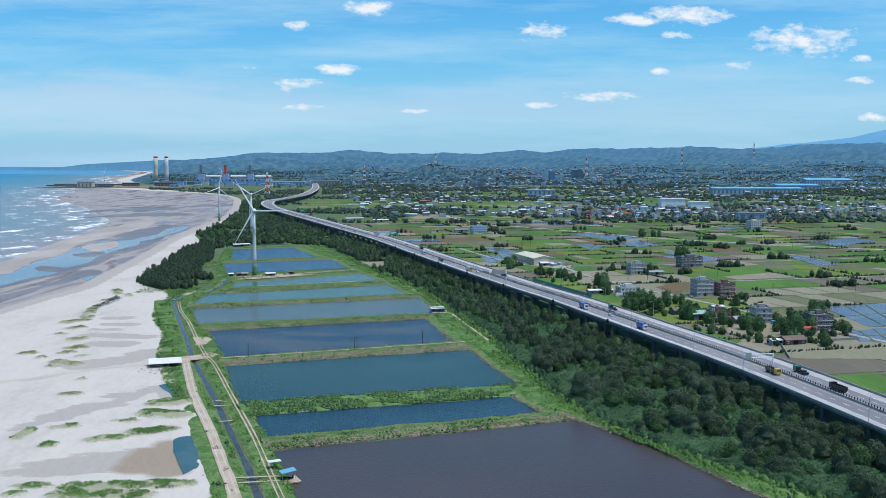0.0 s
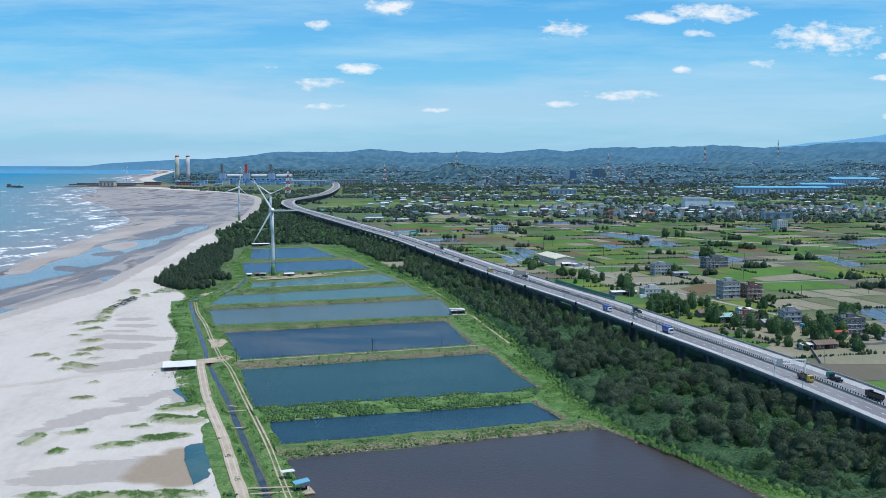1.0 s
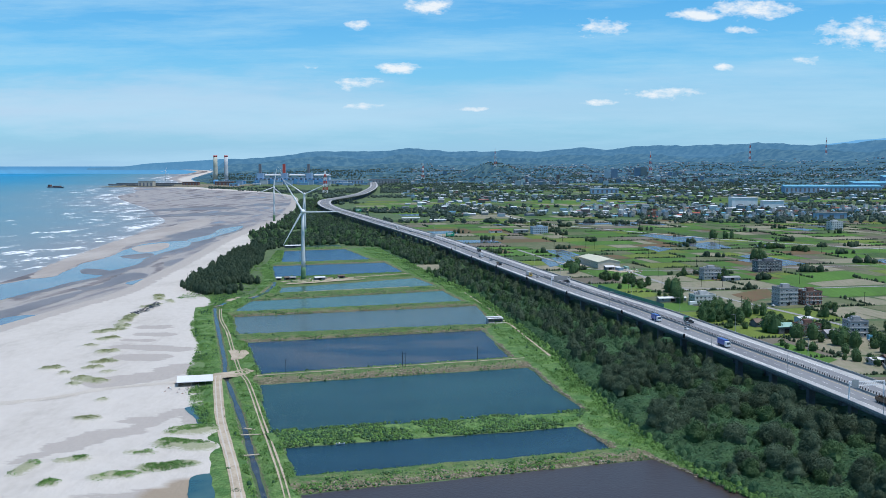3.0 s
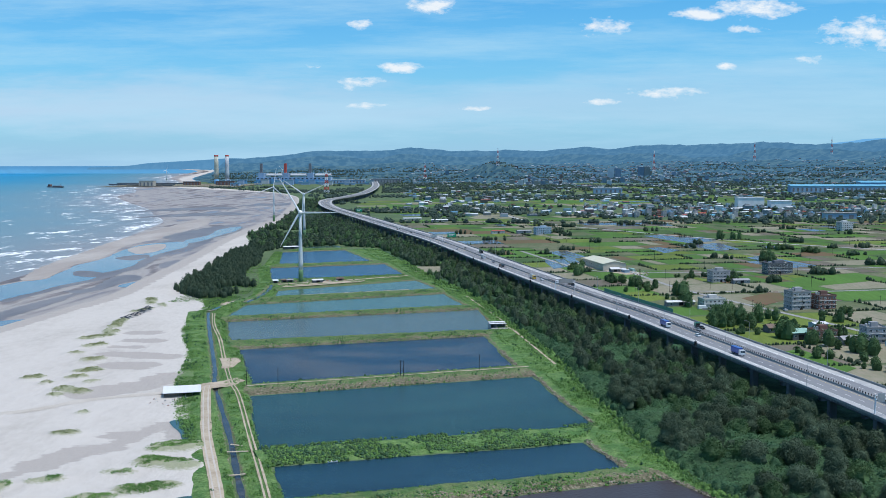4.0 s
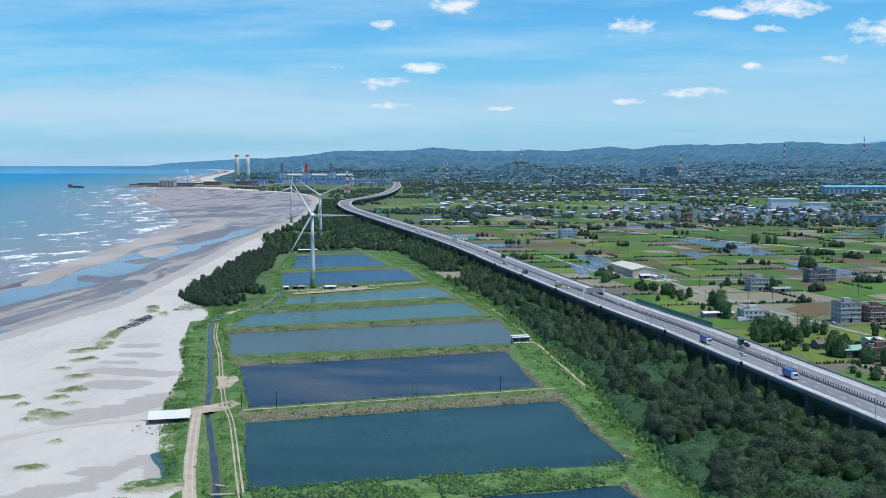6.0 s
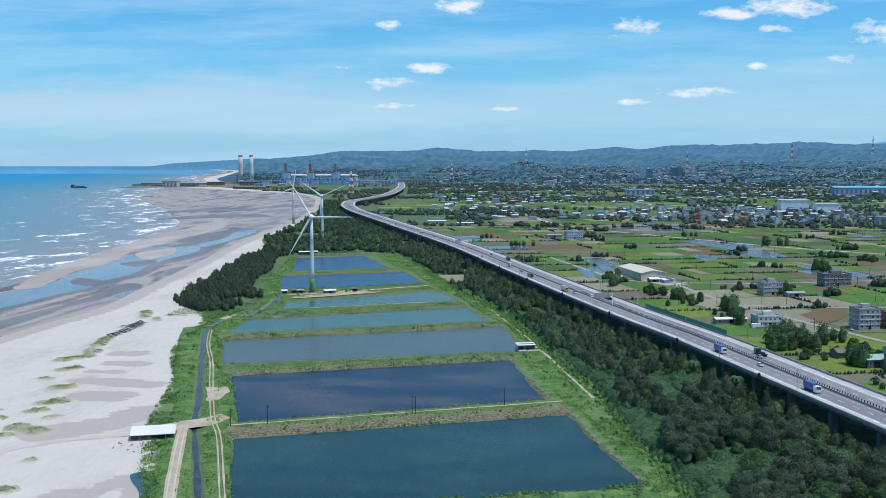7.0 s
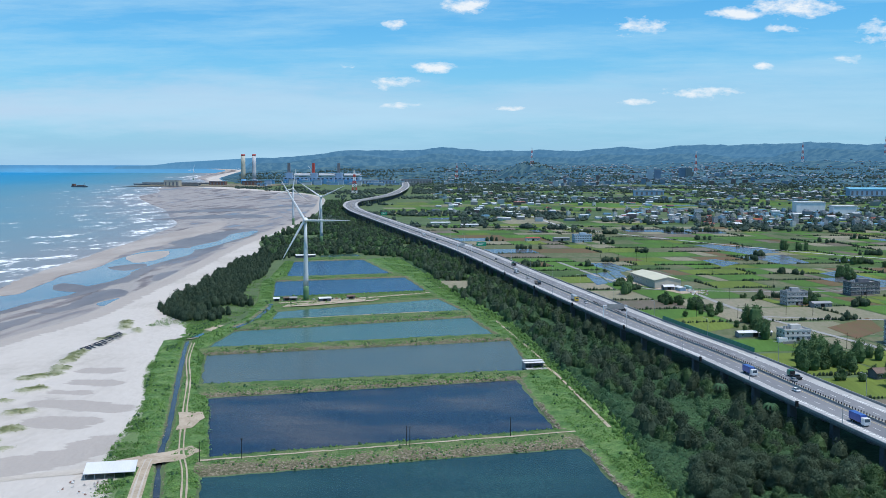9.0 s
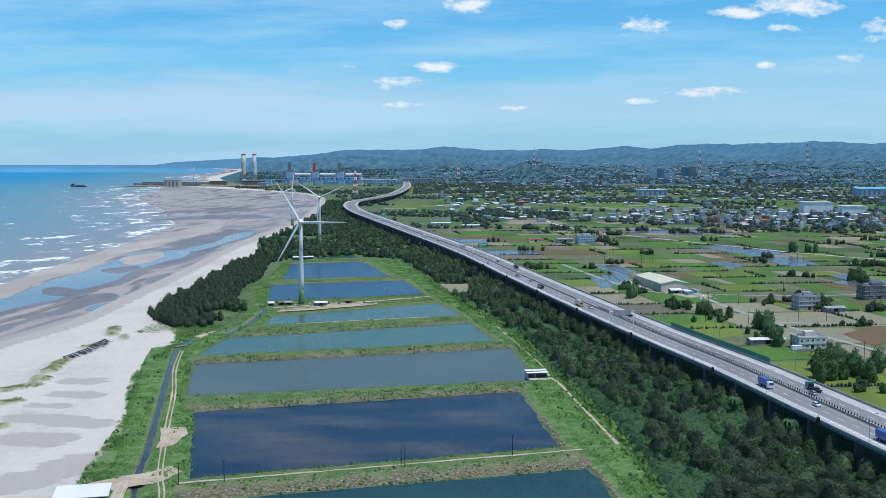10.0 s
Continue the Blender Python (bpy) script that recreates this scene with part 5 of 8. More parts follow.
def build_flanks():
    rng = np.random.default_rng(91)
    rock = material("bank_rubble", (0.30, 0.265, 0.215), (0.20, 0.175, 0.14), None, 0.3, 2.0, spread=0.45, island=True, grain=0.3)
    spots, weeds = [], []
    for i, (a0, a1, b0, b1) in enumerate(DYKES[:6]):
        if i != 1:
            spots += flank_spots((a0, a1), (b0, b1), 900, 0.05, 0.42, 1.7, rng)
        weeds += [(x, y, z, rng.uniform(0.14, 0.32) if i == 1 else rng.uniform(0.09, 0.24)) for x, y, z in flank_spots((a0, a1), (b0, b1), 4200 if i == 1 else 520 if i == 2 else 1100, 0.03, 0.97 if i == 1 else 0.6, 1.6, rng)]
    stones("rubble", spots, 0.34, rock, "pale and brown stones on the muddy flanks of the dykes", 92)
    rim = [p for p in resample(POND_RIGHT, 2600) if 240 < p.y < 640]
    stones("rubble", [(p.x + abs(rng.normal(0.6, 1.1)), p.y + rng.normal(0, 0.6), 0.25 + 0.5 * rng.random()) for p in rim for _ in range(2) if fbm(p.x, p.y, 22) > -0.2], 0.36, rock, "pale stones along the pond's edge below the wood", 93)
    edge = [p for side in (beside(CANAL[:9], 1.6), beside(CANAL[:9], -1.6)) for p in resample(side, 420)]
    stones("rubble", [(p.x + rng.normal(0, 0.4), p.y + rng.normal(0, 0.5), 0.2) for p in edge if fbm(p.x, p.y, 20) > 0.0], 0.24, rock, "scattered stones and debris along the canal", 94)
    for i, nm in enumerate(("leaf_vine", "blade", "leaf")):
        many_trees("flank_weeds", [(x, y, k, z - 0.2) for x, y, z, k in weeds[i::3]], 24, 0.7, MATS[nm], "low green weeds and bushes on the dyke flanks", 95 + i, 2.6, 4.2, 0.95, lumps=5, body=True)


build_flanks()


# ---- fields, farm roads and hedges ----
FU, FV, FO = Vector((0.968, 0.25)), Vector((-0.25, 0.968)), Vector((120.0, 1000.0))


def field_xy(u, v):
    p = FO + FU * u + FV * v
    return p.x, p.y


FIELD_KINDS = {
    "bright": (material("young_rice", (0.092, 0.190, 0.040), (0.072, 0.150, 0.034), None, 0.03, 0.5, stretch=(1, 0.12, 1), turn=14, grain=0.45, bump=0.3), "bright green field of young rice"),
    "yellow": (material("ripening_rice", (0.150, 0.205, 0.045), (0.115, 0.165, 0.036), None, 0.03, 0.5, stretch=(1, 0.12, 1), turn=14, grain=0.45, bump=0.3), "yellow-green rice field"),
    "deep": (material("dark_crop", (0.045, 0.095, 0.03), (0.06, 0.12, 0.035), (0.10, 0.13, 0.055), 0.04, 0.5, stretch=(1, 0.2, 1), turn=14, bump=0.4), "dark green vegetable field"),
    "soil": (material("ploughed_soil", (0.140, 0.120, 0.098), (0.185, 0.160, 0.130), (0.110, 0.115, 0.070), 0.03, 0.4, stretch=(1, 0.15, 1), turn=14, bump=0.4), "grey-brown ploughed field"),
    "red": (material("red_soil", (0.155, 0.095, 0.060), (0.135, 0.092, 0.054), (0.11, 0.12, 0.05), 0.03, 0.4, stretch=(1, 0.2, 1), turn=14, bump=0.4), "reddish brown bare field"),
    "tan": (material("dry_stubble", (0.27, 0.24, 0.18), (0.225, 0.21, 0.15), (0.16, 0.18, 0.10), 0.025, 0.4, stretch=(1, 0.3, 1), turn=14), "pale dry fallow field"),
    "moss": (material("weedy_fallow", (0.12, 0.14, 0.075), (0.16, 0.16, 0.10), (0.075, 0.105, 0.04), 0.03, 0.3, stretch=(1, 0.4, 1), turn=14), "weedy olive fallow field"),
    "flood": (MATS["paddy_water"], "flooded paddy mirroring the sky"),
}


WET = [[(43, 1173), (79, 1205), (84, 1132), (51, 1085)], [(50, 1279), (76, 1294), (95, 1219), (76, 1187)], [(205, 1549), (230, 1570), (296, 1455), (249, 1415)], [(182, 1336), (199, 1352), (218, 1309), (193, 1266)],
       [(240, 1382), (290, 1424), (296, 1322), (261, 1300)], [(263, 1166), (306, 1195), (318, 1156), (283, 1104)], [(292, 748), (352, 770), (322, 664), (289, 655)], [(262, 637), (300, 653), (285, 594), (258, 600)],
       [(277, 1214), (299, 1239), (331, 1127), (297, 1104)], [(417, 1179), (438, 1182), (437, 1064), (412, 1054)], [(530, 1402), (627, 1460), (637, 1404), (539, 1306)]]


def edge_u(v):
    """Where a row of fields begins beside the viaduct."""
    u = 0.0
    for _ in range(8):
        x, y = field_xy(u, v)
        u += (road_x(y) + HALF + 9 - x) / 0.968
    return u


def build_fields():
    rng = np.random.default_rng(77)
    names = ["bright", "yellow", "deep", "soil", "red", "tan", "moss", "flood"]
    odds = [0.21, 0.12, 0.13, 0.15, 0.06, 0.14, 0.15, 0.04]
    hedge, path_rows = [], []
    v = -760.0
    row = 0
    while v < 960:
        dv = rng.uniform(40, 64)
        lo_u, hi_u = edge_u(v + 2.0), edge_u(v + dv - 2.2)
        u, first = min(lo_u, hi_u), True
        while u < 900:
            du = rng.uniform(48, 95) + (abs(hi_u - lo_u) if first else 0)
            x, y = field_xy(u + du / 2, v + dv / 2)
            hx = road_x(y) + HALF
            if (first or field_xy(u, v)[0] > road_x(field_xy(u, v)[1]) + HALF + 6) and y < 1960 + 0.0 * x and (u + du / 2) < 880:
                parts_ = 1 if first else int(rng.choice([1, 2, 3, 4], p=[0.25, 0.35, 0.25, 0.15]))
                for k in range(parts_):
                    a, b = u + du * k / parts_ + 0.8, u + du * (k + 1) / parts_ - 0.8
                    near_village = 170 < x < 330 and 540 < y < 880
                    kind_ = str(rng.choice(["tan", "moss"])) if near_village and rng.random() < 0.7 else str(rng.choice(names, p=odds))
                    if kind_ == "flood" and y < 1000:
                        kind_ = "moss"
                    mat_, lab = FIELD_KINDS[kind_]
                    sk = rng.uniform(-3, 3)
                    pts = [field_xy(a, v + 2.0), field_xy(b, v + 2.0 + sk), field_xy(b + sk, v + dv - 2.2), field_xy(a, v + dv - 2.2 + sk)]
                    if first:
                        pts[0], pts[3] = field_xy(lo_u, v + 2.0), field_xy(hi_u, v + dv - 2.2)
                    g = Geo()
                    z = 0.06 if kind_ == "flood" else 0.10 + 0.05 * rng.random()
                    g.grid([[W(*Vector(pts[0]).lerp(Vector(pts[1]), t), z) for t in np.linspace(0, 1, 4)], [W(*Vector(pts[3]).lerp(Vector(pts[2]), t), z) for t in np.linspace(0, 1, 4)]])
                    thing("field", g, mat_, lab + " between low bunds", "field", "fields of the plain", "structure")
                # hedges and trees on some bunds
                if rng.random() < 0.55:
                    n = int(du / 1.9)
                    gap0 = rng.random() * 0.5
                    for i in range(n):
                        if i / n > gap0:
                            hx_, hy_ = field_xy(u + du * i / n, v + rng.normal(0, 0.7))
                            hedge.append((hx_, hy_, rng.uniform(0.2, 0.46)))
                if rng.random() < 0.28:
                    n = int(dv / 3.0)
                    for i in range(n):
                        hx_, hy_ = field_xy(u + rng.normal(0, 0.7), v + dv * i / n)
                        hedge.append((hx_, hy_, rng.uniform(0.22, 0.6)))
                if rng.random() < 0.3:
                    cx_, cy_ = field_xy(u + rng.uniform(0, du), v)
                    for i in range(int(rng.integers(4, 14))):
                        hedge.append((cx_ + rng.normal(0, 7), cy_ + rng.normal(0, 5), rng.uniform(0.7, 1.5)))
            u, first = u + du, False
        v += dv + (4.0 if row % 3 == 2 else 0.0)
        row += 1
    hedge = [h for h in hedge if not any(inside(h[0], h[1], w_) for w_ in WET)]
    many_trees("hedge", hedge, 14, 0.9, MATS["leaf_dark"], "dark hedges and small trees along the field bunds", 41, 4.0, 6.5, 0.62, far=True, lumps=4, body=True)


build_fields()
for i, outline in enumerate(WET):
    flat_sheet("paddy", outline, 0.20 + 0.012 * i, MATS["paddy_water"], "flooded paddy field mirroring the sky between bunds", "paddy", ragged=0.8)
for outline in WET:
    a, b, c, d = (Vector(q) for q in outline)
    for k in (0.36, 0.68):
        ribbon("bund", [tuple(a.lerp(b, k)), tuple(d.lerp(c, k))], 0.9, 0.42, MATS["dyke"], "low grassy bund across a flooded paddy", "bund", smooth=False, wob=0.3)
    ribbon("bund", [tuple(a.lerp(d, 0.5)), tuple(b.lerp(c, 0.45))], 0.9, 0.44, MATS["dyke"], "low grassy bund across a flooded paddy", "bund", smooth=False, wob=0.3)
flat_sheet("field", CLEARINGS[0], 0.85, FIELD_KINDS["yellow"][0], "small yellow-green field in a clearing of the wood", "field", ragged=0.8)
flat_sheet("yard", CLEARINGS[1], 0.85, FIELD_KINDS["tan"][0], "bare sandy plot at the edge of the wood", "yard", ragged=0.8)
flat_sheet("field", CLEARINGS[2], 0.85, FIELD_KINDS["bright"][0], "small green field in the wood", "field", ragged=0.8)
flat_sheet("field", [(80, 886), (118, 914), (133, 866), (100, 838)], 0.22, FIELD_KINDS["yellow"][0], "ripening yellow-green rice field below the viaduct", "field")
flat_sheet("field", [(268, 1012), (345, 1060), (362, 1010), (262, 946)], 0.24, FIELD_KINDS["bright"][0], "wide bright green rice field", "field")
flat_sheet("field", [(190, 872), (231, 920), (224, 866), (196, 830)], 0.24, FIELD_KINDS["red"][0], "bare reddish brown field beside the houses", "field")
flat_sheet("yard", [(196, 548), (204, 590), (280, 612), (262, 545)], 0.24, FIELD_KINDS["tan"][0], "pale bare ground beside the viaduct", "yard", ragged=1.0)
flat_sheet("field", [(152, 640), (172, 655), (186, 602), (172, 585)], 0.26, FIELD_KINDS["bright"][0], "small bright green plot below the viaduct", "field")
# farm roads and the country road
ribbon("farm_road", [(20, 1290), (70, 1110), (100, 1060), (124, 1057), (140, 979), (156, 915), (180, 850), (215, 760), (240, 690), (290, 560)], 4.5, 0.30, MATS["concrete"], "narrow pale concrete farm road", "road", wob=0.1)
ribbon("country_road", [(-60, 2420), (-16, 2244), (30, 1972), (90, 1806), (192, 1644), (253, 1555), (307, 1477), (392, 1392), (520, 1290), (760, 1150)], 7.0, 0.32, MATS["shoulder"], "pale country road across the fields", "road", wob=0.05)
ribbon("farm_road", [(124, 1057), (210, 1060), (330, 1096), (520, 1150)], 4.0, 0.29, MATS["concrete"], "narrow pale concrete farm road", "road", wob=0.1)
ribbon("farm_road", [(156, 915), (240, 912), (360, 940), (520, 980)], 4.0, 0.28, MATS["concrete"], "narrow pale concrete farm road", "road", wob=0.1)

# ---- houses ----
WALLS = {
    "white": material("white_tile_wall", (0.62, 0.62, 0.60), (0.56, 0.56, 0.54), None, 0.3, 2.0, grain=0.2, spread=0.08),
    "grey": material("grey_tile_wall", (0.36, 0.37, 0.38), (0.31, 0.32, 0.33), None, 0.3, 2.0, grain=0.25, spread=0.15),
    "dark": material("dark_tile_wall", (0.12, 0.125, 0.14), (0.16, 0.165, 0.18), None, 0.3, 2.0, grain=0.25, spread=0.15),
    "brick": material("red_brown_tile_wall", (0.22, 0.12, 0.10), (0.19, 0.11, 0.09), None, 0.3, 2.0, grain=0.3, spread=0.15),
    "cream": material("cream_wall", (0.50, 0.46, 0.38), (0.45, 0.41, 0.34), None, 0.3, 2.0, grain=0.25, spread=0.15),
    "blue": material("pale_blue_wall", (0.38, 0.50, 0.60), (0.33, 0.45, 0.56), None, 0.3, 2.0, grain=0.15, spread=0.1),
}
ROOFS = {
    "slab": material("roof_slab", (0.30, 0.30, 0.29), (0.24, 0.24, 0.235), None, 0.2, 1.2, grain=0.35),
    "white": material("white_sheet_roof", (0.66, 0.67, 0.67), (0.58, 0.59, 0.60), None, 0.1, 3.0, stretch=(1, 0.05, 1), rough=0.5, grain=0.15),
    "blue": material("blue_sheet_roof", (0.13, 0.36, 0.50), (0.17, 0.42, 0.55), None, 0.05, 2.0, stretch=(1, 0.05, 1), rough=0.5, grain=0.15),
    "green": material("green_sheet_roof", (0.30, 0.48, 0.42), (0.26, 0.43, 0.37), None, 0.1, 3.0, stretch=(1, 0.05, 1), rough=0.5, grain=0.15),
    "red": material("red_sheet_roof", (0.42, 0.10, 0.07), (0.36, 0.09, 0.07), None, 0.1, 3.0, stretch=(1, 0.05, 1), rough=0.5, grain=0.2),
    "grey": material("grey_sheet_roof", (0.33, 0.33, 0.34), (0.27, 0.27, 0.28), None, 0.1, 3.0, stretch=(1, 0.05, 1), rough=0.5, grain=0.2),
    "brown": material("brown_tile_roof", (0.20, 0.15, 0.12), (0.16, 0.12, 0.10), None, 0.2, 3.0, stretch=(1, 0.1, 1), grain=0.3),
    "straw": material("straw_sheet_roof", (0.60, 0.58, 0.44), (0.55, 0.53, 0.40), None, 0.05, 2.0, stretch=(1, 0.05, 1), rough=0.5, grain=0.12),
}
GLASS = material("window_glass", (0.03, 0.04, 0.05), (0.05, 0.06, 0.07), None, 0.5, 2.0, rough=0.12, spec=0.6)
WIN_CACHE = {}


def window_meshes(w, h):
    key = (w, h)
    if key not in WIN_CACHE:
        f = Geo()
        t = 0.10
        f.box(-w / 2 - t, w / 2 + t, -0.07, 0.05, -h / 2 - t, -h / 2)
        f.box(-w / 2 - t, w / 2 + t, -0.07, 0.05, h / 2, h / 2 + t)
        f.box(-w / 2 - t, -w / 2, -0.07, 0.05, -h / 2, h / 2)
        f.box(w / 2, w / 2 + t, -0.07, 0.05, -h / 2, h / 2)
        f.box(-0.04, 0.04, -0.06, 0.05, -h / 2, h / 2)
        p = Geo()
        p.box(-w / 2, w / 2, -0.03, 0.04, -h / 2, h / 2)
        WIN_CACHE[key] = (f.mesh("window_frame", MATS["white_paint"]), p.mesh("pane", GLASS))
    return WIN_CACHE[key]


def add_windows(parent, w, d, storeys, sh=3.2, ww=1.5, wh=1.4, pitch=3.4):
    fm, pm = window_meshes(ww, wh)
    for side in range(4):
        span, dep = (w, d) if side % 2 == 0 else (d, w)
        n = max(1, int(span / pitch))
        for s_ in range(storeys):
            for i in range(n):
                x = -span / 2 + span * (i + 0.5) / n
                win = part("window", fm, None, parent)
                win.matrix_basis = pose(0, 0, 0, 0, 0, 90 * side) @ Matrix.Translation((x, -dep / 2, sh * s_ + 1.85))
                pane = part("pane", pm, None, win)


def flat_house(x, y, turn, w, d, storeys, wall, label, group="", roof="slab", tank=True, windows=True, m=None, sh=3.2):
    """A concrete house with floor bands, parapet, stair tower, water tank and windows."""
    h = storeys * sh
    t = empty("house", label, "house", group, m if m is not None else WM(x, y, 0.1, turn))
    g = Geo()
    g.box(-w / 2, w / 2, -d / 2, d / 2, -0.4, h)
    part("wall", g, WALLS[wall], t)
    g = Geo()
    for s_ in range(1, storeys):
        g.box(-w / 2 - 0.35, w / 2 + 0.35, -d / 2 - 0.35, d / 2 + 0.35, s_ * sh - 0.14, s_ * sh + 0.10)
    if storeys > 1:
        part("floor_band", g, WALLS["white" if wall != "white" else "grey"], t)
    g = Geo()
    g.box(-w / 2 - 0.2, w / 2 + 0.2, -d / 2 - 0.2, d / 2 + 0.2, h, h + 0.18)
    part("roof", g, ROOFS[roof], t)
    g = Geo()
    for a in ((-w / 2 - 0.2, w / 2 + 0.2, -d / 2 - 0.2, -d / 2), (-w / 2 - 0.2, w / 2 + 0.2, d / 2, d / 2 + 0.2), (-w / 2 - 0.2, -w / 2, -d / 2, d / 2), (w / 2, w / 2 + 0.2, -d / 2, d / 2)):
        g.box(*a, h + 0.18, h + 1.05)
    part("parapet", g, WALLS[wall], t)
    g = Geo()
    g.box(-w * 0.1, w * 0.28, d * 0.05, d * 0.42, h + 0.18, h + 2.9)
    part("stair_tower", g, WALLS[wall], t)
    if tank:
        g = Geo()
        for k in (0, 1):
            g.tube([(-w * 0.3 + 2 * k, d * 0.2, h + 0.18), (-w * 0.3 + 2 * k, d * 0.2, h + 1.9), (-w * 0.3 + 2 * k, d * 0.2, h + 2.1)], [0.75, 0.75, 0.3], 10)
        part("water_tank", g, MATS["steel"], t, "stainless steel roof tank")
    g = Geo()
    g.box(-1.0, 1.0, -d / 2 - 0.12, -d / 2 + 0.06, 0.0, 2.3)
    part("door", g, MATS["dark"], t, "dark entrance door")
    if windows:
        add_windows(t, w, d, storeys, sh)
    return t


def gable_house(x, y, turn, w, d, eave, ridge, wall, roof, label, category="house", name="house", group="", windows=0, m=None, open_front=False):
    """A shed or house with a ridge along its length w."""
    t = empty(name, label, category, group, m if m is not None else WM(x, y, 0.1, turn))
    g = Geo()
    X, Y = w / 2, d / 2
    g.add([(-X, -Y, -0.4), (X, -Y, -0.4), (X, Y, -0.4), (-X, Y, -0.4), (-X, -Y, eave), (X, -Y, eave), (X, Y, eave), (-X, Y, eave), (-X, 0, ridge), (X, 0, ridge)],
          [(0, 1, 5, 4), (1, 2, 6, 9, 5), (2, 3, 7, 6), (3, 0, 4, 8, 7)])
    part("wall", g, wall, t)
    o, e = 0.6, 0.18
    sl = (ridge - eave) / Y
    g = Geo()
    prof = [(-Y - o, eave - o * sl), (0, ridge), (Y + o, eave - o * sl), (Y + o, eave - o * sl + e), (0, ridge + e), (-Y - o, eave - o * sl + e)]
    g.grid([[(-X - o, py, pz + 0.03) for py, pz in prof], [(X + o, py, pz + 0.03) for py, pz in prof]], closed=True)
    g.add([(-X - o, py, pz + 0.03) for py, pz in prof], [(0, 1, 4, 5), (1, 2, 3, 4)])
    g.add([(X + o, py, pz + 0.03) for py, pz in prof], [(0, 5, 4, 1), (1, 4, 3, 2)])
    part("roof", g, roof, t)
    g = Geo()
    # a closed dark slab; its colour stands for the unlit opening
    g.box(-1.6, 1.6, -Y - 0.1, -Y + 0.05, 0.0, min(3.2, eave - 0.3))
    part("door", g, MATS["dark"], t, "dark slab in place of an open doorway")
    if windows:
        fm, pm = window_meshes(1.6, 1.2)
        for k in range(windows):
            xx = -X + w * (k + 0.5) / windows
            if abs(xx) < 2.8:
                continue
            for sg, tn in ((-1, 0), (1, 180)):
                win = part("window", fm, None, t)
                win.matrix_basis = pose(0, 0, 0, 0, 0, tn) @ Matrix.Translation((xx, -Y, eave * 0.55))
                part("pane", pm, None, win)
    return t


T0 = 14.5
flat_house(156, 822, T0, 17, 11, 2, "white", "white two-storey house with roof stair tower and steel tanks", "farm houses")
flat_house(196, 985, T0, 17, 11, 3, "grey", "pale grey three-storey house among fields", "farm houses")
flat_house(268, 1056, T0, 26, 12, 3, "dark", "dark grey three-storey house with wide eaves bands", "farm houses")
flat_house(218, 818, T0, 15, 12, 4, "grey", "grey four-storey house with roof tanks", "farm houses")
flat_house(238, 822, T0, 14, 12, 3, "brick", "red-brown tiled three-storey house", "farm houses")
flat_house(222, 678, T0 - 8, 12, 10, 3, "grey", "slate grey three-storey house with pale front", "farm houses")
flat_house(194, 684, T0, 14, 10, 2, "brick", "red-brown two-storey house with roof terrace", "farm houses")
flat_house(251, 648, T0, 15, 11, 3, "dark", "dark tiled three-storey house with roof terrace", "farm houses")
gable_house(181, 690, T0, 11, 9, 4.5, 6.4, WALLS["dark"], ROOFS["green"], "small workshop with pale green metal roof", "shed", "shed", "farm sheds", 3)
gable_house(214, 594, T0, 14, 8, 3.2, 5.0, WALLS["brick"], ROOFS["brown"], "low farmhouse with brown tiled roof", "house", "house", "farm houses", 4)
gable_house(204, 592, T0, 10, 6, 3.0, 3.6, WALLS["grey"], ROOFS["white"], "low shed with white sheet roof", "shed", "shed", "farm sheds", 2)
gable_house(208, 676, T0, 13, 7, 3.0, 4.6, WALLS["grey"], ROOFS["grey"], "low grey-roofed farm shed", "shed", "shed", "farm sheds", 3)
gable_house(176, 716, T0, 16, 8, 3.2, 5.0, WALLS["dark"], ROOFS["brown"], "low house with dark tiled roof under trees", "house", "house", "farm houses", 4)
gable_house(204, 724, T0, 9, 8, 4.5, 5.2, WALLS["blue"], ROOFS["white"], "small house with pale blue walls and white roof", "house", "house", "farm houses", 2)
gable_house(240, 636, T0, 9, 5, 3.0, 3.7, WALLS["white"], ROOFS["red"], "small shed with bright red roof", "shed", "shed", "farm sheds", 2)
gable_house(134, 832, T0, 22, 6, 2.8, 3.6, WALLS["grey"], ROOFS["white"], "long low shed with pale sheet roof beside the white house", "shed", "shed", "farm sheds", 4)
gable_house(213, 974, T0, 15, 7, 3.0, 4.0, WALLS["grey"], ROOFS["grey"], "low grey shed beside the three-storey house", "shed", "shed", "farm sheds", 3)
gable_house(104, 1108, 104, 64, 24, 6.5, 9.0, WALLS["cream"], ROOFS["straw"], "long warehouse with straw-coloured metal roof and beige walls", "warehouse", "warehouse", "", 8)
gable_house(120, 1058, 104, 12, 5, 2.8, 3.3, WALLS["blue"], ROOFS["white"], "pale blue site cabin beside the warehouse", "cabin", "cabin", "", 2)
gable_house(110, 1062, 14, 9, 7, 3.0, 4.2, WALLS["dark"], ROOFS["white"], "small open shed with white roof beside the warehouse", "shed", "shed", "farm sheds", 0)
flat_sheet("yard", [(68, 1128), (78, 1150), (128, 1062), (140, 1046), (118, 1034)], 0.26, MATS["path"], "bare grey-brown yard in front of the warehouse", "yard")
flat_house(58, 1585, T0, 24, 14, 3, "blue", "pale blue three-storey house in the fields", "farm houses")
flat_house(545, 1680, T0, 20, 16, 4, "white", "white and blue four-storey house in the fields", "farm houses")
gable_house(-174, 1920, T0, 34, 12, 5, 6, WALLS["cream"], ROOFS["white"], "long shed with white sheet roof", "shed", "shed", "farm sheds", 5)
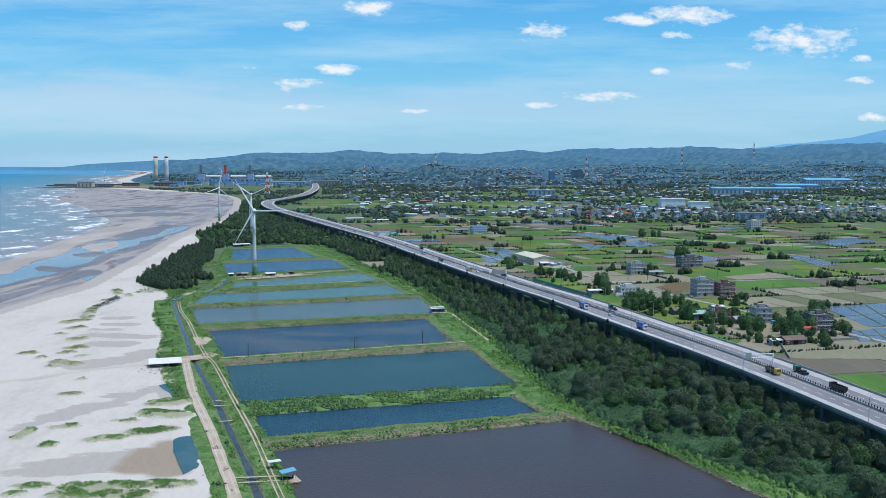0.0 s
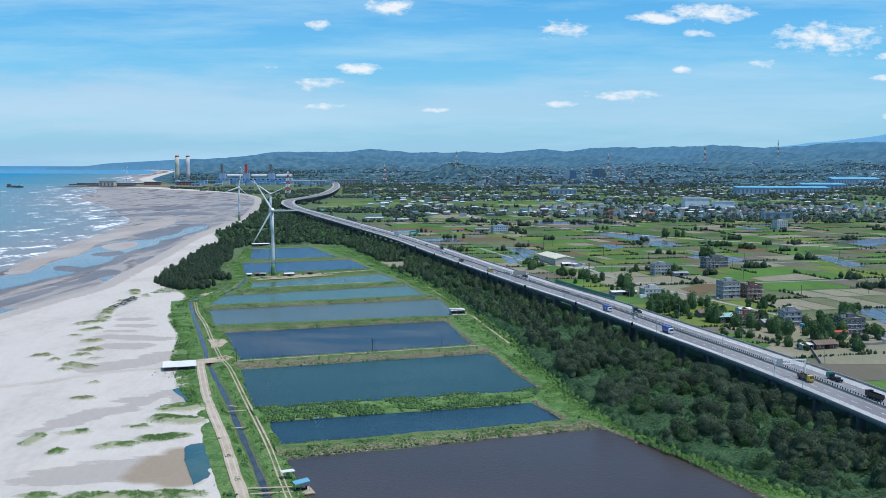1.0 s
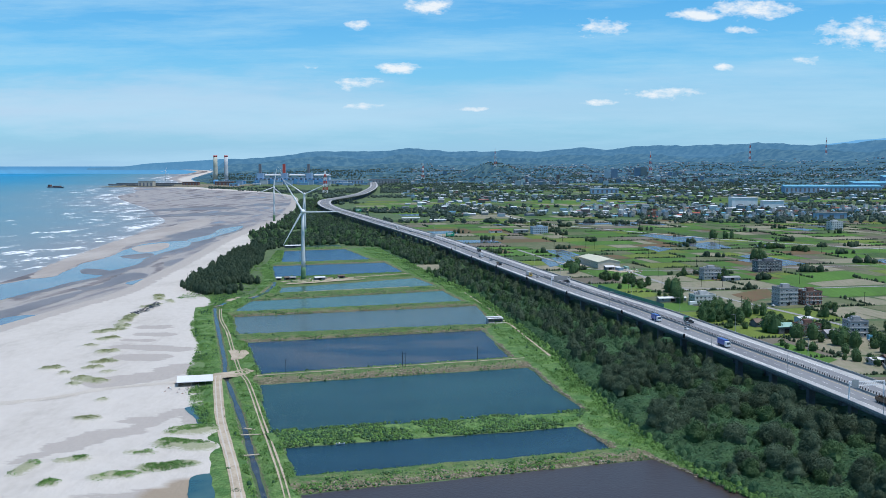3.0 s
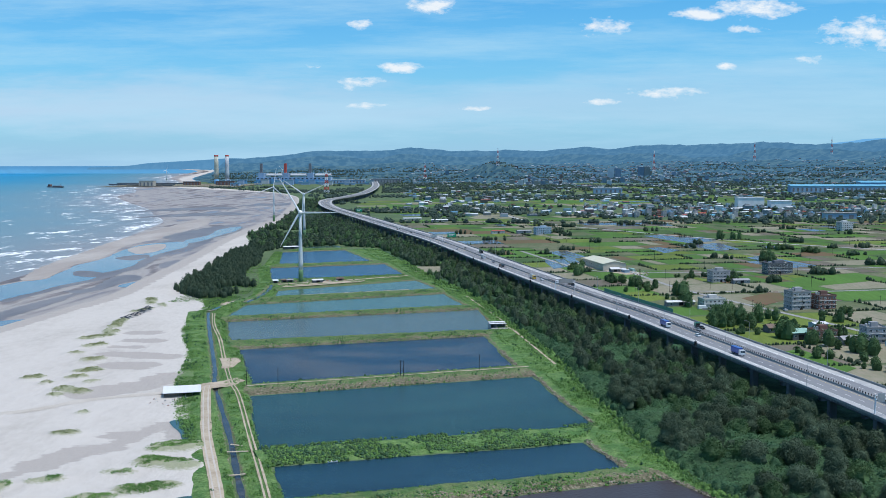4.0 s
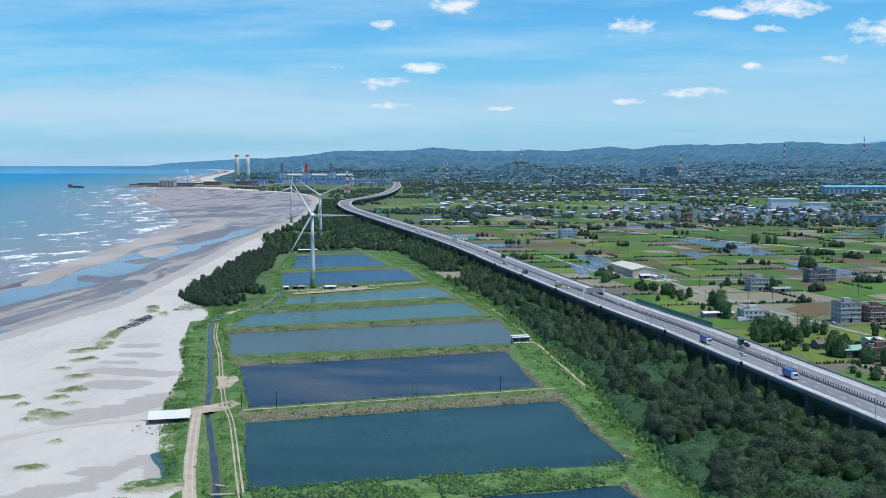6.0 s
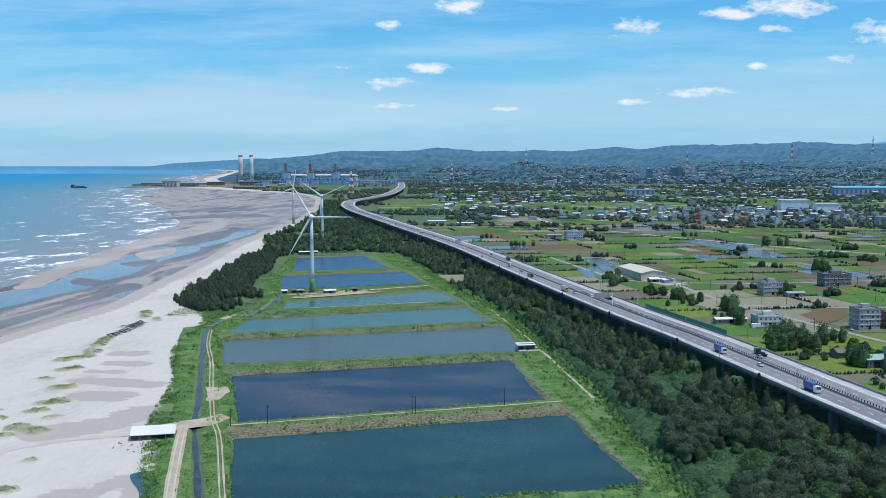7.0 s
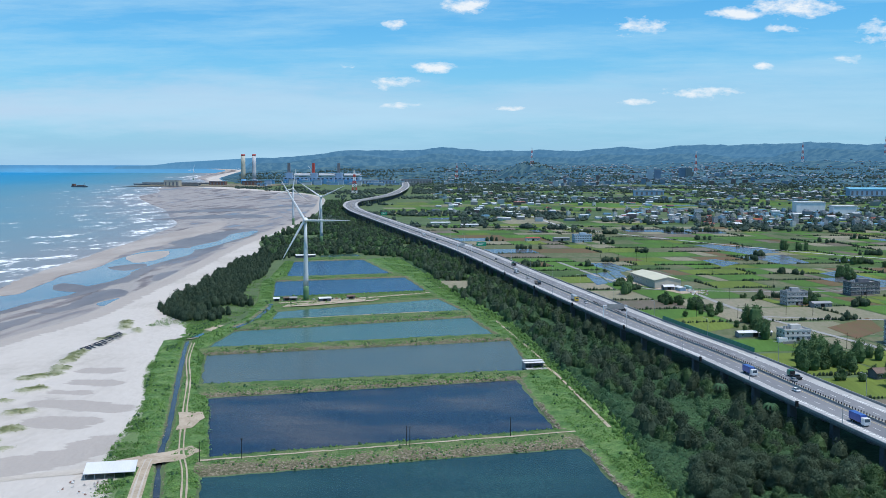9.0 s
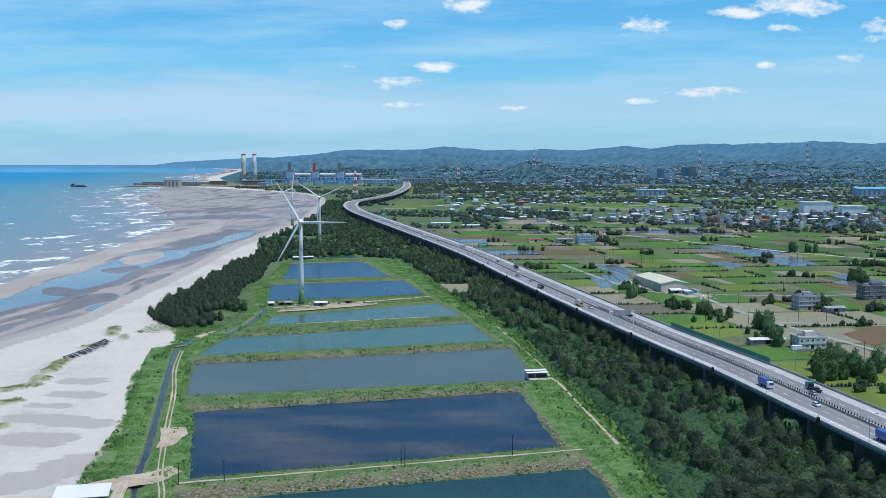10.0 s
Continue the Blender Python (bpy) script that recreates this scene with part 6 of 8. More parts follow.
gable_house(-120, 1886, T0, 30, 12, 4, 5, WALLS["grey"], ROOFS["white"], "long low shed with pale roof", "shed", "shed", "farm sheds", 5)
gable_house(-10, 1594, T0, 20, 8, 4, 5, WALLS["white"], ROOFS["red"], "low house with bright red roof", "house", "house", "farm houses", 3)
gable_house(30, 1600, T0, 22, 9, 4, 5, WALLS["grey"], ROOFS["grey"], "low grey farm shed", "shed", "shed", "farm sheds", 3)


# far town copies of the wall and roof colours, haze painted in as blue-grey
HAZED_WALLS = {n: material("far_%s_wall" % n, c, tuple(v * 0.8 for v in c), None, 0.01, 0.1, grain=0.2) for n, c in (("white", (0.62, 0.65, 0.67)), ("grey", (0.26, 0.29, 0.32)), ("cream", (0.36, 0.36, 0.33)), ("brick", (0.22, 0.16, 0.15)), ("blue", (0.24, 0.32, 0.40)))}
HAZED_ROOFS = {n: material("far_%s_roof" % n, c, tuple(v * 0.8 for v in c), None, 0.01, 0.1, grain=0.2) for n, c in (("white", (0.70, 0.72, 0.73)), ("grey", (0.22, 0.24, 0.26)), ("blue", (0.14, 0.30, 0.42)), ("red", (0.30, 0.13, 0.11)))}


def build_town():
    rng = np.random.default_rng(8)
    kinds = []
    for i, (w, d, st, wall, roof) in enumerate(((9, 12, 3, "white", "slab"), (8, 14, 3, "cream", "white"), (10, 12, 4, "grey", "slab"), (12, 12, 2, "brick", "grey"), (9, 13, 3, "blue", "blue"), (14, 11, 2, "dark", "white"))):
        kinds.append(flat_house(0, 0, 0, w, d, st, wall, ("white-tiled", "cream", "grey", "red-brown", "pale blue", "dark")[i] + " concrete town house of %d storeys with a flat roof" % st, "town houses", roof, windows=False, m=WM(250 + 22 * i, 2110, 0.1, T0)))
    for i, (w, d, e, r, wall, roof) in enumerate(((18, 10, 4, 5.5, "grey", "white"), (14, 9, 4, 5.5, "cream", "red"), (24, 12, 5, 6.5, "grey", "grey"), (16, 10, 4, 5.2, "white", "blue"))):
        kinds.append(gable_house(0, 0, 0, w, d, e, r, WALLS[wall], ROOFS[roof], ("long shed with white", "low house with red", "workshop with grey", "small factory with blue")[i] + " sheet roof in the town", "house", "house", "town houses", m=WM(380 + 30 * i, 2140, 0.1, T0)))
    done = 0
    for x, y in scatter(lambda y: 120 + 0.12 * (y - 1900), lambda y: 920 + 0.3 * (y - 1900), 1960, 2620, 27, rng):
        if y < 2070 - 0.42 * max(0, min(x, 400) - 120) + (0 if x < 400 else 0.9 * (x - 400)) * 0.3 or fbm(x, y, 140) < -0.30 or done > 280 or rng.random() > 0.52:
            continue
        copy_thing(kinds[int(rng.integers(len(kinds)))], WM(x, y, 0.1, T0 + rng.choice([0, 90, 180]) + rng.normal(0, 3)))
        done += 1
    for x, y in ((-140, 2500), (-60, 2650), (20, 2600), (-180, 2300), (60, 2300), (110, 2450), (-100, 2900), (-20, 2980), (60, 2850), (140, 2800)):
        copy_thing(kinds[int(rng.integers(len(kinds)))], WM(x, y, 0.1, T0))
    # far town: houses past counting
    cols = {"white": Geo(), "grey": Geo(), "cream": Geo(), "brick": Geo(), "blue": Geo()}
    roofs = {"white": Geo(), "grey": Geo(), "blue": Geo(), "red": Geo()}

    def far_box(x, y, w, d, h, tall=False):
        s, a, gz = far_scale(x, y), rng.normal(radians(T0), 0.08), hill_z(x, y)
        c, sn = math.cos(a), math.sin(a)
        wall = str(rng.choice(["white", "white", "grey", "cream", "brick", "blue"]))
        roof = str(rng.choice(["white", "white", "grey", "blue", "red"], p=[0.3, 0.25, 0.3, 0.1, 0.05]))

        def corners(w_, d_, z):
            return [W(x + c * px - sn * py, y + sn * px + c * py, z + gz) for px, py in ((-w_, -d_), (w_, -d_), (w_, d_), (-w_, d_))]

        cols[wall].add(corners(w / 2, d / 2, -0.3) + corners(w / 2, d / 2, h), [(0, 1, 5, 4), (1, 2, 6, 5), (2, 3, 7, 6), (3, 0, 4, 7)])
        roofs[roof].add(corners(w / 2 + 0.4, d / 2 + 0.4, h) + corners(w / 2 + 0.2, d * 0.1, h + (1.5 if not tall else 0.4)), [(0, 1, 5, 4), (1, 2, 6, 5), (2, 3, 7, 6), (3, 0, 4, 7), (4, 5, 6, 7)])

    for i in range(13000):
        y = 2050 + 7200 * rng.random() ** 0.85
        u = rng.uniform(-0.10, 0.62)
        x = u * y
        mask = max(0.0, min(1.0, 2.6 * (fbm(x, y, 420) + 0.12)))
        dens = 0.05 + mask * ((0.6 if y < 2750 and u > 0.10 else 0.28) + (0.5 if 0.02 < u < 0.22 and y > 4300 else 0))
        if rng.random() > dens:
            continue
        k = rng.uniform(0.7, 1.5)
        st = rng.choice([3.5, 6, 9, 12], p=[0.45, 0.35, 0.15, 0.05])
        far_box(x, y, 12 * k, 10 * k, st)
    for i in range(46):
        u, y = rng.normal(0.09, 0.07), rng.uniform(4800, 6800)
        far_box(u * y, y, rng.uniform(14, 28), 16, rng.uniform(14, 28), True)
    for u, y, h in ((0.105, 6300, 62), (0.112, 6300, 60), (0.135, 6500, 58), (0.141, 6500, 58)):
        far_box(u * y, y, 34, 24, h, True)
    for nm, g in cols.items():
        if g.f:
            tagged(new("far_town_walls", g.mesh("far_town_walls", HAZED_WALLS[nm])), "small houses of the far town in colours blued for haze, past counting", "buildings", kind="stuff")
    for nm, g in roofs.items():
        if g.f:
            tagged(new("far_town_roofs", g.mesh("far_town_roofs", HAZED_ROOFS[nm])), "sheet and slab roofs of the far town", "buildings", kind="stuff")
    # far fields, past counting
    plots = {k: Geo() for k in ("bright", "yellow", "deep", "tan", "moss", "flood")}
    v = 950.0
    while v < 4600:
        dv, u = rng.uniform(45, 80), -400.0
        while u < 2600:
            du = rng.uniform(60, 150)
            (x, y), key = field_xy(u, v), str(rng.choice(list(plots), p=[0.30, 0.2, 0.2, 0.12, 0.13, 0.05]))
            if x > road_x(min(y, 6100)) + 60 and y > 1960 and fbm(x, y, 380) > -0.15 and math.hypot(x, y) < 5200:
                plots[key].add([W(*field_xy(a, b), 0.12) for a, b in ((u + 2, v + 2), (u + du - 2, v + 2), (u + du - 2, v + dv - 2), (u + 2, v + dv - 2))], [(0, 1, 2, 3)])
            u += du
        v += dv
    for nm, g in plots.items():
        tagged(new("far_fields", g.mesh("far_fields", FIELD_KINDS[nm][0])), FIELD_KINDS[nm][1] + ", many far parcels", "fields", kind="stuff")
    # trees of the plain
    spots = []
    for i in range(46000):
        y = 1850 + 6400 * rng.random() ** 1.15
        u = rng.uniform(-0.30, 0.75)
        x = u * y
        if x < road_x(min(y, 6100)) + 30 and x > road_x(min(y, 6100)) - 45:
            continue
        if x < damp_line(y) + 60 or (x < road_x(min(y, 6100)) and 4500 < y < 5350 and x < -850):
            continue
        if x > 60 and y < 2650 and rng.random() < 0.62:
            continue
        if abs(fbm(x * 0.35, y, 380)) > 0.085 + 0.000016 * (y - 1900) and fbm(x, y, 620) + 0.35 * fbm(x, y, 120) < 0.20:
            continue
        spots.append((x, y, rng.uniform(0.6, 1.25)))
    many_trees("far_trees", spots, 12, 3.4, MATS["leaf_hazed"], "woods and tree belts of the far plain, coloured paler and bluer for haze", 43, 5.0, 8.5, 1.0, far=True, lumps=4, body=True)
    spots = []
    for x, y, n, r in ((150, 742, 16, 11), (162, 742, 8, 7), (138, 850, 8, 9), (225, 760, 7, 9), (240, 790, 5, 7), (180, 700, 5, 6), (205, 655, 9, 10), (232, 655, 8, 8), (262, 640, 8, 8), (186, 736, 8, 9), (250, 690, 5, 8),
                       (118, 940, 16, 15), (100, 975, 12, 12), (292, 1175, 9, 9), (205, 990, 6, 8), (70, 1085, 5, 9), (340, 1330, 9, 10), (372, 1290, 9, 10), (170, 1010, 5, 9), (222, 620, 6, 7)):
        spots += [(x + rng.normal(0, r * 0.5), y + rng.normal(0, r * 0.8), rng.uniform(0.6, 1.3)) for _ in range(n)]
    village = ((171, 754), (153, 700), (197, 706), (196, 675), (178, 625), (242, 750), (245, 735), (219, 643), (228, 652), (196, 617), (192, 600), (198, 589), (240, 661), (237, 613), (232, 590), (262, 657), (265, 653), (289, 748), (294, 748), (237, 630), (226, 593), (168, 633), (214, 701))
    spots += [(x + rng.normal(0, 3), y + rng.normal(0, 4), rng.uniform(0.5, 1.1)) for x, y in village for _ in range(3)]
    tall = [(x + rng.normal(0, 4), y + rng.normal(0, 6), rng.uniform(0.8, 1.2)) for x, y, n in ((139, 728, 5), (150, 752, 6), (160, 778, 6), (163, 739, 4), (184, 760, 3), (143, 886, 5), (142, 834, 4), (72, 1033, 5), (309, 1496, 4),
                                                                                                (330, 1497, 4), (296, 1187, 4), (206, 648, 5), (236, 640, 5), (254, 668, 4), (190, 668, 3), (172, 690, 3), (270, 705, 5)) for _ in range(n)]
    many_trees("garden_trees", tall, 620, 0.6, MATS["leaf"], "tall dark trees beside the viaduct and the houses", 46, 8.5, 12.5, 0.42, far=True, lumps=12, body=True)
    many_trees("garden_trees", spots, 300, 0.7, MATS["leaf"], "dark garden trees round the farm houses", 44, 4.5, 7.5, 0.55, far=True, lumps=10, body=True)


build_town()


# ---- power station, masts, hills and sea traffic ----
# plant colours: cladding, stack and yellow are softened, haze put into the base colour
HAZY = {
    "wall": material("hazed_plant_cladding", (0.32, 0.44, 0.58), (0.26, 0.38, 0.53), None, 0.02, 0.2, grain=0.2),
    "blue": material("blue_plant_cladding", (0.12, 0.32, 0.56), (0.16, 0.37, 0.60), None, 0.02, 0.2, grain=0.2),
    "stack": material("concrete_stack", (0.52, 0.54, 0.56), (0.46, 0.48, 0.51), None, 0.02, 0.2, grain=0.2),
    "yellow": material("hazed_yellow_paint", (0.48, 0.49, 0.44), (0.42, 0.42, 0.33), None, 0.05, 0.3, grain=0.2),
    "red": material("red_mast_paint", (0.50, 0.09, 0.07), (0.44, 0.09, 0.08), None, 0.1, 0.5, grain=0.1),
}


def chimney(x, y, h, r, patterned):
    t = empty("chimney", "tall %s concrete power station chimney with red top" % ("yellow-patterned" if patterned else "pale grey"), "chimney", "power station chimneys", WM(x, y))
    g = Geo()
    g.tube([(0, 0, z) for z in (26, 60, 100, h - 8)], [r, r * 0.94, r * 0.9, r * 0.86], 20)
    part("shaft", g, HAZY["yellow" if patterned else "stack"], t, "", True)
    g = Geo()
    g.tube([(0, 0, -1), (0, 0, 26)], [r * 1.06, r * 1.01], 20)
    part("foot", g, HAZY["blue"] if patterned else HAZY["wall"], t, "blue painted foot" if patterned else "pale foot", True)
    g = Geo()
    g.tube([(0, 0, h - 8), (0, 0, h)], [r * 0.87, r * 0.87], 20)
    part("cap", g, HAZY["red"], t, "dull red top band", True)


chimney(-1492, 5095, 152, 12, True)
chimney(-1436, 5095, 152, 11, False)


def power_unit(x, y, red):
    t = empty("power_unit", "blue and pale grey power station block with square stack", "power plant", "power station blocks", WM(x, y, 0, 0))
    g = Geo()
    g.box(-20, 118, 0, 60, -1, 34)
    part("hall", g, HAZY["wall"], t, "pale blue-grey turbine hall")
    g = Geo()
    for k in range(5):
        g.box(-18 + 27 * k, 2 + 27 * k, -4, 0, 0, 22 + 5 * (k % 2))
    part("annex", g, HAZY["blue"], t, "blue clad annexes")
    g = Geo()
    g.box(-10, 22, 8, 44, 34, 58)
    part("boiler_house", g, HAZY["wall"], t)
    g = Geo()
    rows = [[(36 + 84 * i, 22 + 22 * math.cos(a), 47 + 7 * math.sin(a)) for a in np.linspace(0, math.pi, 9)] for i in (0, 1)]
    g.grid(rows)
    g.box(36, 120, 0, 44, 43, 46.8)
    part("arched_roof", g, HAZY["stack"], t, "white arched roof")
    g = Geo()
    g.box(-3, 10, 20, 33, 58, 108)
    part("stack", g, HAZY["red"] if red else MATS["girder"], t, "square dark stack" if not red else "square red stack")
    for k in range(6):
        g = Geo()
        g.box(-14 + 22 * k, -3 + 22 * k, -0.6, 0.2, 23.5, 30)
        part("window_band", g, GLASS, t)


for x, red in ((-1311, False), (-1180, True), (-1046, False)):
    power_unit(x, 5270, red)


def plant_shed(x, y, w, d, h, wall, roof, label, rise=0.0, bays=True):
    t = empty("industrial_building", label, "industrial building", "", WM(x, y, 0, 2))
    g = Geo()
    g.box(-w / 2, w / 2, -d / 2, d / 2, -1, h)
    part("wall", g, wall, t)
    g = Geo()
    g.add([(-w / 2 - 1, -d / 2 - 1, h), (w / 2 + 1, -d / 2 - 1, h), (w / 2 + 1, d / 2 + 1, h + rise), (-w / 2 - 1, d / 2 + 1, h + rise), (-w / 2 - 1, -d / 2 - 1, h + 1.5), (w / 2 + 1, -d / 2 - 1, h + 1.5), (w / 2 + 1, d / 2 + 1, h + rise + 1.5), (-w / 2 - 1, d / 2 + 1, h + rise + 1.5)],
          [(0, 3, 2, 1), (4, 5, 6, 7), (0, 1, 5, 4), (1, 2, 6, 5), (2, 3, 7, 6), (3, 0, 4, 7)])
    part("roof", g, roof, t)
    if rise:
        g = Geo()
        g.add([(-w / 2, -d / 2, h), (-w / 2, d / 2, h), (-w / 2, d / 2, h + rise), (w / 2, -d / 2, h), (w / 2, d / 2, h), (w / 2, d / 2, h + rise)], [(0, 2, 1), (3, 4, 5), (1, 2, 5, 4)])
        part("gable", g, wall, t)
    if not bays:
        return
    n = max(2, int(w / 16))
    for k in range(n):
        g = Geo()
        g.box(-w / 2 + w * (k + 0.3) / n, -w / 2 + w * (k + 0.7) / n, -d / 2 - 0.5, -d / 2 + 0.2, h * 0.15, h * 0.75)
        part("bay", g, MATS["girder"], t, "dark bay panel proud of the wall")


plant_rng = random.Random(9)
for i in range(26):
    px_, py_ = -1420 + 30 * i + plant_rng.uniform(-12, 12), plant_rng.uniform(4960, 5230)
    plant_shed(px_, py_, plant_rng.uniform(16, 46), 18, plant_rng.uniform(8, 26), HAZY[plant_rng.choice(("wall", "blue", "wall", "stack"))], ROOFS[plant_rng.choice(("white", "grey", "blue"))], "small pale plant building of the power station", 0, False)
for px_, py_, w_ in ((-1840, 5150, 400), (-1800, 4860, 330), (-1700, 4700, 220)):
    plant_shed(px_, py_, w_, 12, 6, MATS["girder"], ROOFS["slab"], "long low dark breakwater pier before the power station", 0, False)
plant_shed(-1690, 4640, 70, 40, 26, WALLS["cream"], ROOFS["slab"], "beige harbour building on the breakwater")
plant_shed(-1560, 4900, 80, 30, 18, WALLS["brick"], ROOFS["grey"], "low red-brown plant building beside the chimneys")
plant_shed(-1390, 4900, 90, 30, 20, WALLS["brick"], ROOFS["grey"], "low red-brown pump hall of the power station")
plant_shed(-1290, 4720, 44, 30, 14, HAZY["wall"], ROOFS["blue"], "small building with turquoise roof before the power station")
plant_shed(-840, 5300, 190, 40, 20, HAZY["wall"], ROOFS["white"], "long pale switch house of the power station")
plant_shed(-640, 5350, 160, 40, 24, WALLS["grey"], ROOFS["grey"], "blue-grey industrial hall behind the expressway")
plant_shed(1235, 3790, 360, 44, 22, HAZY["wall"], ROOFS["blue"], "very long factory with blue roof and dark bays", 5)
plant_shed(1560, 4240, 190, 60, 26, HAZY["wall"], ROOFS["blue"], "second factory with blue roof", 6)
plant_shed(2290, 5700, 280, 70, 30, HAZY["wall"], ROOFS["blue"], "far long factory with blue roof on the rise", 10)
plant_shed(592, 2490, 62, 34, 24, MATS["white_paint"], ROOFS["white"], "white windowless factory block above the town roofs", 0, False)
plant_shed(650, 2440, 48, 30, 18, MATS["white_paint"], ROOFS["white"], "white factory wing beside the larger block", 0, False)
plant_shed(370, 3650, 100, 34, 18, HAZY["wall"], ROOFS["white"], "pale blue and white warehouse on the plain")
plant_shed(640, 1990, 60, 16, 12, HAZY["wall"], ROOFS["slab"], "long grey-blue school-like block at the town edge")


def lattice_mast(x, y, h, foot, label="red and white lattice mast on the plain"):
    t = empty("lattice_mast", label, "mast", "lattice masts", WM(x, y, max(0.0, hill_z(x, y) - 2)))
    n = 7
    for k in range(n):
        g = Geo()
        z0, z1 = h * k / n, h * (k + 1) / n
        a, b = foot * (1 - 0.85 * k / n), foot * (1 - 0.85 * (k + 1) / n)
        cs = [(-1, -1), (1, -1), (1, 1), (-1, 1)]
        for i in range(4):
            p, q = cs[i], cs[(i + 1) % 4]
            g.tube([(p[0] * a, p[1] * a, z0), (p[0] * b, p[1] * b, z1)], [0.9, 0.9], 4)
            g.tube([(p[0] * a, p[1] * a, z0), (q[0] * b, q[1] * b, z1)], [0.5, 0.5], 4)
            g.tube([(q[0] * a, q[1] * a, z0), (p[0] * b, p[1] * b, z1)], [0.5, 0.5], 4)
        part("section", g, HAZY["red"] if k % 2 else MATS["white_paint"], t, "red lattice section" if k % 2 else "white lattice section")


for x, y, h in ((-651, 3643, 82), (-491, 6100, 100), (-46, 6200, 112), (1020, 6900, 150), (2155, 8733, 170), (3350, 10400, 190)):
    lattice_mast(x, y, h, 9)

# far turbines on the coast beyond the power station
wind_turbine(-2180, 6300, 64, 35, 10, 20, "far white wind turbine on the shore beyond the power station")
wind_turbine(-1990, 6700, 64, 35, 10, 50, "far white wind turbine behind the chimneys")
wind_turbine(-1560, 6900, 64, 35, 10, 80, "far white wind turbine inland of the chimneys")

# breakwater and the grey field before the power station
flat_far = Geo()
rows = []
for t in np.linspace(0, 1, 14):
    x, y = -1880 + 640 * t, 4560 + 120 * math.sin(t * 3)
    rows.append([W(x, y - 60 - 60 * t, 2.0), W(x, y + 500, 2.0)])
flat_far.grid(rows)
thing("harbour_ground", flat_far, MATS["mud"], "bare harbour ground and breakwater of the power station", "ground", kind="structure")


def barge(x, y):
    t = empty("barge", "dark work barge with crane frame on the sea", "barge", "", WM(x, y, 0, 75))
    g = Geo()
    g.add([(-9, -36, -1), (9, -36, -1), (9, 36, -1), (-9, 36, -1), (-10, -40, 5), (10, -40, 5), (10, 40, 5), (-10, 40, 5)], [(0, 3, 2, 1), (4, 5, 6, 7), (0, 1, 5, 4), (1, 2, 6, 5), (2, 3, 7, 6), (3, 0, 4, 7)])
    part("hull", g, MATS["girder"], t, "dark steel hull")
    g = Geo()
    g.box(-7, 7, 24, 36, 5, 14)
    g.box(-6, 6, -30, 10, 5, 8)
    part("deckhouse", g, WALLS["brick"], t, "rusty deckhouse")
    g = Geo()
    g.tube([(0, -20, 5), (0, -34, 20)], [0.8, 0.5], 5)
    g.tube([(0, 18, 5), (0, 18, 18)], [0.7, 0.5], 5)
    part("crane", g, MATS["steel"], t)


barge(-2040, 4430)

def hills():
    """Wooded hills that rise behind the plain and close it, folded by valleys."""
    g, rows = Geo(), []
    r = 5300.0
    while r < 17500:
        row = []
        a = -21.0
        while a <= 52:
            x, y = math.sin(radians(a)) * r, math.cos(radians(a)) * r
            zz = hill_z(x, y)
            row.append(W(x, y, (zz if zz > 1.0 else zz - 45.0) - (0 if r < 15800 else (r - 15800) * 0.2)))
            a += 0.13
        rows.append(row)
        r *= 1.022
    g.grid(rows)
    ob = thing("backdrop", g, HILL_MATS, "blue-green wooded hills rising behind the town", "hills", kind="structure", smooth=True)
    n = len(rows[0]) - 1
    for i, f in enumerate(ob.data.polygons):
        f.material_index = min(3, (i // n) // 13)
    if sum(p.normal.z for p in ob.data.polygons) < 0:
        ob.data.flip_normals()


# airlight as emission, stronger in each farther band of hills
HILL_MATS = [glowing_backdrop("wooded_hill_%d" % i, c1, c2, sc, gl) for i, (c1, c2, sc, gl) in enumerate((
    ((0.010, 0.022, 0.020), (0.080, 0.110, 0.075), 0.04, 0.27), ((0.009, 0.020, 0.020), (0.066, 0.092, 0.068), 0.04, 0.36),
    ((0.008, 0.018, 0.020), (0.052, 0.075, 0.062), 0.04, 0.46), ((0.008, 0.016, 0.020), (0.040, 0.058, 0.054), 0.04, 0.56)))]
hills()


def hill_range(name, r0, r1, mat_, label, a0, a1, peak):
    """Far mountains: a pale ridge beyond the hills."""
    g, rows = Geo(), []
    for i in range(11):
        t = i / 10
        r = r0 + (r1 - r0) * t
        row, a = [], a0
        while a <= a1:
            x, y = math.sin(radians(a)) * r, math.cos(radians(a)) * r
            z = (EYE_H + peak(a) / 1740.0 * r1) * math.sin(t * math.pi / 2) * (1 + 0.10 * fbm(x, y, 2600, 5))
            row.append(W(x, y, max(-2.0, z * min(1.0, (a - a0) / 3.0))))
            a += 0.2
        rows.append(row)
    g.grid(rows)
    ob = thing(name, g, mat_, label, "mountains", kind="structure", smooth=True)
    if sum(p.normal.z for p in ob.data.polygons) < 0:
        ob.data.flip_normals()


# farthest ridges: haze painted in by the same added glow
mountain = glowing_backdrop("mountains_haze_glow", (0.03, 0.05, 0.06), (0.03, 0.05, 0.06), 0.002, 1.1)
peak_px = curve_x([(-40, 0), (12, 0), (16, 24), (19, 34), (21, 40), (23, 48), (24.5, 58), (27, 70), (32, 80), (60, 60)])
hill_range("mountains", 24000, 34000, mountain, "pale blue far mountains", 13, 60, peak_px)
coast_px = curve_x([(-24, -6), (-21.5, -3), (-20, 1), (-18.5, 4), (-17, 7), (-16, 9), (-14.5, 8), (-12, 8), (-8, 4)])
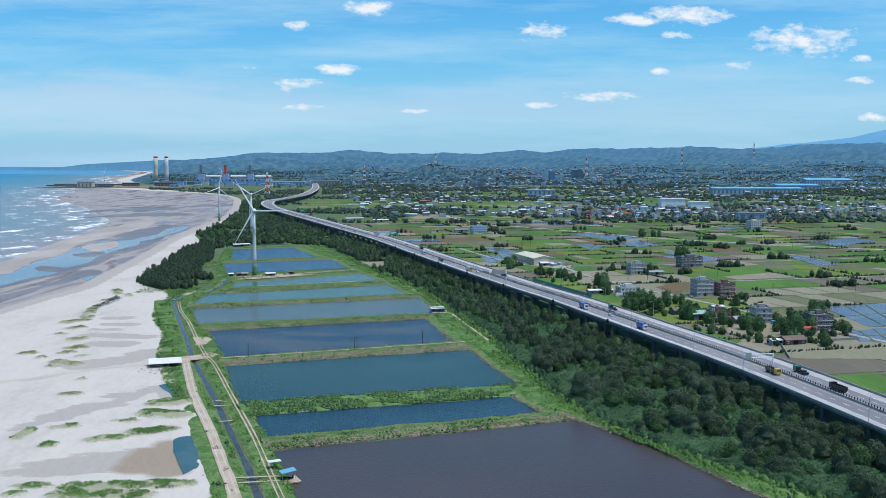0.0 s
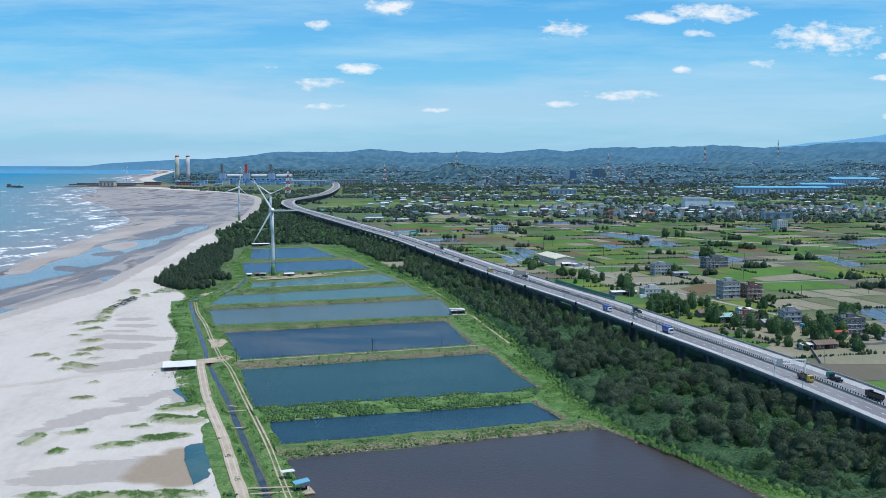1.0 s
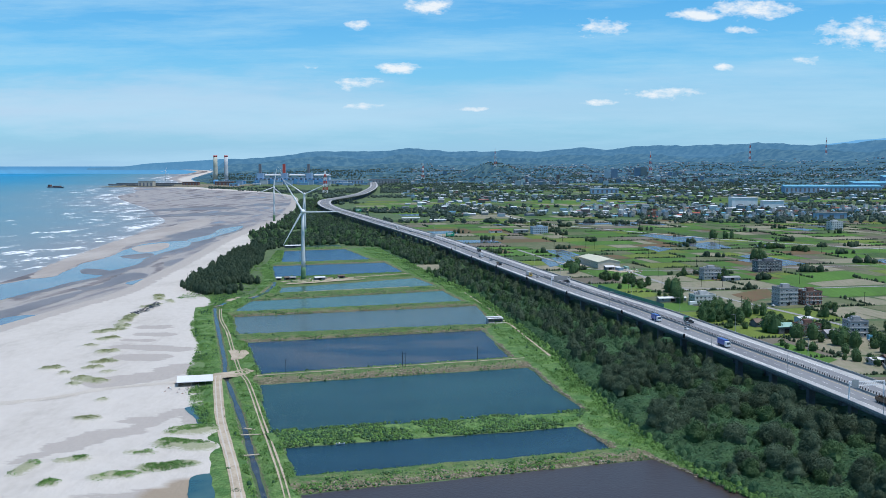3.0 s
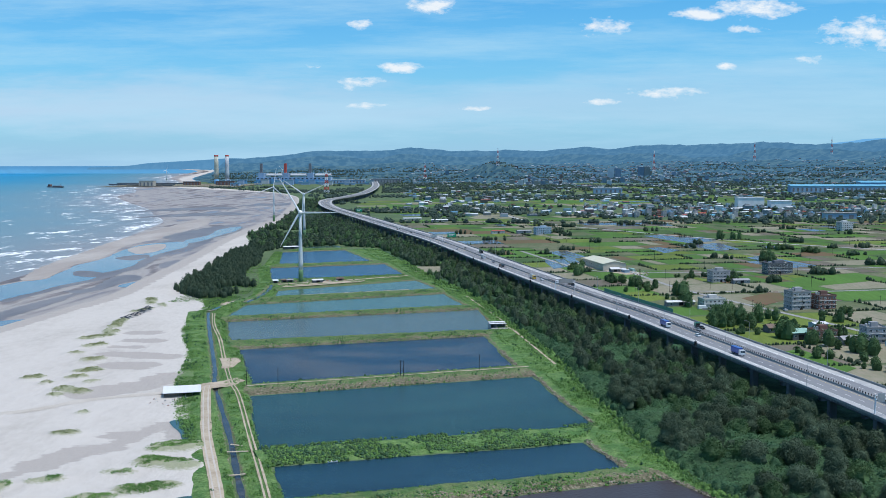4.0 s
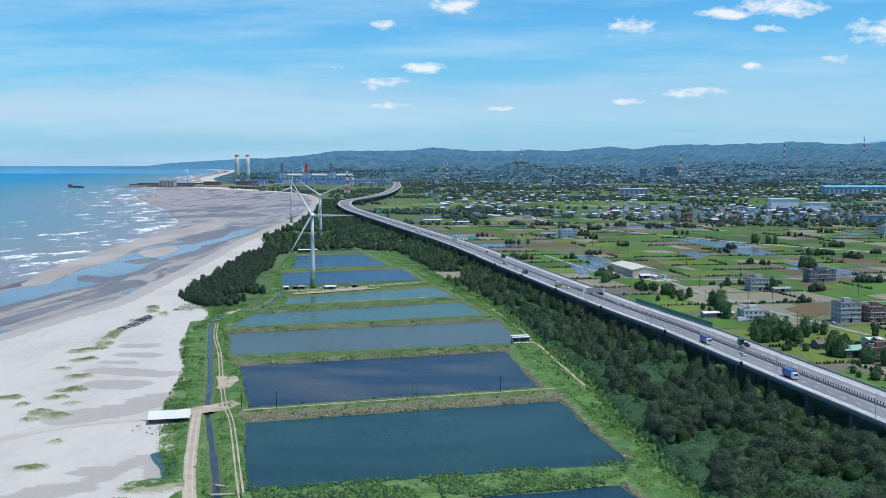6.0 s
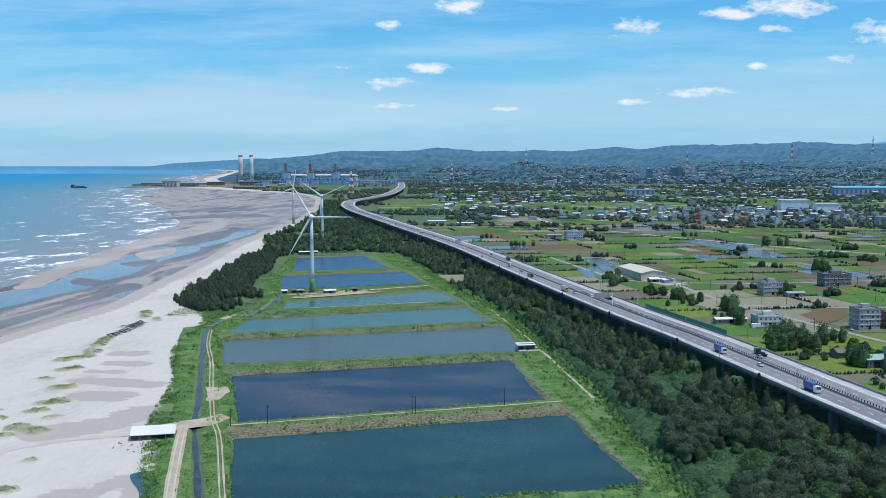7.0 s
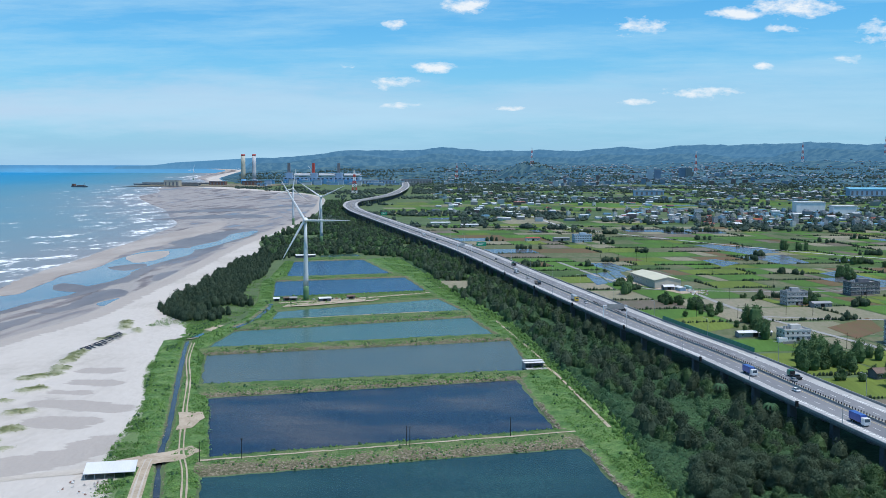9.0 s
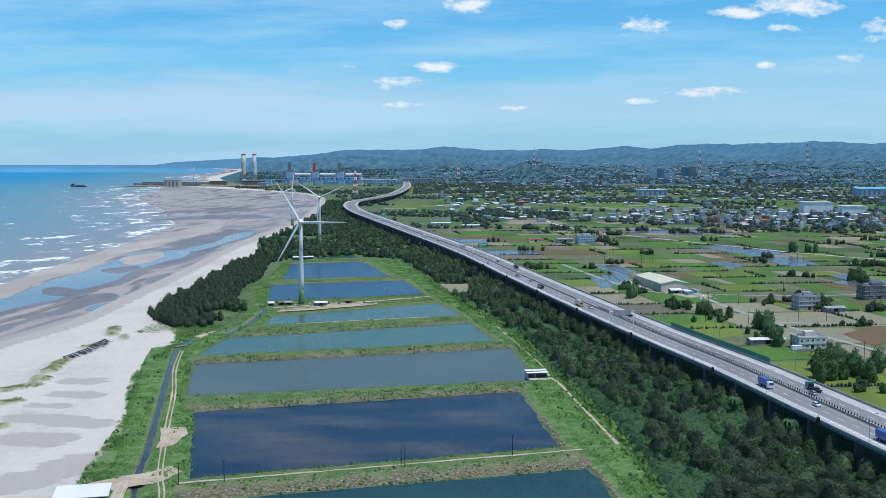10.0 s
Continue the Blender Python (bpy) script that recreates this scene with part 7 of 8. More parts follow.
hill_range("mountains", 19000, 30000, glowing_backdrop("coast_hills_haze_glow", (0.02, 0.04, 0.05), (0.05, 0.075, 0.075), 0.03, 0.72), "hills along the far coast with blue haze put in as a glow", -23.5, -10, coast_px)


# ---- expressway furniture ----
def lamp_post(s, side):
    x, y, h = on_road(s, side * (HALF - 0.25))
    t = empty("street_lamp", "grey steel street lamp on the viaduct parapet", "street lamp", "viaduct lamps", pose(x, y, DECK_Z + 0.9, 0, 0, h + (0 if side < 0 else 180)))
    g = Geo()
    g.tube([(0, 0, 0), (0, 0, 9.0), (0.4, 0, 9.7), (2.4, 0, 10.2)], [0.13, 0.09, 0.07, 0.05], 6)
    part("pole", g, MATS["steel"], t)
    g = Geo()
    g.box(2.2, 3.1, -0.16, 0.16, 10.12, 10.28)
    part("lamp_head", g, MATS["concrete"], t, "flat grey lamp head")
    return t


first_lamp = lamp_post(road_s(360), -1)
k = 1
s = road_s(360) + 36
while s < road_s(1500):
    side = -1 if k % 2 == 0 else 1
    x, y, h = on_road(s, side * (HALF - 0.25))
    copy_thing(first_lamp, pose(x, y, DECK_Z + 0.9, 0, 0, h + (0 if side < 0 else 180)))
    s += 36
    k += 1

# anti-glare posts on the median
g = Geo()
g.box(-0.18, 0.18, -0.06, 0.06, 0.8, 1.75)
glare_mesh = g.mesh("glare_post", MATS["dark"])
s = road_s(345)
for i in range(290):
    x, y, h = on_road(s + 1.9 * i, 0.0)
    p = part("glare_post", glare_mesh, None, viaduct, "dark anti-glare post")
    p.matrix_basis = pose(x, y, DECK_Z, 0, 0, h)
# hatched shoulder strips
g = Geo()
g.box(-0.55, 0.55, -0.45, 0.45, 0.024, 0.04)
hatch_mesh = g.mesh("hatch_mark", MATS["white_line"])
s0 = road_s(470)
for i in range(280):
    for off in (-11.9, 11.9):
        x, y, h = on_road(s0 + 1.9 * i, off)
        if 40 < (i * 1.9) % 190 < 150:
            p = part("hatch_mark", hatch_mesh, None, viaduct)
            p.matrix_basis = pose(x, y, DECK_Z, 0, 0, h)
# far hatching, dashes and posts past counting
g = Geo()
s = road_s(1450)
while s < road_s(2600):
    for off in (-6.5, 6.5):
        x, y, h = on_road(s, off)
        c, sn = math.cos(radians(h)), math.sin(radians(h))
        g.add([W(x + c * a - sn * b, y + sn * a + c * b, DECK_Z + 0.05) for a, b in ((-0.13, -2.4), (0.13, -2.4), (0.13, 2.4), (-0.13, 2.4))], [(0, 1, 2, 3)])
    s += 10
ob = part("lane_dashes", g, MATS["white_line"], viaduct)
tagged(ob, kind="stuff")
# pale inner rail of the near carriageway
sweep("guard_rail", [(-15.9, 0.55), (-15.9, 0.85), (-15.75, 0.85), (-15.75, 0.55)], MATS["steel"], viaduct, "steel guard rail", close=True)


def noise_barrier(y0, y1):
    t = empty("noise_barrier", "dark green noise barrier on the far parapet", "noise barrier", "", Matrix.Identity(4))
    s, n = road_s(y0), int((road_s(y1) - road_s(y0)) / 4)
    for i in range(n):
        x, y, h = on_road(s + 4 * i + 2, HALF - 0.1)
        g = Geo()
        g.box(-0.08, 0.08, -1.97, 1.97, 0.9, 3.3)
        p = part("panel", g, MATS["barrier"], t)
        p.matrix_basis = pose(x, y, DECK_Z, 0, 0, h)


MATS["barrier"] = material("green_barrier_panel", (0.03, 0.16, 0.11), (0.045, 0.20, 0.14), None, 0.3, 2.0, rough=0.5, grain=0.2)
MATS["sign_green"] = material("green_road_sign", (0.02, 0.22, 0.13), (0.025, 0.25, 0.15), None, 0.3, 2.0, rough=0.5, grain=0.05)
noise_barrier(697, 800)


def gantry(y_, label, panels):
    s = road_s(y_)
    x, y, h = on_road(s, -7.2)
    t = empty("sign_gantry", label, "gantry", "", pose(x, y, DECK_Z, 0, 0, h))
    for o in (-8.6, 6.6):
        g = Geo()
        g.tube([(o, 0, -0.5), (o, 0, 8.2)], [0.28, 0.22], 8)
        part("post", g, MATS["white_paint"], t)
    g = Geo()
    for z in (6.4, 7.9):
        for dy in (-0.5, 0.5):
            g.tube([(-8.6, dy, z), (6.6, dy, z)], [0.1, 0.1], 5)
    for i in range(16):
        xx = -8.6 + 15.2 * i / 15
        g.tube([(xx, -0.5, 6.4), (xx + 0.5, -0.5, 7.9)], [0.05, 0.05], 4)
        g.tube([(xx, 0.5, 6.4), (xx + 0.5, 0.5, 7.9)], [0.05, 0.05], 4)
    part("truss", g, MATS["white_paint"], t, "pale steel truss")
    for a, b, mat_ in panels:
        g = Geo()
        g.box(a, b, -0.75, -0.62, 5.7, 8.9)
        part("sign_panel", g, mat_, t)


gantry(815, "steel gantry with grey-backed sign panels over the carriageway", ((-6.5, 4.5, MATS["concrete"]),))
gantry(455, "steel gantry with camera boxes over the carriageway", ((-8.0, -5.0, MATS["steel"]),))
gantry(1265, "steel gantry over the expressway", ((-7.5, -1.0, MATS["steel"]),))


def road_sign(y_, off, w, h_, label):
    x, y, hd = on_road(road_s(y_), off)
    t = empty("road_sign", label, "road sign", "", pose(x, y, DECK_Z, 0, 0, hd))
    g = Geo()
    for o in (-w * 0.35, w * 0.35):
        g.tube([(o, 0, 0), (o, 0, 5.5 + h_)], [0.16, 0.14], 6)
    part("post", g, MATS["steel"], t)
    g = Geo()
    g.box(-w / 2, w / 2, -0.22, -0.1, 5.2, 5.2 + h_)
    pan = part("panel", g, MATS["sign_green"], t, "green sign panel")
    g = Geo()
    for z, a, b in ((0.68, -0.36, 0.30), (0.36, -0.36, 0.10)):
        g.box(w * a, w * b, -0.24, -0.225, 5.2 + h_ * z - 0.28, 5.2 + h_ * z + 0.28)
    part("lettering_bar", g, MATS["white_line"], pan, "white bars of lettering")


road_sign(1272, 12.5, 11, 4.5, "large green direction sign beside the expressway")
road_sign(1900, 12.5, 11, 5.0, "far green direction sign beside the expressway")

# ---- vehicles ----
PAINT = {n: material(n + "_vehicle_paint", c, tuple(v * 0.85 for v in c), None, 0.5, 2.0, rough=0.3, spec=0.5, grain=0.08) for n, c in
         (("blue", (0.03, 0.09, 0.35)), ("white", (0.75, 0.75, 0.75)), ("yellow", (0.65, 0.42, 0.04)), ("green", (0.05, 0.25, 0.18)), ("black", (0.02, 0.02, 0.022)), ("brown", (0.12, 0.07, 0.04)), ("silver", (0.4, 0.42, 0.44)))}


def wheels(t, xs, w, r):
    for yy in xs:
        for sx in (-1, 1):
            g = Geo()
            g.tube([(sx * (w / 2 - 0.28), yy, r), (sx * w / 2, yy, r)], [r, r], 12)
            wh = part("wheel", g, MATS["dark"], t, "black rubber tyre")
            g = Geo()
            g.tube([(sx * (w / 2 - 0.02), yy, r), (sx * (w / 2 + 0.03), yy, r)], [r * 0.5, r * 0.45], 8)
            part("rim", g, MATS["steel"], wh)


def truck(s, off, cab, body, kind_, back, label):
    """A lorry facing along or against the road, with cab, windscreen, chassis and a box, tank, tipper or empty bed."""
    x, y, h = on_road(s, off)
    t = empty("truck", label, "truck", "lorries on the expressway", pose(x, y, DECK_Z + 0.03, 0, 0, h + (180 if back else 0)))
    L_ = 9.5
    g = Geo()
    v = [(-1.2, 0), (1.2, 0)]
    prof = [(2.7, 0.6), (4.9, 0.6), (5.0, 1.7), (4.65, 3.0), (2.7, 3.1)]
    g.grid([[(-1.22, py, pz) for py, pz in prof], [(1.22, py, pz) for py, pz in prof]], closed=True)
    g.add([(-1.22, py, pz) for py, pz in prof], [(0, 1, 2, 3, 4)])
    g.add([(1.22, py, pz) for py, pz in prof], [(4, 3, 2, 1, 0)])
    c = part("cab", g, PAINT[cab], t, cab + " cab")
    g = Geo()
    g.add([(-1.1, 5.0, 1.78), (1.1, 5.0, 1.78), (1.05, 4.70, 2.9), (-1.05, 4.70, 2.9)], [(0, 1, 2, 3)])
    part("windscreen", g, GLASS, c, "dark windscreen")
    g = Geo()
    g.box(-0.9, 0.9, -5.0, 2.7, 0.65, 1.05)
    part("chassis", g, MATS["dark"], t, "black chassis")
    g = Geo()
    if kind_ == "box":
        g.box(-1.25, 1.25, -5.1, 2.4, 1.05, 3.8)
    elif kind_ == "tank":
        g.tube([(0, yy, 2.25) for yy in (-5.1, -4.8, 2.1, 2.4)], [0.5, 1.2, 1.2, 0.5], 14)
    elif kind_ == "tipper":
        g.box(-1.25, 1.25, -5.0, 2.4, 1.05, 1.2)
        for a in ((-1.25, -1.12, -5.0, 2.4), (1.12, 1.25, -5.0, 2.4), (-1.12, 1.12, -5.0, -4.85), (-1.12, 1.12, 2.25, 2.4)):
            g.box(*a, 1.2, 2.5)
    else:
        g.box(-1.25, 1.25, -5.0, 2.4, 1.05, 1.25)
        g.box(-1.25, 1.25, 1.9, 2.2, 1.25, 2.6)
        g.box(-1.0, 1.0, -3.0, -0.5, 1.25, 1.9)
    part({"box": "cargo_box", "tank": "tank", "tipper": "tipper_body"}.get(kind_, "flatbed"), g, PAINT[body], t, body + " " + {"box": "cargo box", "tank": "round tank", "tipper": "tipper body"}.get(kind_, "flat bed"), kind_ == "tank")
    wheels(t, (3.7, -2.4, -3.7), 2.4, 0.5)


def car(s, off, paint, back, label):
    x, y, h = on_road(s, off)
    t = empty("car", label, "car", "cars on the expressway", pose(x, y, DECK_Z + 0.03, 0, 0, h + (180 if back else 0)))
    prof = [(-2.2, 0.35), (2.2, 0.35), (2.25, 0.75), (1.2, 0.95), (-1.9, 0.95), (-2.25, 0.85)]
    g = Geo()
    g.grid([[(-0.88, a, b) for a, b in prof], [(0.88, a, b) for a, b in prof]], closed=True)
    g.add([(-0.88, a, b) for a, b in prof], [tuple(range(6))])
    g.add([(0.88, a, b) for a, b in prof], [tuple(range(6))[::-1]])
    part("body", g, PAINT[paint], t)
    g = Geo()
    g.add([(-0.84, -1.8, 0.95), (0.84, -1.8, 0.95), (0.84, 1.2, 0.95), (-0.84, 1.2, 0.95), (-0.68, -1.2, 1.45), (0.68, -1.2, 1.45), (0.68, 0.4, 1.45), (-0.68, 0.4, 1.45)],
          [(0, 1, 5, 4), (1, 2, 6, 5), (2, 3, 7, 6), (3, 0, 4, 7)])
    part("windows", g, GLASS, t, "dark car windows")
    g = Geo()
    g.box(-0.67, 0.67, -1.19, 0.39, 1.44, 1.49)
    part("roof", g, PAINT[paint], t)
    wheels(t, (-1.35, 1.4), 1.72, 0.32)


truck(road_s(572), -8.4, "white", "blue", "box", True, "blue box lorry with white cab")
truck(road_s(655), -8.4, "white", "blue", "box", True, "large blue covered lorry with white cab")
truck(road_s(448), -4.6, "yellow", "brown", "tipper", True, "yellow-cabbed tipper lorry with brown body")
truck(road_s(446), 8.4, "green", "black", "flat", False, "green-cabbed flatbed lorry on the expressway")
truck(road_s(412), 4.6, "black", "black", "tipper", False, "dark tipper lorry on the expressway")
truck(road_s(646), 8.4, "green", "black", "flat", False, "green-cabbed flatbed lorry with load")
truck(road_s(890), -8.4, "yellow", "silver", "box", True, "yellow and white covered lorry")
truck(road_s(980), -8.4, "black", "brown", "tipper", True, "dark tipper lorry on the expressway")
truck(road_s(1058), -4.6, "white", "silver", "box", True, "small white box lorry on the expressway")
truck(road_s(845), 8.4, "black", "black", "flat", False, "dark flatbed lorry under the gantry")
truck(road_s(1118), 8.4, "green", "black", "tipper", False, "green tipper lorry on the expressway")
truck(road_s(1480), -8.4, "white", "silver", "box", True, "white box lorry on the far expressway")
for y_, off, paint, back in ((622, -4.6, "white", True), (640, 4.6, "silver", False), (878, -4.6, "white", True), (1020, -4.6, "silver", True), (1160, -8.4, "white", True), (1175, 4.6, "black", False), (1250, -8.4, "white", True),
                             (1330, 4.6, "silver", False), (1420, -4.6, "black", True), (1560, 4.6, "white", False), (1660, -8.4, "silver", True), (1750, 8.4, "white", False), (1850, -4.6, "white", True)):
    car(road_s(y_), off, paint, back, {"white": "white", "silver": "silver grey", "black": "black"}[paint] + " car on the expressway")

# ---- beach ----
MATS["beach_pool"] = water_material("beach_pool_water", (0.022, 0.075, 0.085), (0.05, 0.105, 0.10), 0.05, ripple=0.06, rough=0.12)
flat_sheet("pool", [(-105.5, 380), (-100, 385), (-93, 378), (-88, 360), (-84, 340), (-83, 331), (-88, 330), (-92, 340), (-97, 352), (-102, 366)], 0.30, MATS["beach_pool"], "shallow pool of blue-green water on the beach", "pool", smooth_step=2.0, ragged=0.5)
flat_sheet("pool", [(-139, 476), (-133, 480), (-129, 474), (-124, 462), (-121, 450), (-124, 448), (-129, 458), (-135, 468)], 0.26, MATS["beach_pool"], "small shallow pool of blue-green water behind the shed", "pool", smooth_step=2.0, ragged=0.5)


def dune_grass():
    """Ragged grass on the hummocks: thick on the crowns, thin at the rims."""
    rng = np.random.default_rng(200)
    for i, (x0, y0, x1, y1, r) in enumerate(TURF):
        fresh = y0 < 445 and i != 13
        n = int((math.hypot(x1 - x0, y1 - y0) * 2 * r + 3.2 * r * r) * (2.6 if fresh else 1.3))
        spots = []
        for _ in range(n):
            t, a, q = rng.uniform(0, 1), rng.uniform(0, 2 * math.pi), r * 1.15 * rng.uniform(0, 1) ** 0.6
            x, y = x0 + (x1 - x0) * t + q * math.cos(a), y0 + (y1 - y0) * t + q * math.sin(a)
            if fbm(x, y, 6) > -0.12 + 0.3 * (q / r - 0.5):
                spots.append((x, y, sand_height(x, y) + 0.1))
        if spots:
            tufts("dune_grass", spots, 0.42, MATS["blade" if fresh else "dry_blade"], "ragged green tufts of grass on a sandy hummock" if fresh else "olive tufts of dune grass on a sandy hummock", 201 + 3 * i, 6, 0.45)


dune_grass()


def dark_net():
    """Dark torn sand fence lying along the dune crest."""
    rng = np.random.default_rng(3)
    t = empty("sand_fence", "row of dark torn netting panels along a dune crest", "fence", "", Matrix.Identity(4))
    for i in range(16):
        x, y = -266 + 0.12 * i, 740 + 3.1 * i
        g = Geo()
        L_ = 3.5 + rng.uniform(0, 2)
        g.grid([[(0, 0, 1.1), (0.9, 1.7, 1.1)], [(L_ * 0.7, -1.6, 0.65), (L_ * 0.7 + 0.8, -0.2, 0.6)], [(L_ * 1.5, -3.6, 0.35), (L_ * 1.5 + 0.5, -2.9, 0.35)]])
        p = part("net_panel", g, MATS["net"], t)
        p.matrix_basis = pose(x, y, sand_height(x, y), 0, 0, rng.normal(0, 8))


MATS["net"] = material("dark_netting", (0.02, 0.028, 0.042), (0.035, 0.042, 0.055), None, 0.5, 2.0, grain=0.3)
dark_net()
MATS["bar"] = material("tidal_sand_bar", (0.43, 0.385, 0.345), (0.35, 0.305, 0.27), None, 0.02, 0.15, stretch=(1, 0.3, 1), turn=16, grain=0.25, rough=0.6)
MATS["wet_sand"] = material("wet_brown_sand", (0.155, 0.127, 0.118), (0.215, 0.182, 0.168), None, 0.03, 0.2, stretch=(1, 0.3, 1), turn=16, grain=0.2, rough=0.4, spec=0.4)
WET_LABEL = "dark wet brown sand left bare by the tide"
flat_sheet("sand_bar", [(-443, 956), (-454, 974), (-476, 1044), (-492, 1115), (-509, 1211), (-522, 1292), (-536, 1366), (-553, 1494), (-568, 1651), (-585, 1847), (-600, 2000), (-561, 1925), (-525, 1780), (-509, 1626), (-495, 1474), (-498, 1408), (-495, 1330), (-462, 1185), (-458, 1099), (-442, 1021), (-431, 970)], 0.10, MATS["bar"],
           "pale sand bar between the sea and the lagoon", "sand bar", smooth_step=7.0, ragged=3.0)
flat_sheet("wet_sand", [(-388, 820), (-386, 854), (-383, 884), (-383, 924), (-378, 950), (-374, 985), (-378, 1020), (-376, 1060), (-380, 1096), (-392, 1152), (-397, 1209), (-399, 1265), (-398, 1328), (-405, 1400), (-424, 1479), (-470, 1480), (-475, 1400), (-460, 1300), (-440, 1180), (-440, 1090), (-420, 1000), (-430, 930), (-430, 840)], 0.10, MATS["wet_sand"],
           WET_LABEL, "wet sand", smooth_step=7.0, ragged=4.0)
flat_sheet("tide_channel", [(-400, 770), (-398, 826), (-396, 854), (-393, 884), (-393, 924), (-388, 950), (-386, 978), (-396, 1017), (-392, 1050), (-393, 1096), (-406, 1152), (-411, 1209), (-413, 1265), (-413, 1328), (-431, 1392), (-448, 1412), (-468, 1390), (-483, 1350), (-473, 1261), (-456, 1171), (-455, 1130), (-454, 1092), (-446, 1058), (-439, 1014), (-429, 966), (-441, 952), (-446, 926), (-450, 880), (-452, 800)], 0.14, MATS["pool"],
           "long tidal lagoon of blue-grey water on the foreshore", "tide pool", smooth_step=7.0, ragged=2.0)
flat_sheet("wet_sand", [(-428, 1026), (-425, 1043), (-391, 1018), (-388, 988), (-411, 996)], 0.18, MATS["wet_sand"], "dark wet sand bank in the lagoon", "wet sand", smooth_step=4.0, ragged=1.5)
flat_sheet("wet_sand", [(-446, 1178), (-428, 1218), (-411, 1192), (-416, 1150)], 0.18, MATS["wet_sand"], "dark wet sand bank in the lagoon", "wet sand", smooth_step=4.0, ragged=1.5)
flat_sheet("sand_bar", [(-478, 1300), (-440, 1230), (-428, 1262), (-440, 1330), (-462, 1372)], 0.18, MATS["bar"], "pale low sand bank in the lagoon", "sand bar", smooth_step=5.0, ragged=2.0)
flat_sheet("wet_sand", [(-372, 885), (-360, 910), (-372, 989), (-361, 1010), (-341, 981), (-344, 944), (-344, 903), (-352, 871)], 0.09, MATS["wet_sand"], WET_LABEL, "wet sand", smooth_step=5.0, ragged=3.0)
flat_sheet("wet_sand", [(-375, 690), (-368, 760), (-362, 850), (-352, 868), (-348, 800), (-346, 720), (-352, 660)], 0.09, MATS["wet_sand"], WET_LABEL, "wet sand", smooth_step=5.0, ragged=3.0)
flat_sheet("wet_sand", [(-371, 1118), (-365, 1160), (-350, 1112), (-354, 1070)], 0.09, MATS["wet_sand"], WET_LABEL, "wet sand", smooth_step=4.0, ragged=2.0)
flat_sheet("wet_sand", [(-500, 1489), (-506, 1628), (-484, 1783), (-437, 1700), (-420, 1492), (-455, 1450)], 0.12, MATS["wet_sand"], WET_LABEL, "wet sand", smooth_step=7.0, ragged=5.0)
flat_sheet("tide_channel", [(-448, 1433), (-447, 1540), (-467, 1657), (-452, 1740), (-431, 1631), (-428, 1541), (-424, 1479), (-425, 1393)], 0.16, MATS["pool"], "narrow tidal channel of blue water behind the lagoon", "tide pool", smooth_step=7.0, ragged=2.0)
flat_sheet("tide_channel", [(-341, 925), (-336, 956), (-327, 940), (-330, 912)], 0.13, MATS["pool"], "small tidal pool at the foot of the beach", "tide pool", smooth_step=4.0, ragged=1.0)
flat_sheet("tide_channel", [(-350, 640), (-350, 720), (-329, 738), (-318, 732), (-312, 688), (-310, 645), (-325, 630)], 0.14, MATS["pool"], "small tidal pool at the foot of the beach", "tide pool", smooth_step=6.0, ragged=3.0)
for dx, dy in ((0, 0), (-95, 250), (60, 520)):
    flat_sheet("wet_sand", [(-740 + dx, 2010 + dy), (-690 + dx, 2170 + dy), (-600 + dx, 2230 + dy), (-540 + dx, 2130 + dy), (-600 + dx, 2090 + dy), (-650 + dx, 2060 + dy)], 0.12, MATS["wet_sand"], WET_LABEL, "wet sand", smooth_step=14.0, ragged=10.0)


def beach_shed():
    t = empty("beach_shed", "long open shed with white sheet roof on the beach", "shed", "", pose(-149.0, 521.5, 0.5, 0, 0, 17))
    g = Geo()
    rows = [[(-8.6, -4.6, 2.9), (8.6, -4.6, 2.9)], [(-8.6, 4.6, 3.6), (8.6, 4.6, 3.6)]]
    g.box(-8.6, 8.6, -4.6, 4.6, 0, 0.14)
    g.v = [(x, y, z + 1.9 + 0.15 * (y + 4.6)) for x, y, z in g.v]
    part("roof", g, ROOFS["white"], t, "white corrugated roof")
    g = Geo()
    g.box(-8.2, 8.2, 4.0, 4.15, 0, 3.15)
    g.box(-8.2, -8.05, -3.5, 4.0, 0, 1.98)
    part("wall", g, WALLS["dark"], t, "dark back walls")
    for i in range(6):
        g = Geo()
        g.tube([(-8.1 + 3.24 * i, -4.2, -0.5), (-8.1 + 3.24 * i, -4.2, 1.95)], [0.09, 0.09], 6)
        part("post", g, MATS["steel"], t)


beach_shed()
flat_sheet("crossing", [(-153, 524), (-142, 529), (-132, 538), (-127, 551), (-133, 557), (-141, 547), (-153, 536)], 1.03, MATS["path"], "trodden dirt crossing over the canal", "road", ragged=1.6)


flat_sheet("bare_ground", [(-156, 604), (-150, 590), (-146, 578), (-141, 582), (-142, 596), (-146, 606)], 1.2, MATS["path"], "bare trodden ground on the farm track", "ground", ragged=1.2)
# muddy stream, pool and bare berms between the grove and the ponds
STREAM = [(-199, 820), (-197, 834), (-196, 860), (-198, 884), (-201, 911), (-205, 930)]
ribbon("stream", STREAM, 3.2, 1.10, MATS["canal"], "shallow muddy stream beside the fish ponds", "stream", wob=0.4)
ribbon("mud_bank", beside(STREAM, -3.2), 3.4, 1.04, MATS["mud"], "bare brown mud along the stream", "bank", wob=0.5)
ribbon("mud_bank", [(-226, 776), (-215, 781), (-206, 793), (-202, 806)], 4.0, 0.72, MATS["mud"], "bare muddy berm across the end of the canal", "bank", wob=0.5)
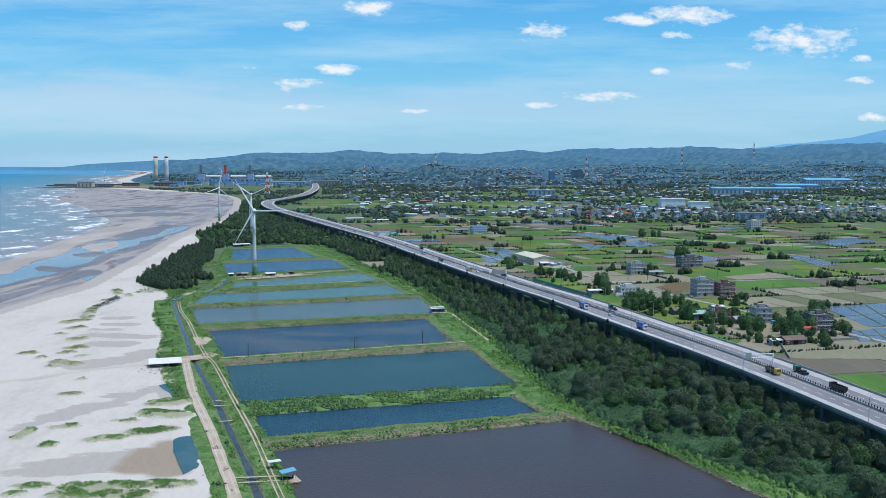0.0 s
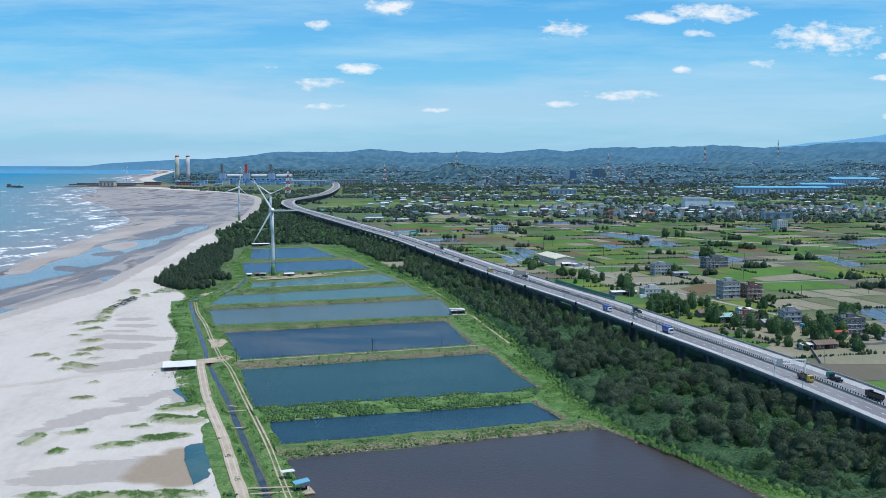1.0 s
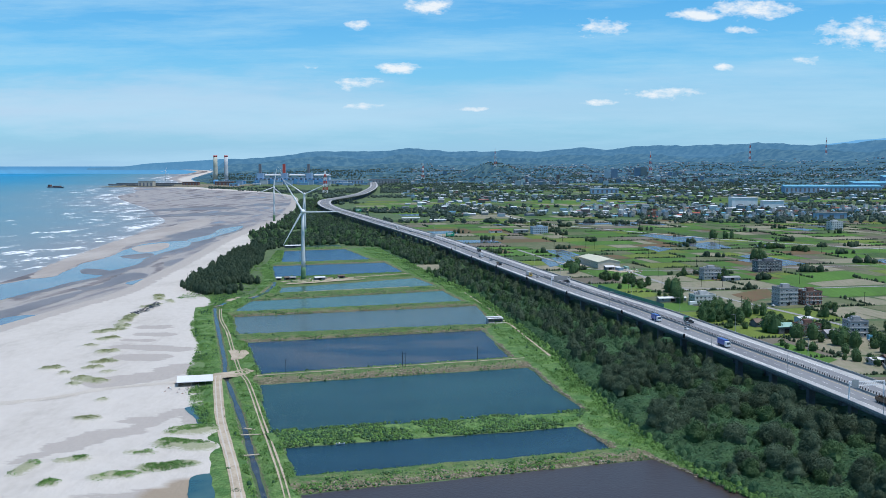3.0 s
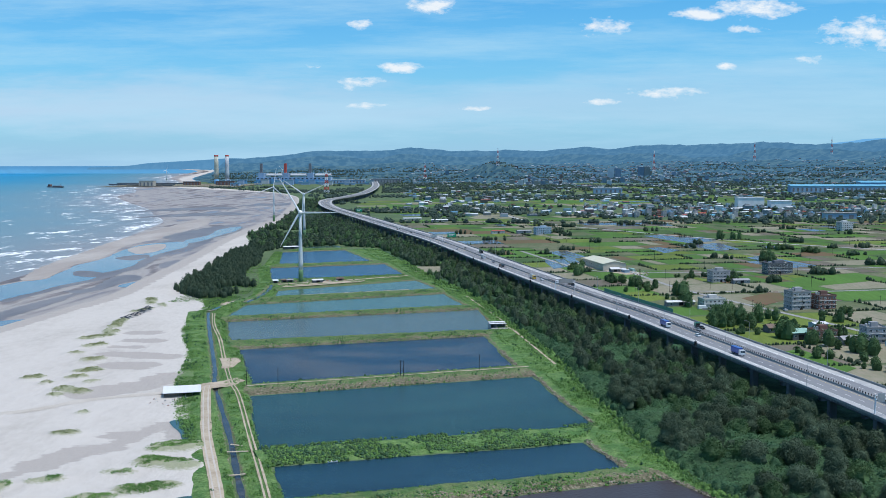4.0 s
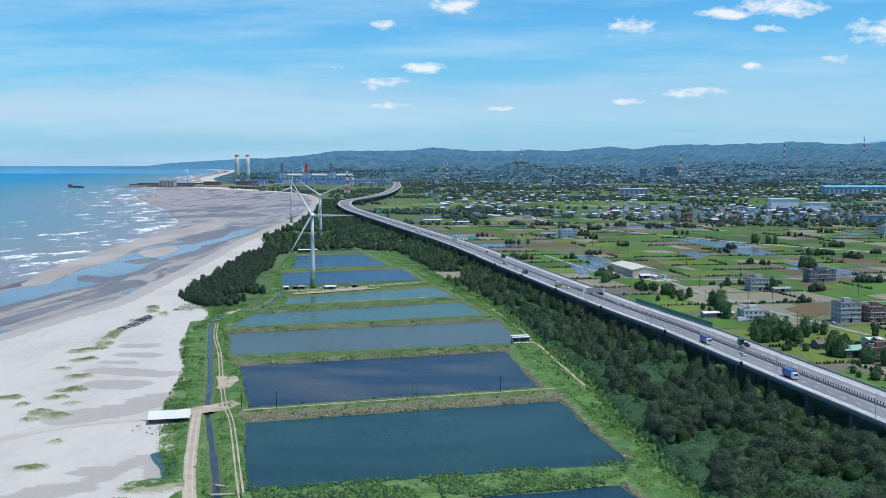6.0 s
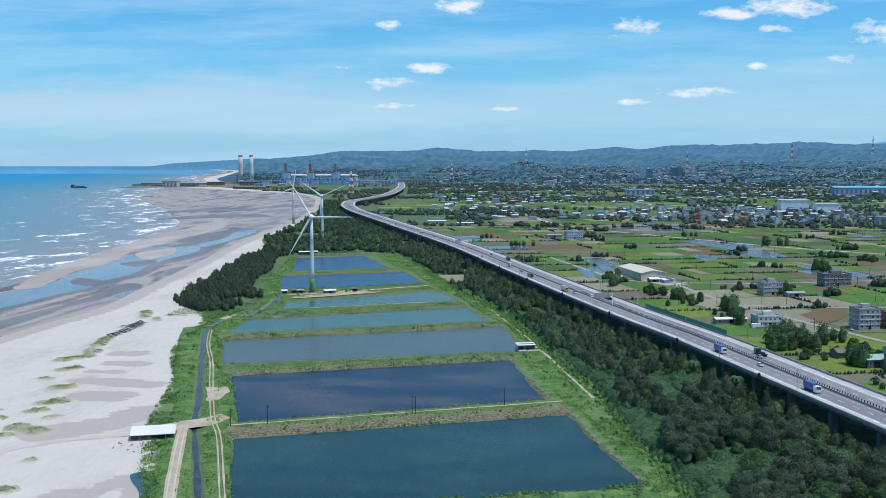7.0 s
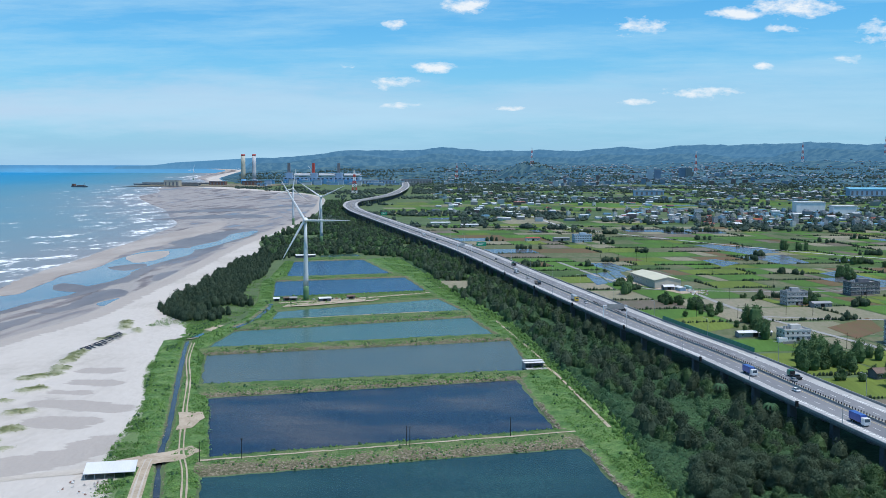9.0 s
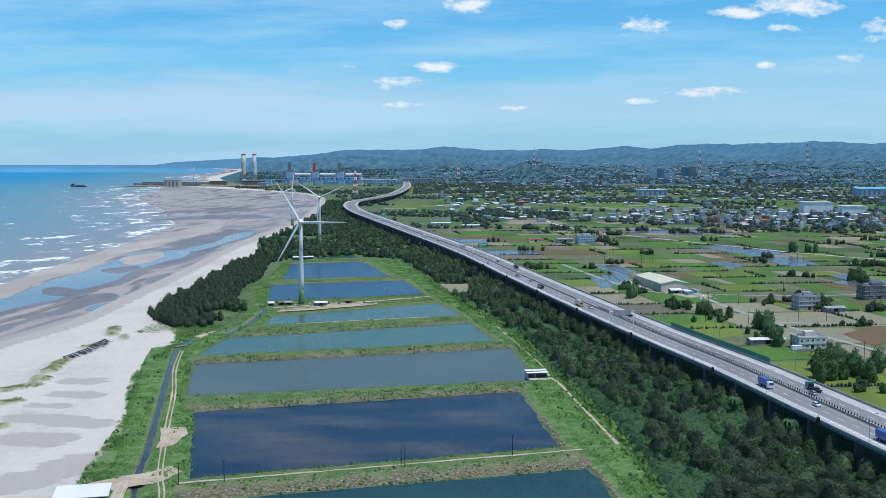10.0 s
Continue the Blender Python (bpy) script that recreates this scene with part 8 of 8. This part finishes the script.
flat_sheet("pool", [(-231, 790), (-229, 800), (-222, 803), (-214, 803), (-210, 797), (-214, 789), (-224, 786)], 0.16, MATS["beach_pool"], "small blue-green pool behind a muddy berm", "pool", smooth_step=2.0, ragged=0.6)
flat_sheet("sand_patch", [(-244, 820), (-233, 828), (-221, 830), (-209, 836), (-206, 822), (-204, 808), (-210, 811), (-220, 817), (-232, 815)], 0.13, MATS["path"], "bare pale sand between grove and stream", "ground", smooth_step=2.0, ragged=0.8)
ribbon("dyke_track", [(-178, 857), (-160, 865), (-137, 876), (-110, 888), (-80, 902)], 1.5, 1.55, MATS["path"], "pale dry path on the dyke", "track", wob=0.5)
flat_sheet("yard", [(-192, 916), (-176, 924), (-150, 943), (-130, 957), (-126, 970), (-150, 964), (-172, 948), (-192, 932)], 1.02, MATS["path"], "bare dirt pad at the turbine's foot", "yard", ragged=0.8)


def pond_hut():
    t = empty("pond_hut", "small open block hut with white lean-to roof on the dyke", "hut", "", pose(-4, 717, 1.1, 0, 0, 16))
    g = Geo()
    for a in ((-5, 5, 2.9, 3.05), (-5, -4.85, -2.5, 2.9), (-1.2, -1.05, -2.5, 2.9), (4.85, 5, -2.5, 2.9)):
        g.box(*a, -1.2, 2.7)
    part("wall", g, WALLS["grey"], t, "grey block walls")
    g = Geo()
    g.box(-5.5, 5.5, -3.6, -0.2, 0, 0.12)
    g.box(-5.5, 5.5, -0.2, 3.5, 0.45, 0.57)
    g.v = [(x, y, z + 2.7) for x, y, z in g.v]
    part("roof", g, ROOFS["white"], t, "white sheet roof")
    g = Geo()
    g.box(-5, 6, -7, -2.5, -0.25, 0.02)
    part("apron", g, MATS["shoulder"], t, "pale concrete apron")


pond_hut()
RIGHT_PATH = [(-30, 868), (-14, 800), (-1, 745), (3, 718), (8, 700), (16, 660), (23, 625), (28, 600)]
ribbon("footpath", RIGHT_PATH, 1.3, 1.10, MATS["path"], "pale worn footpath beside the wood", "path", wob=0.5)
ribbon("footpath", [tuple(Vector(DYKES[2][0]).lerp(Vector(DYKES[2][1]), t).lerp(Vector(DYKES[2][2]).lerp(Vector(DYKES[2][3]), t), 0.64)) for t in np.linspace(-0.02, 1.04, 24)], 1.3, lambda x, y: 1.76 * (1 + 0.1 * fbm(x + 50, y, 7)) + 0.05, MATS["path"], "pale worn path on the dyke", "path", wob=0.5)
ribbon("dyke_track", [(-200, 935), (-150, 965), (-110, 995), (-92, 1010)], 5.0, 1.14, MATS["path"], "pale sandy track on the dyke", "track", wob=0.4)


def pole(x, y, h, label="thin dark utility pole on the dyke", arms=False):
    t = empty("utility_pole", label, "pole", "utility poles", pose(x, y, 1.0))
    g = Geo()
    g.tube([(0, 0, -0.6), (0, 0, h)], [0.16, 0.11], 6)
    part("shaft", g, MATS["dark"], t)
    g = Geo()
    g.tube([(-0.7, 0, h - 0.6), (0.7, 0, h - 0.6)], [0.06, 0.06], 5)
    part("crossarm", g, MATS["dark"], t)
    return t


p0 = pole(-108, 540, 8.5)
for x, y in ((-51, 563), (-49.5, 562), (-12, 580), (-122, 535)):
    copy_thing(p0, pose(x, y, 1.0))
rngp = np.random.default_rng(50)
fp = pole(150, 905, 9.0, "slim concrete power pole among the fields")
for i in range(70):
    u, v_ = float(rngp.uniform(-40, 520)), float(rngp.choice([-330, -210, -90, 0, 60, 180, 300, 420])) + float(rngp.normal(0, 2))
    x, y = field_xy(u, v_)
    if x > road_x(y) + HALF + 10:
        copy_thing(fp, WM(x, y, 0.6))


def dock():
    t = empty("pump_raft", "small pump raft with turquoise sheet roof at the pond edge", "raft", "", pose(-53, 330, 0.3, 0, 0, 25))
    g = Geo()
    g.box(-2.6, 2.6, -2.0, 2.0, 0, 0.14)
    g.v = [(x, y, z + 3.2 + 0.12 * x) for x, y, z in g.v]
    part("roof", g, ROOFS["blue"], t, "turquoise corrugated roof")
    for a in (-2.3, 2.3):
        for b in (-1.7, 1.7):
            g = Geo()
            g.tube([(a, b, -0.5), (a, b, 3.1)], [0.07, 0.07], 5)
            part("post", g, MATS["steel"], t)
    g = Geo()
    g.box(-3.5, 3.5, -4.5, 2.6, 0.0, 0.35)
    part("deck", g, MATS["path"], t, "worn plank deck")
    g = Geo()
    for i in range(6):
        g.box(-2.5 + i * 0.8, -2.0 + i * 0.8, -1.0 + 0.4 * (i % 3), -0.3 + 0.4 * (i % 3), 0.35, 1.0 + 0.25 * (i % 2))
    part("gear", g, MATS["dark"], t, "dark pump gear")
    u = empty("canopy", "small white sheet canopy over the farm track", "canopy", "", pose(-59.5, 341, 1.0, 0, 0, 25))
    g = Geo()
    g.box(-2.3, 2.3, -1.4, 1.4, 2.5, 2.62)
    part("roof", g, ROOFS["white"], u, "white sheet roof")
    for a in (-2.1, 2.1):
        for b in (-1.2, 1.2):
            g = Geo()
            g.tube([(a, b, -0.3), (a, b, 2.5)], [0.05, 0.05], 5)
            part("post", g, MATS["steel"], u)


dock()


def plank(x, y, turn, w, label):
    t = empty("footbridge", label, "bridge", "canal footbridges", pose(x, y, 0.9, 0, 0, turn))
    for i in range(3):
        g = Geo()
        g.box(-w / 2, w / 2, -0.55 + 0.4 * i, -0.2 + 0.4 * i, 0, 0.14)
        part("plank", g, MATS["path"], t)


for x, y, tn, w in ((-64, 331, 8, 15), (-62, 326, 12, 14), (-98, 432, 10, 8), (-100, 440, -20, 7), (-91, 405, 20, 6)):
    plank(x, y, tn, w, "old plank footbridge across the canal")


def skiff(x, y, turn, mat_, label):
    t = empty("boat", label, "boat", "pond boats", pose(x, y, 0.1, 0, 0, turn))
    g = Geo()
    rows = []
    for f, wd in ((-1.7, 0.5), (-1.0, 0.75), (0.6, 0.75), (1.5, 0.45), (1.9, 0.05)):
        rows.append([(f, -wd, 0.45), (f, -wd * 0.7, 0.0), (f, wd * 0.7, 0.0), (f, wd, 0.45)])
    g.grid(rows)
    part("hull", g, mat_, t)
    g = Geo()
    for f in (-0.7, 0.5):
        g.box(f - 0.12, f + 0.12, -0.7, 0.7, 0.3, 0.36)
    part("thwart", g, MATS["path"], t)


skiff(-61, 372, 30, MATS["dark"], "small dark boat moored at the dyke")
skiff(-47, 374, 10, WALLS["brick"], "small brown raft on the silty pond")
skiff(-61, 424, 20, MATS["white_paint"], "small white boat on the narrow pond")
skiff(-15, 700, 30, MATS["white_paint"], "small white boat beside the hut")


def clutter():
    """Sheds, tarps and stacked nets at the turbine's foot and beside far ponds."""
    rng = np.random.default_rng(12)
    for x, y, w, d, roof, lab in ((-168, 952, 9, 5, "white", "low open shed with white roof beside the turbine"), (-205, 946, 4, 3, "white", "tiny white hut on the dyke"), (-198, 950, 4.5, 3, "brown", "rusty red store on the dyke"),
                                  (-268, 1304, 22, 8, "white", "long white-roofed shed beside the far pond"), (-193, 951, 5, 4, "grey", "grey store beside the turbine"), (-150, 966, 6, 3, "brown", "row of rusty stores on the dyke")):
        gable_house(x, y, 24, w, d, 2.3, 3.0, WALLS["dark"], ROOFS[roof], lab, "shed", "shed", "pond sheds", m=pose(x, y, 1.0, 0, 0, 24))
    for i in range(26):
        x = -205 + 4.2 * i * 0.55 + rng.normal(0, 1)
        y = 946 + (x + 205) * 0.4 + rng.normal(0, 2)
        t = empty("net_pile", "heap of dark nets and floats on the dyke", "pile", "piles at the turbine", pose(x, y, 0.95, 0, 0, rng.uniform(0, 360)))
        g = Geo()
        r = rng.uniform(0.7, 1.8)
        rows = [[(r * math.cos(a) * q * rng.uniform(0.8, 1.2), r * math.sin(a) * q * rng.uniform(0.8, 1.2), (1 - q) * r * 0.8 + 0.02) for a in np.linspace(0, 2 * np.pi, 9)[:-1]] for q in (0.15, 0.6, 1.0)]
        g.grid(rows, closed=True)
        part("heap", g, (MATS["net"], WALLS["brick"], MATS["concrete"])[i % 3], t)


clutter()


def palm(x, y, h):
    t = empty("palm_tree", "tall palm with drooping fronds beside the viaduct", "palm", "", pose(x, y, 0))
    g = Geo()
    g.tube([(0, 0, -0.3), (0.2, 0, h * 0.5), (0.1, 0.1, h)], [0.25, 0.18, 0.14], 7)
    part("trunk", g, MATS["bark"], t)
    for k in range(15):
        a, up = k * 2.4, 0.9 - 0.08 * (k % 6)
        rows = []
        for i in range(7):
            q = i / 6
            r, z = 3.6 * q, h + 1.6 * up * math.sin(q * 2.2) - 2.2 * q * q
            w = 0.65 * math.sin(min(1, q * 1.3 + 0.12) * math.pi * 0.85) + 0.05
            rows.append([(r * math.cos(a) - w * math.sin(a), r * math.sin(a) + w * math.cos(a), z - 0.25), (r * math.cos(a), r * math.sin(a), z), (r * math.cos(a) + w * math.sin(a), r * math.sin(a) - w * math.cos(a), z - 0.25)])
        g = Geo()
        g.grid(rows)
        part("frond", g, MATS["leaf_vine"], t)


palm(93, 606, 10.5)
palm(80, 645, 9.5)


def roadside_cabinet(s):
    x, y, h = on_road(s, -HALF - 0.5)
    t = empty("roadside_cabinet", "dark equipment cabinet on a post at the viaduct parapet", "cabinet", "viaduct cabinets", pose(x, y, DECK_Z, 0, 0, h))
    g = Geo()
    g.tube([(0, 0, -0.8), (0, 0, 2.6)], [0.12, 0.12], 6)
    part("post", g, MATS["steel"], t)
    g = Geo()
    g.box(-0.45, 0.45, -0.5, 0.5, -0.4, 1.9)
    part("box", g, MATS["dark"], t, "dark steel box")
    return t


c0 = roadside_cabinet(road_s(600))
for y_ in (688, 780, 870, 960, 1050, 1140):
    x, y, h = on_road(road_s(y_), -HALF - 0.5)
    copy_thing(c0, pose(x, y, DECK_Z, 0, 0, h))


def rubble():
    """Pale rubble, crates and scrap in the warehouse yard and by the beach shed."""
    rng = np.random.default_rng(61)
    for i in range(46):
        x, y = (rng.uniform(118, 142), rng.uniform(1030, 1066)) if i < 24 else (rng.uniform(-159, -147), rng.uniform(500, 514))
        t = empty("rubble_heap", "heap of pale rubble and scrap on bare ground", "rubble", "rubble heaps", WM(x, y, 0.3 if i < 24 else 0.55, rng.uniform(0, 360)))
        g = Geo()
        r = rng.uniform(0.4, 1.5) if i < 24 else rng.uniform(0.2, 0.6)
        rows = [[(r * math.cos(a) * q * rng.uniform(0.7, 1.3), r * math.sin(a) * q * rng.uniform(0.7, 1.3), (1 - q) * r * 0.9) for a in np.linspace(0, 2 * np.pi, 8)[:-1]] for q in (0.1, 0.55, 1.0)]
        g.grid(rows, closed=True)
        part("heap", g, (MATS["shoulder"], MATS["concrete"], WALLS["brick"], ROOFS["white"])[i % 4], t)


rubble()


def container(x, y, turn, w, paint, label):
    t = empty("container", label, "container", "containers", WM(x, y, 0.25, turn))
    g = Geo()
    g.box(-w / 2, w / 2, -1.25, 1.25, 0, 2.6)
    part("body", g, paint, t)
    for k in range(int(w / 0.8)):
        g = Geo()
        xx = -w / 2 + 0.4 + 0.8 * k
        g.box(xx - 0.14, xx + 0.14, -1.31, -1.24, 0.1, 2.5)
        part("rib", g, paint, t)
    g = Geo()
    g.box(w / 2 - 0.02, w / 2 + 0.06, -1.1, 1.1, 0.1, 2.5)
    part("door", g, paint, t)


container(128, 1068, 104, 12, ROOFS["green"], "green shipping container beside the warehouse")
container(147, 812, 14, 6, MATS["white_paint"], "white shipping container beside the white house")
container(229, 668, 14, 6, ROOFS["blue"], "blue shipping container in the farm yard")


def low_wall(pts, label):
    t = empty("wall", label, "wall", "", Matrix.Identity(4))
    for a, b in zip(pts, pts[1:]):
        g = Geo()
        d = Vector(b) - Vector(a)
        n = Vector((-d.y, d.x)).normalized() * 0.15
        corners = [Vector(a) + n, Vector(a) - n, Vector(b) - n, Vector(b) + n]
        g.add([W(c.x, c.y, -0.2) for c in corners] + [W(c.x, c.y, 1.6) for c in corners], [(4, 5, 6, 7), (0, 1, 5, 4), (1, 2, 6, 5), (2, 3, 7, 6), (3, 0, 4, 7)])
        part("panel", g, MATS["concrete"], t)


low_wall([(196, 548), (206, 592), (232, 600), (262, 609)], "low grey concrete wall round the bare plot")
low_wall([(146, 806), (168, 812), (172, 840)], "low grey concrete wall round the white house")


def parked(x, y, turn, paint, label):
    t = empty("car", label, "car", "parked cars", WM(x, y, 0.3, turn))
    prof = [(-2.2, 0.35), (2.2, 0.35), (2.25, 0.75), (1.2, 0.95), (-1.9, 0.95), (-2.25, 0.85)]
    g = Geo()
    g.grid([[(-0.88, a, b) for a, b in prof], [(0.88, a, b) for a, b in prof]], closed=True)
    g.add([(-0.88, a, b) for a, b in prof], [tuple(range(6))])
    g.add([(0.88, a, b) for a, b in prof], [tuple(range(6))[::-1]])
    g.add([(-0.68, -1.2, 1.45), (0.68, -1.2, 1.45), (0.68, 0.4, 1.45), (-0.68, 0.4, 1.45)], [(0, 1, 2, 3)])
    part("body", g, PAINT[paint], t)
    g = Geo()
    g.add([(-0.84, -1.8, 0.95), (0.84, -1.8, 0.95), (0.84, 1.2, 0.95), (-0.84, 1.2, 0.95), (-0.68, -1.2, 1.45), (0.68, -1.2, 1.45), (0.68, 0.4, 1.45), (-0.68, 0.4, 1.45)],
          [(0, 1, 5, 4), (1, 2, 6, 5), (2, 3, 7, 6), (3, 0, 4, 7)])
    part("windows", g, GLASS, t, "dark car windows")
    wheels(t, (-1.35, 1.4), 1.72, 0.32)


for x, y, tn, pt_ in ((214, 666, 20, "white"), (218, 664, 100, "blue"), (226, 661, 100, "silver"), (166, 810, 60, "white"), (232, 806, 100, "silver"), (206, 806, 10, "white"), (84, 1120, 20, "white"), (92, 1105, 20, "silver")):
    parked(x, y, tn, pt_, {"white": "white", "blue": "dark blue", "silver": "silver grey"}[pt_] + " car parked in a farm yard")
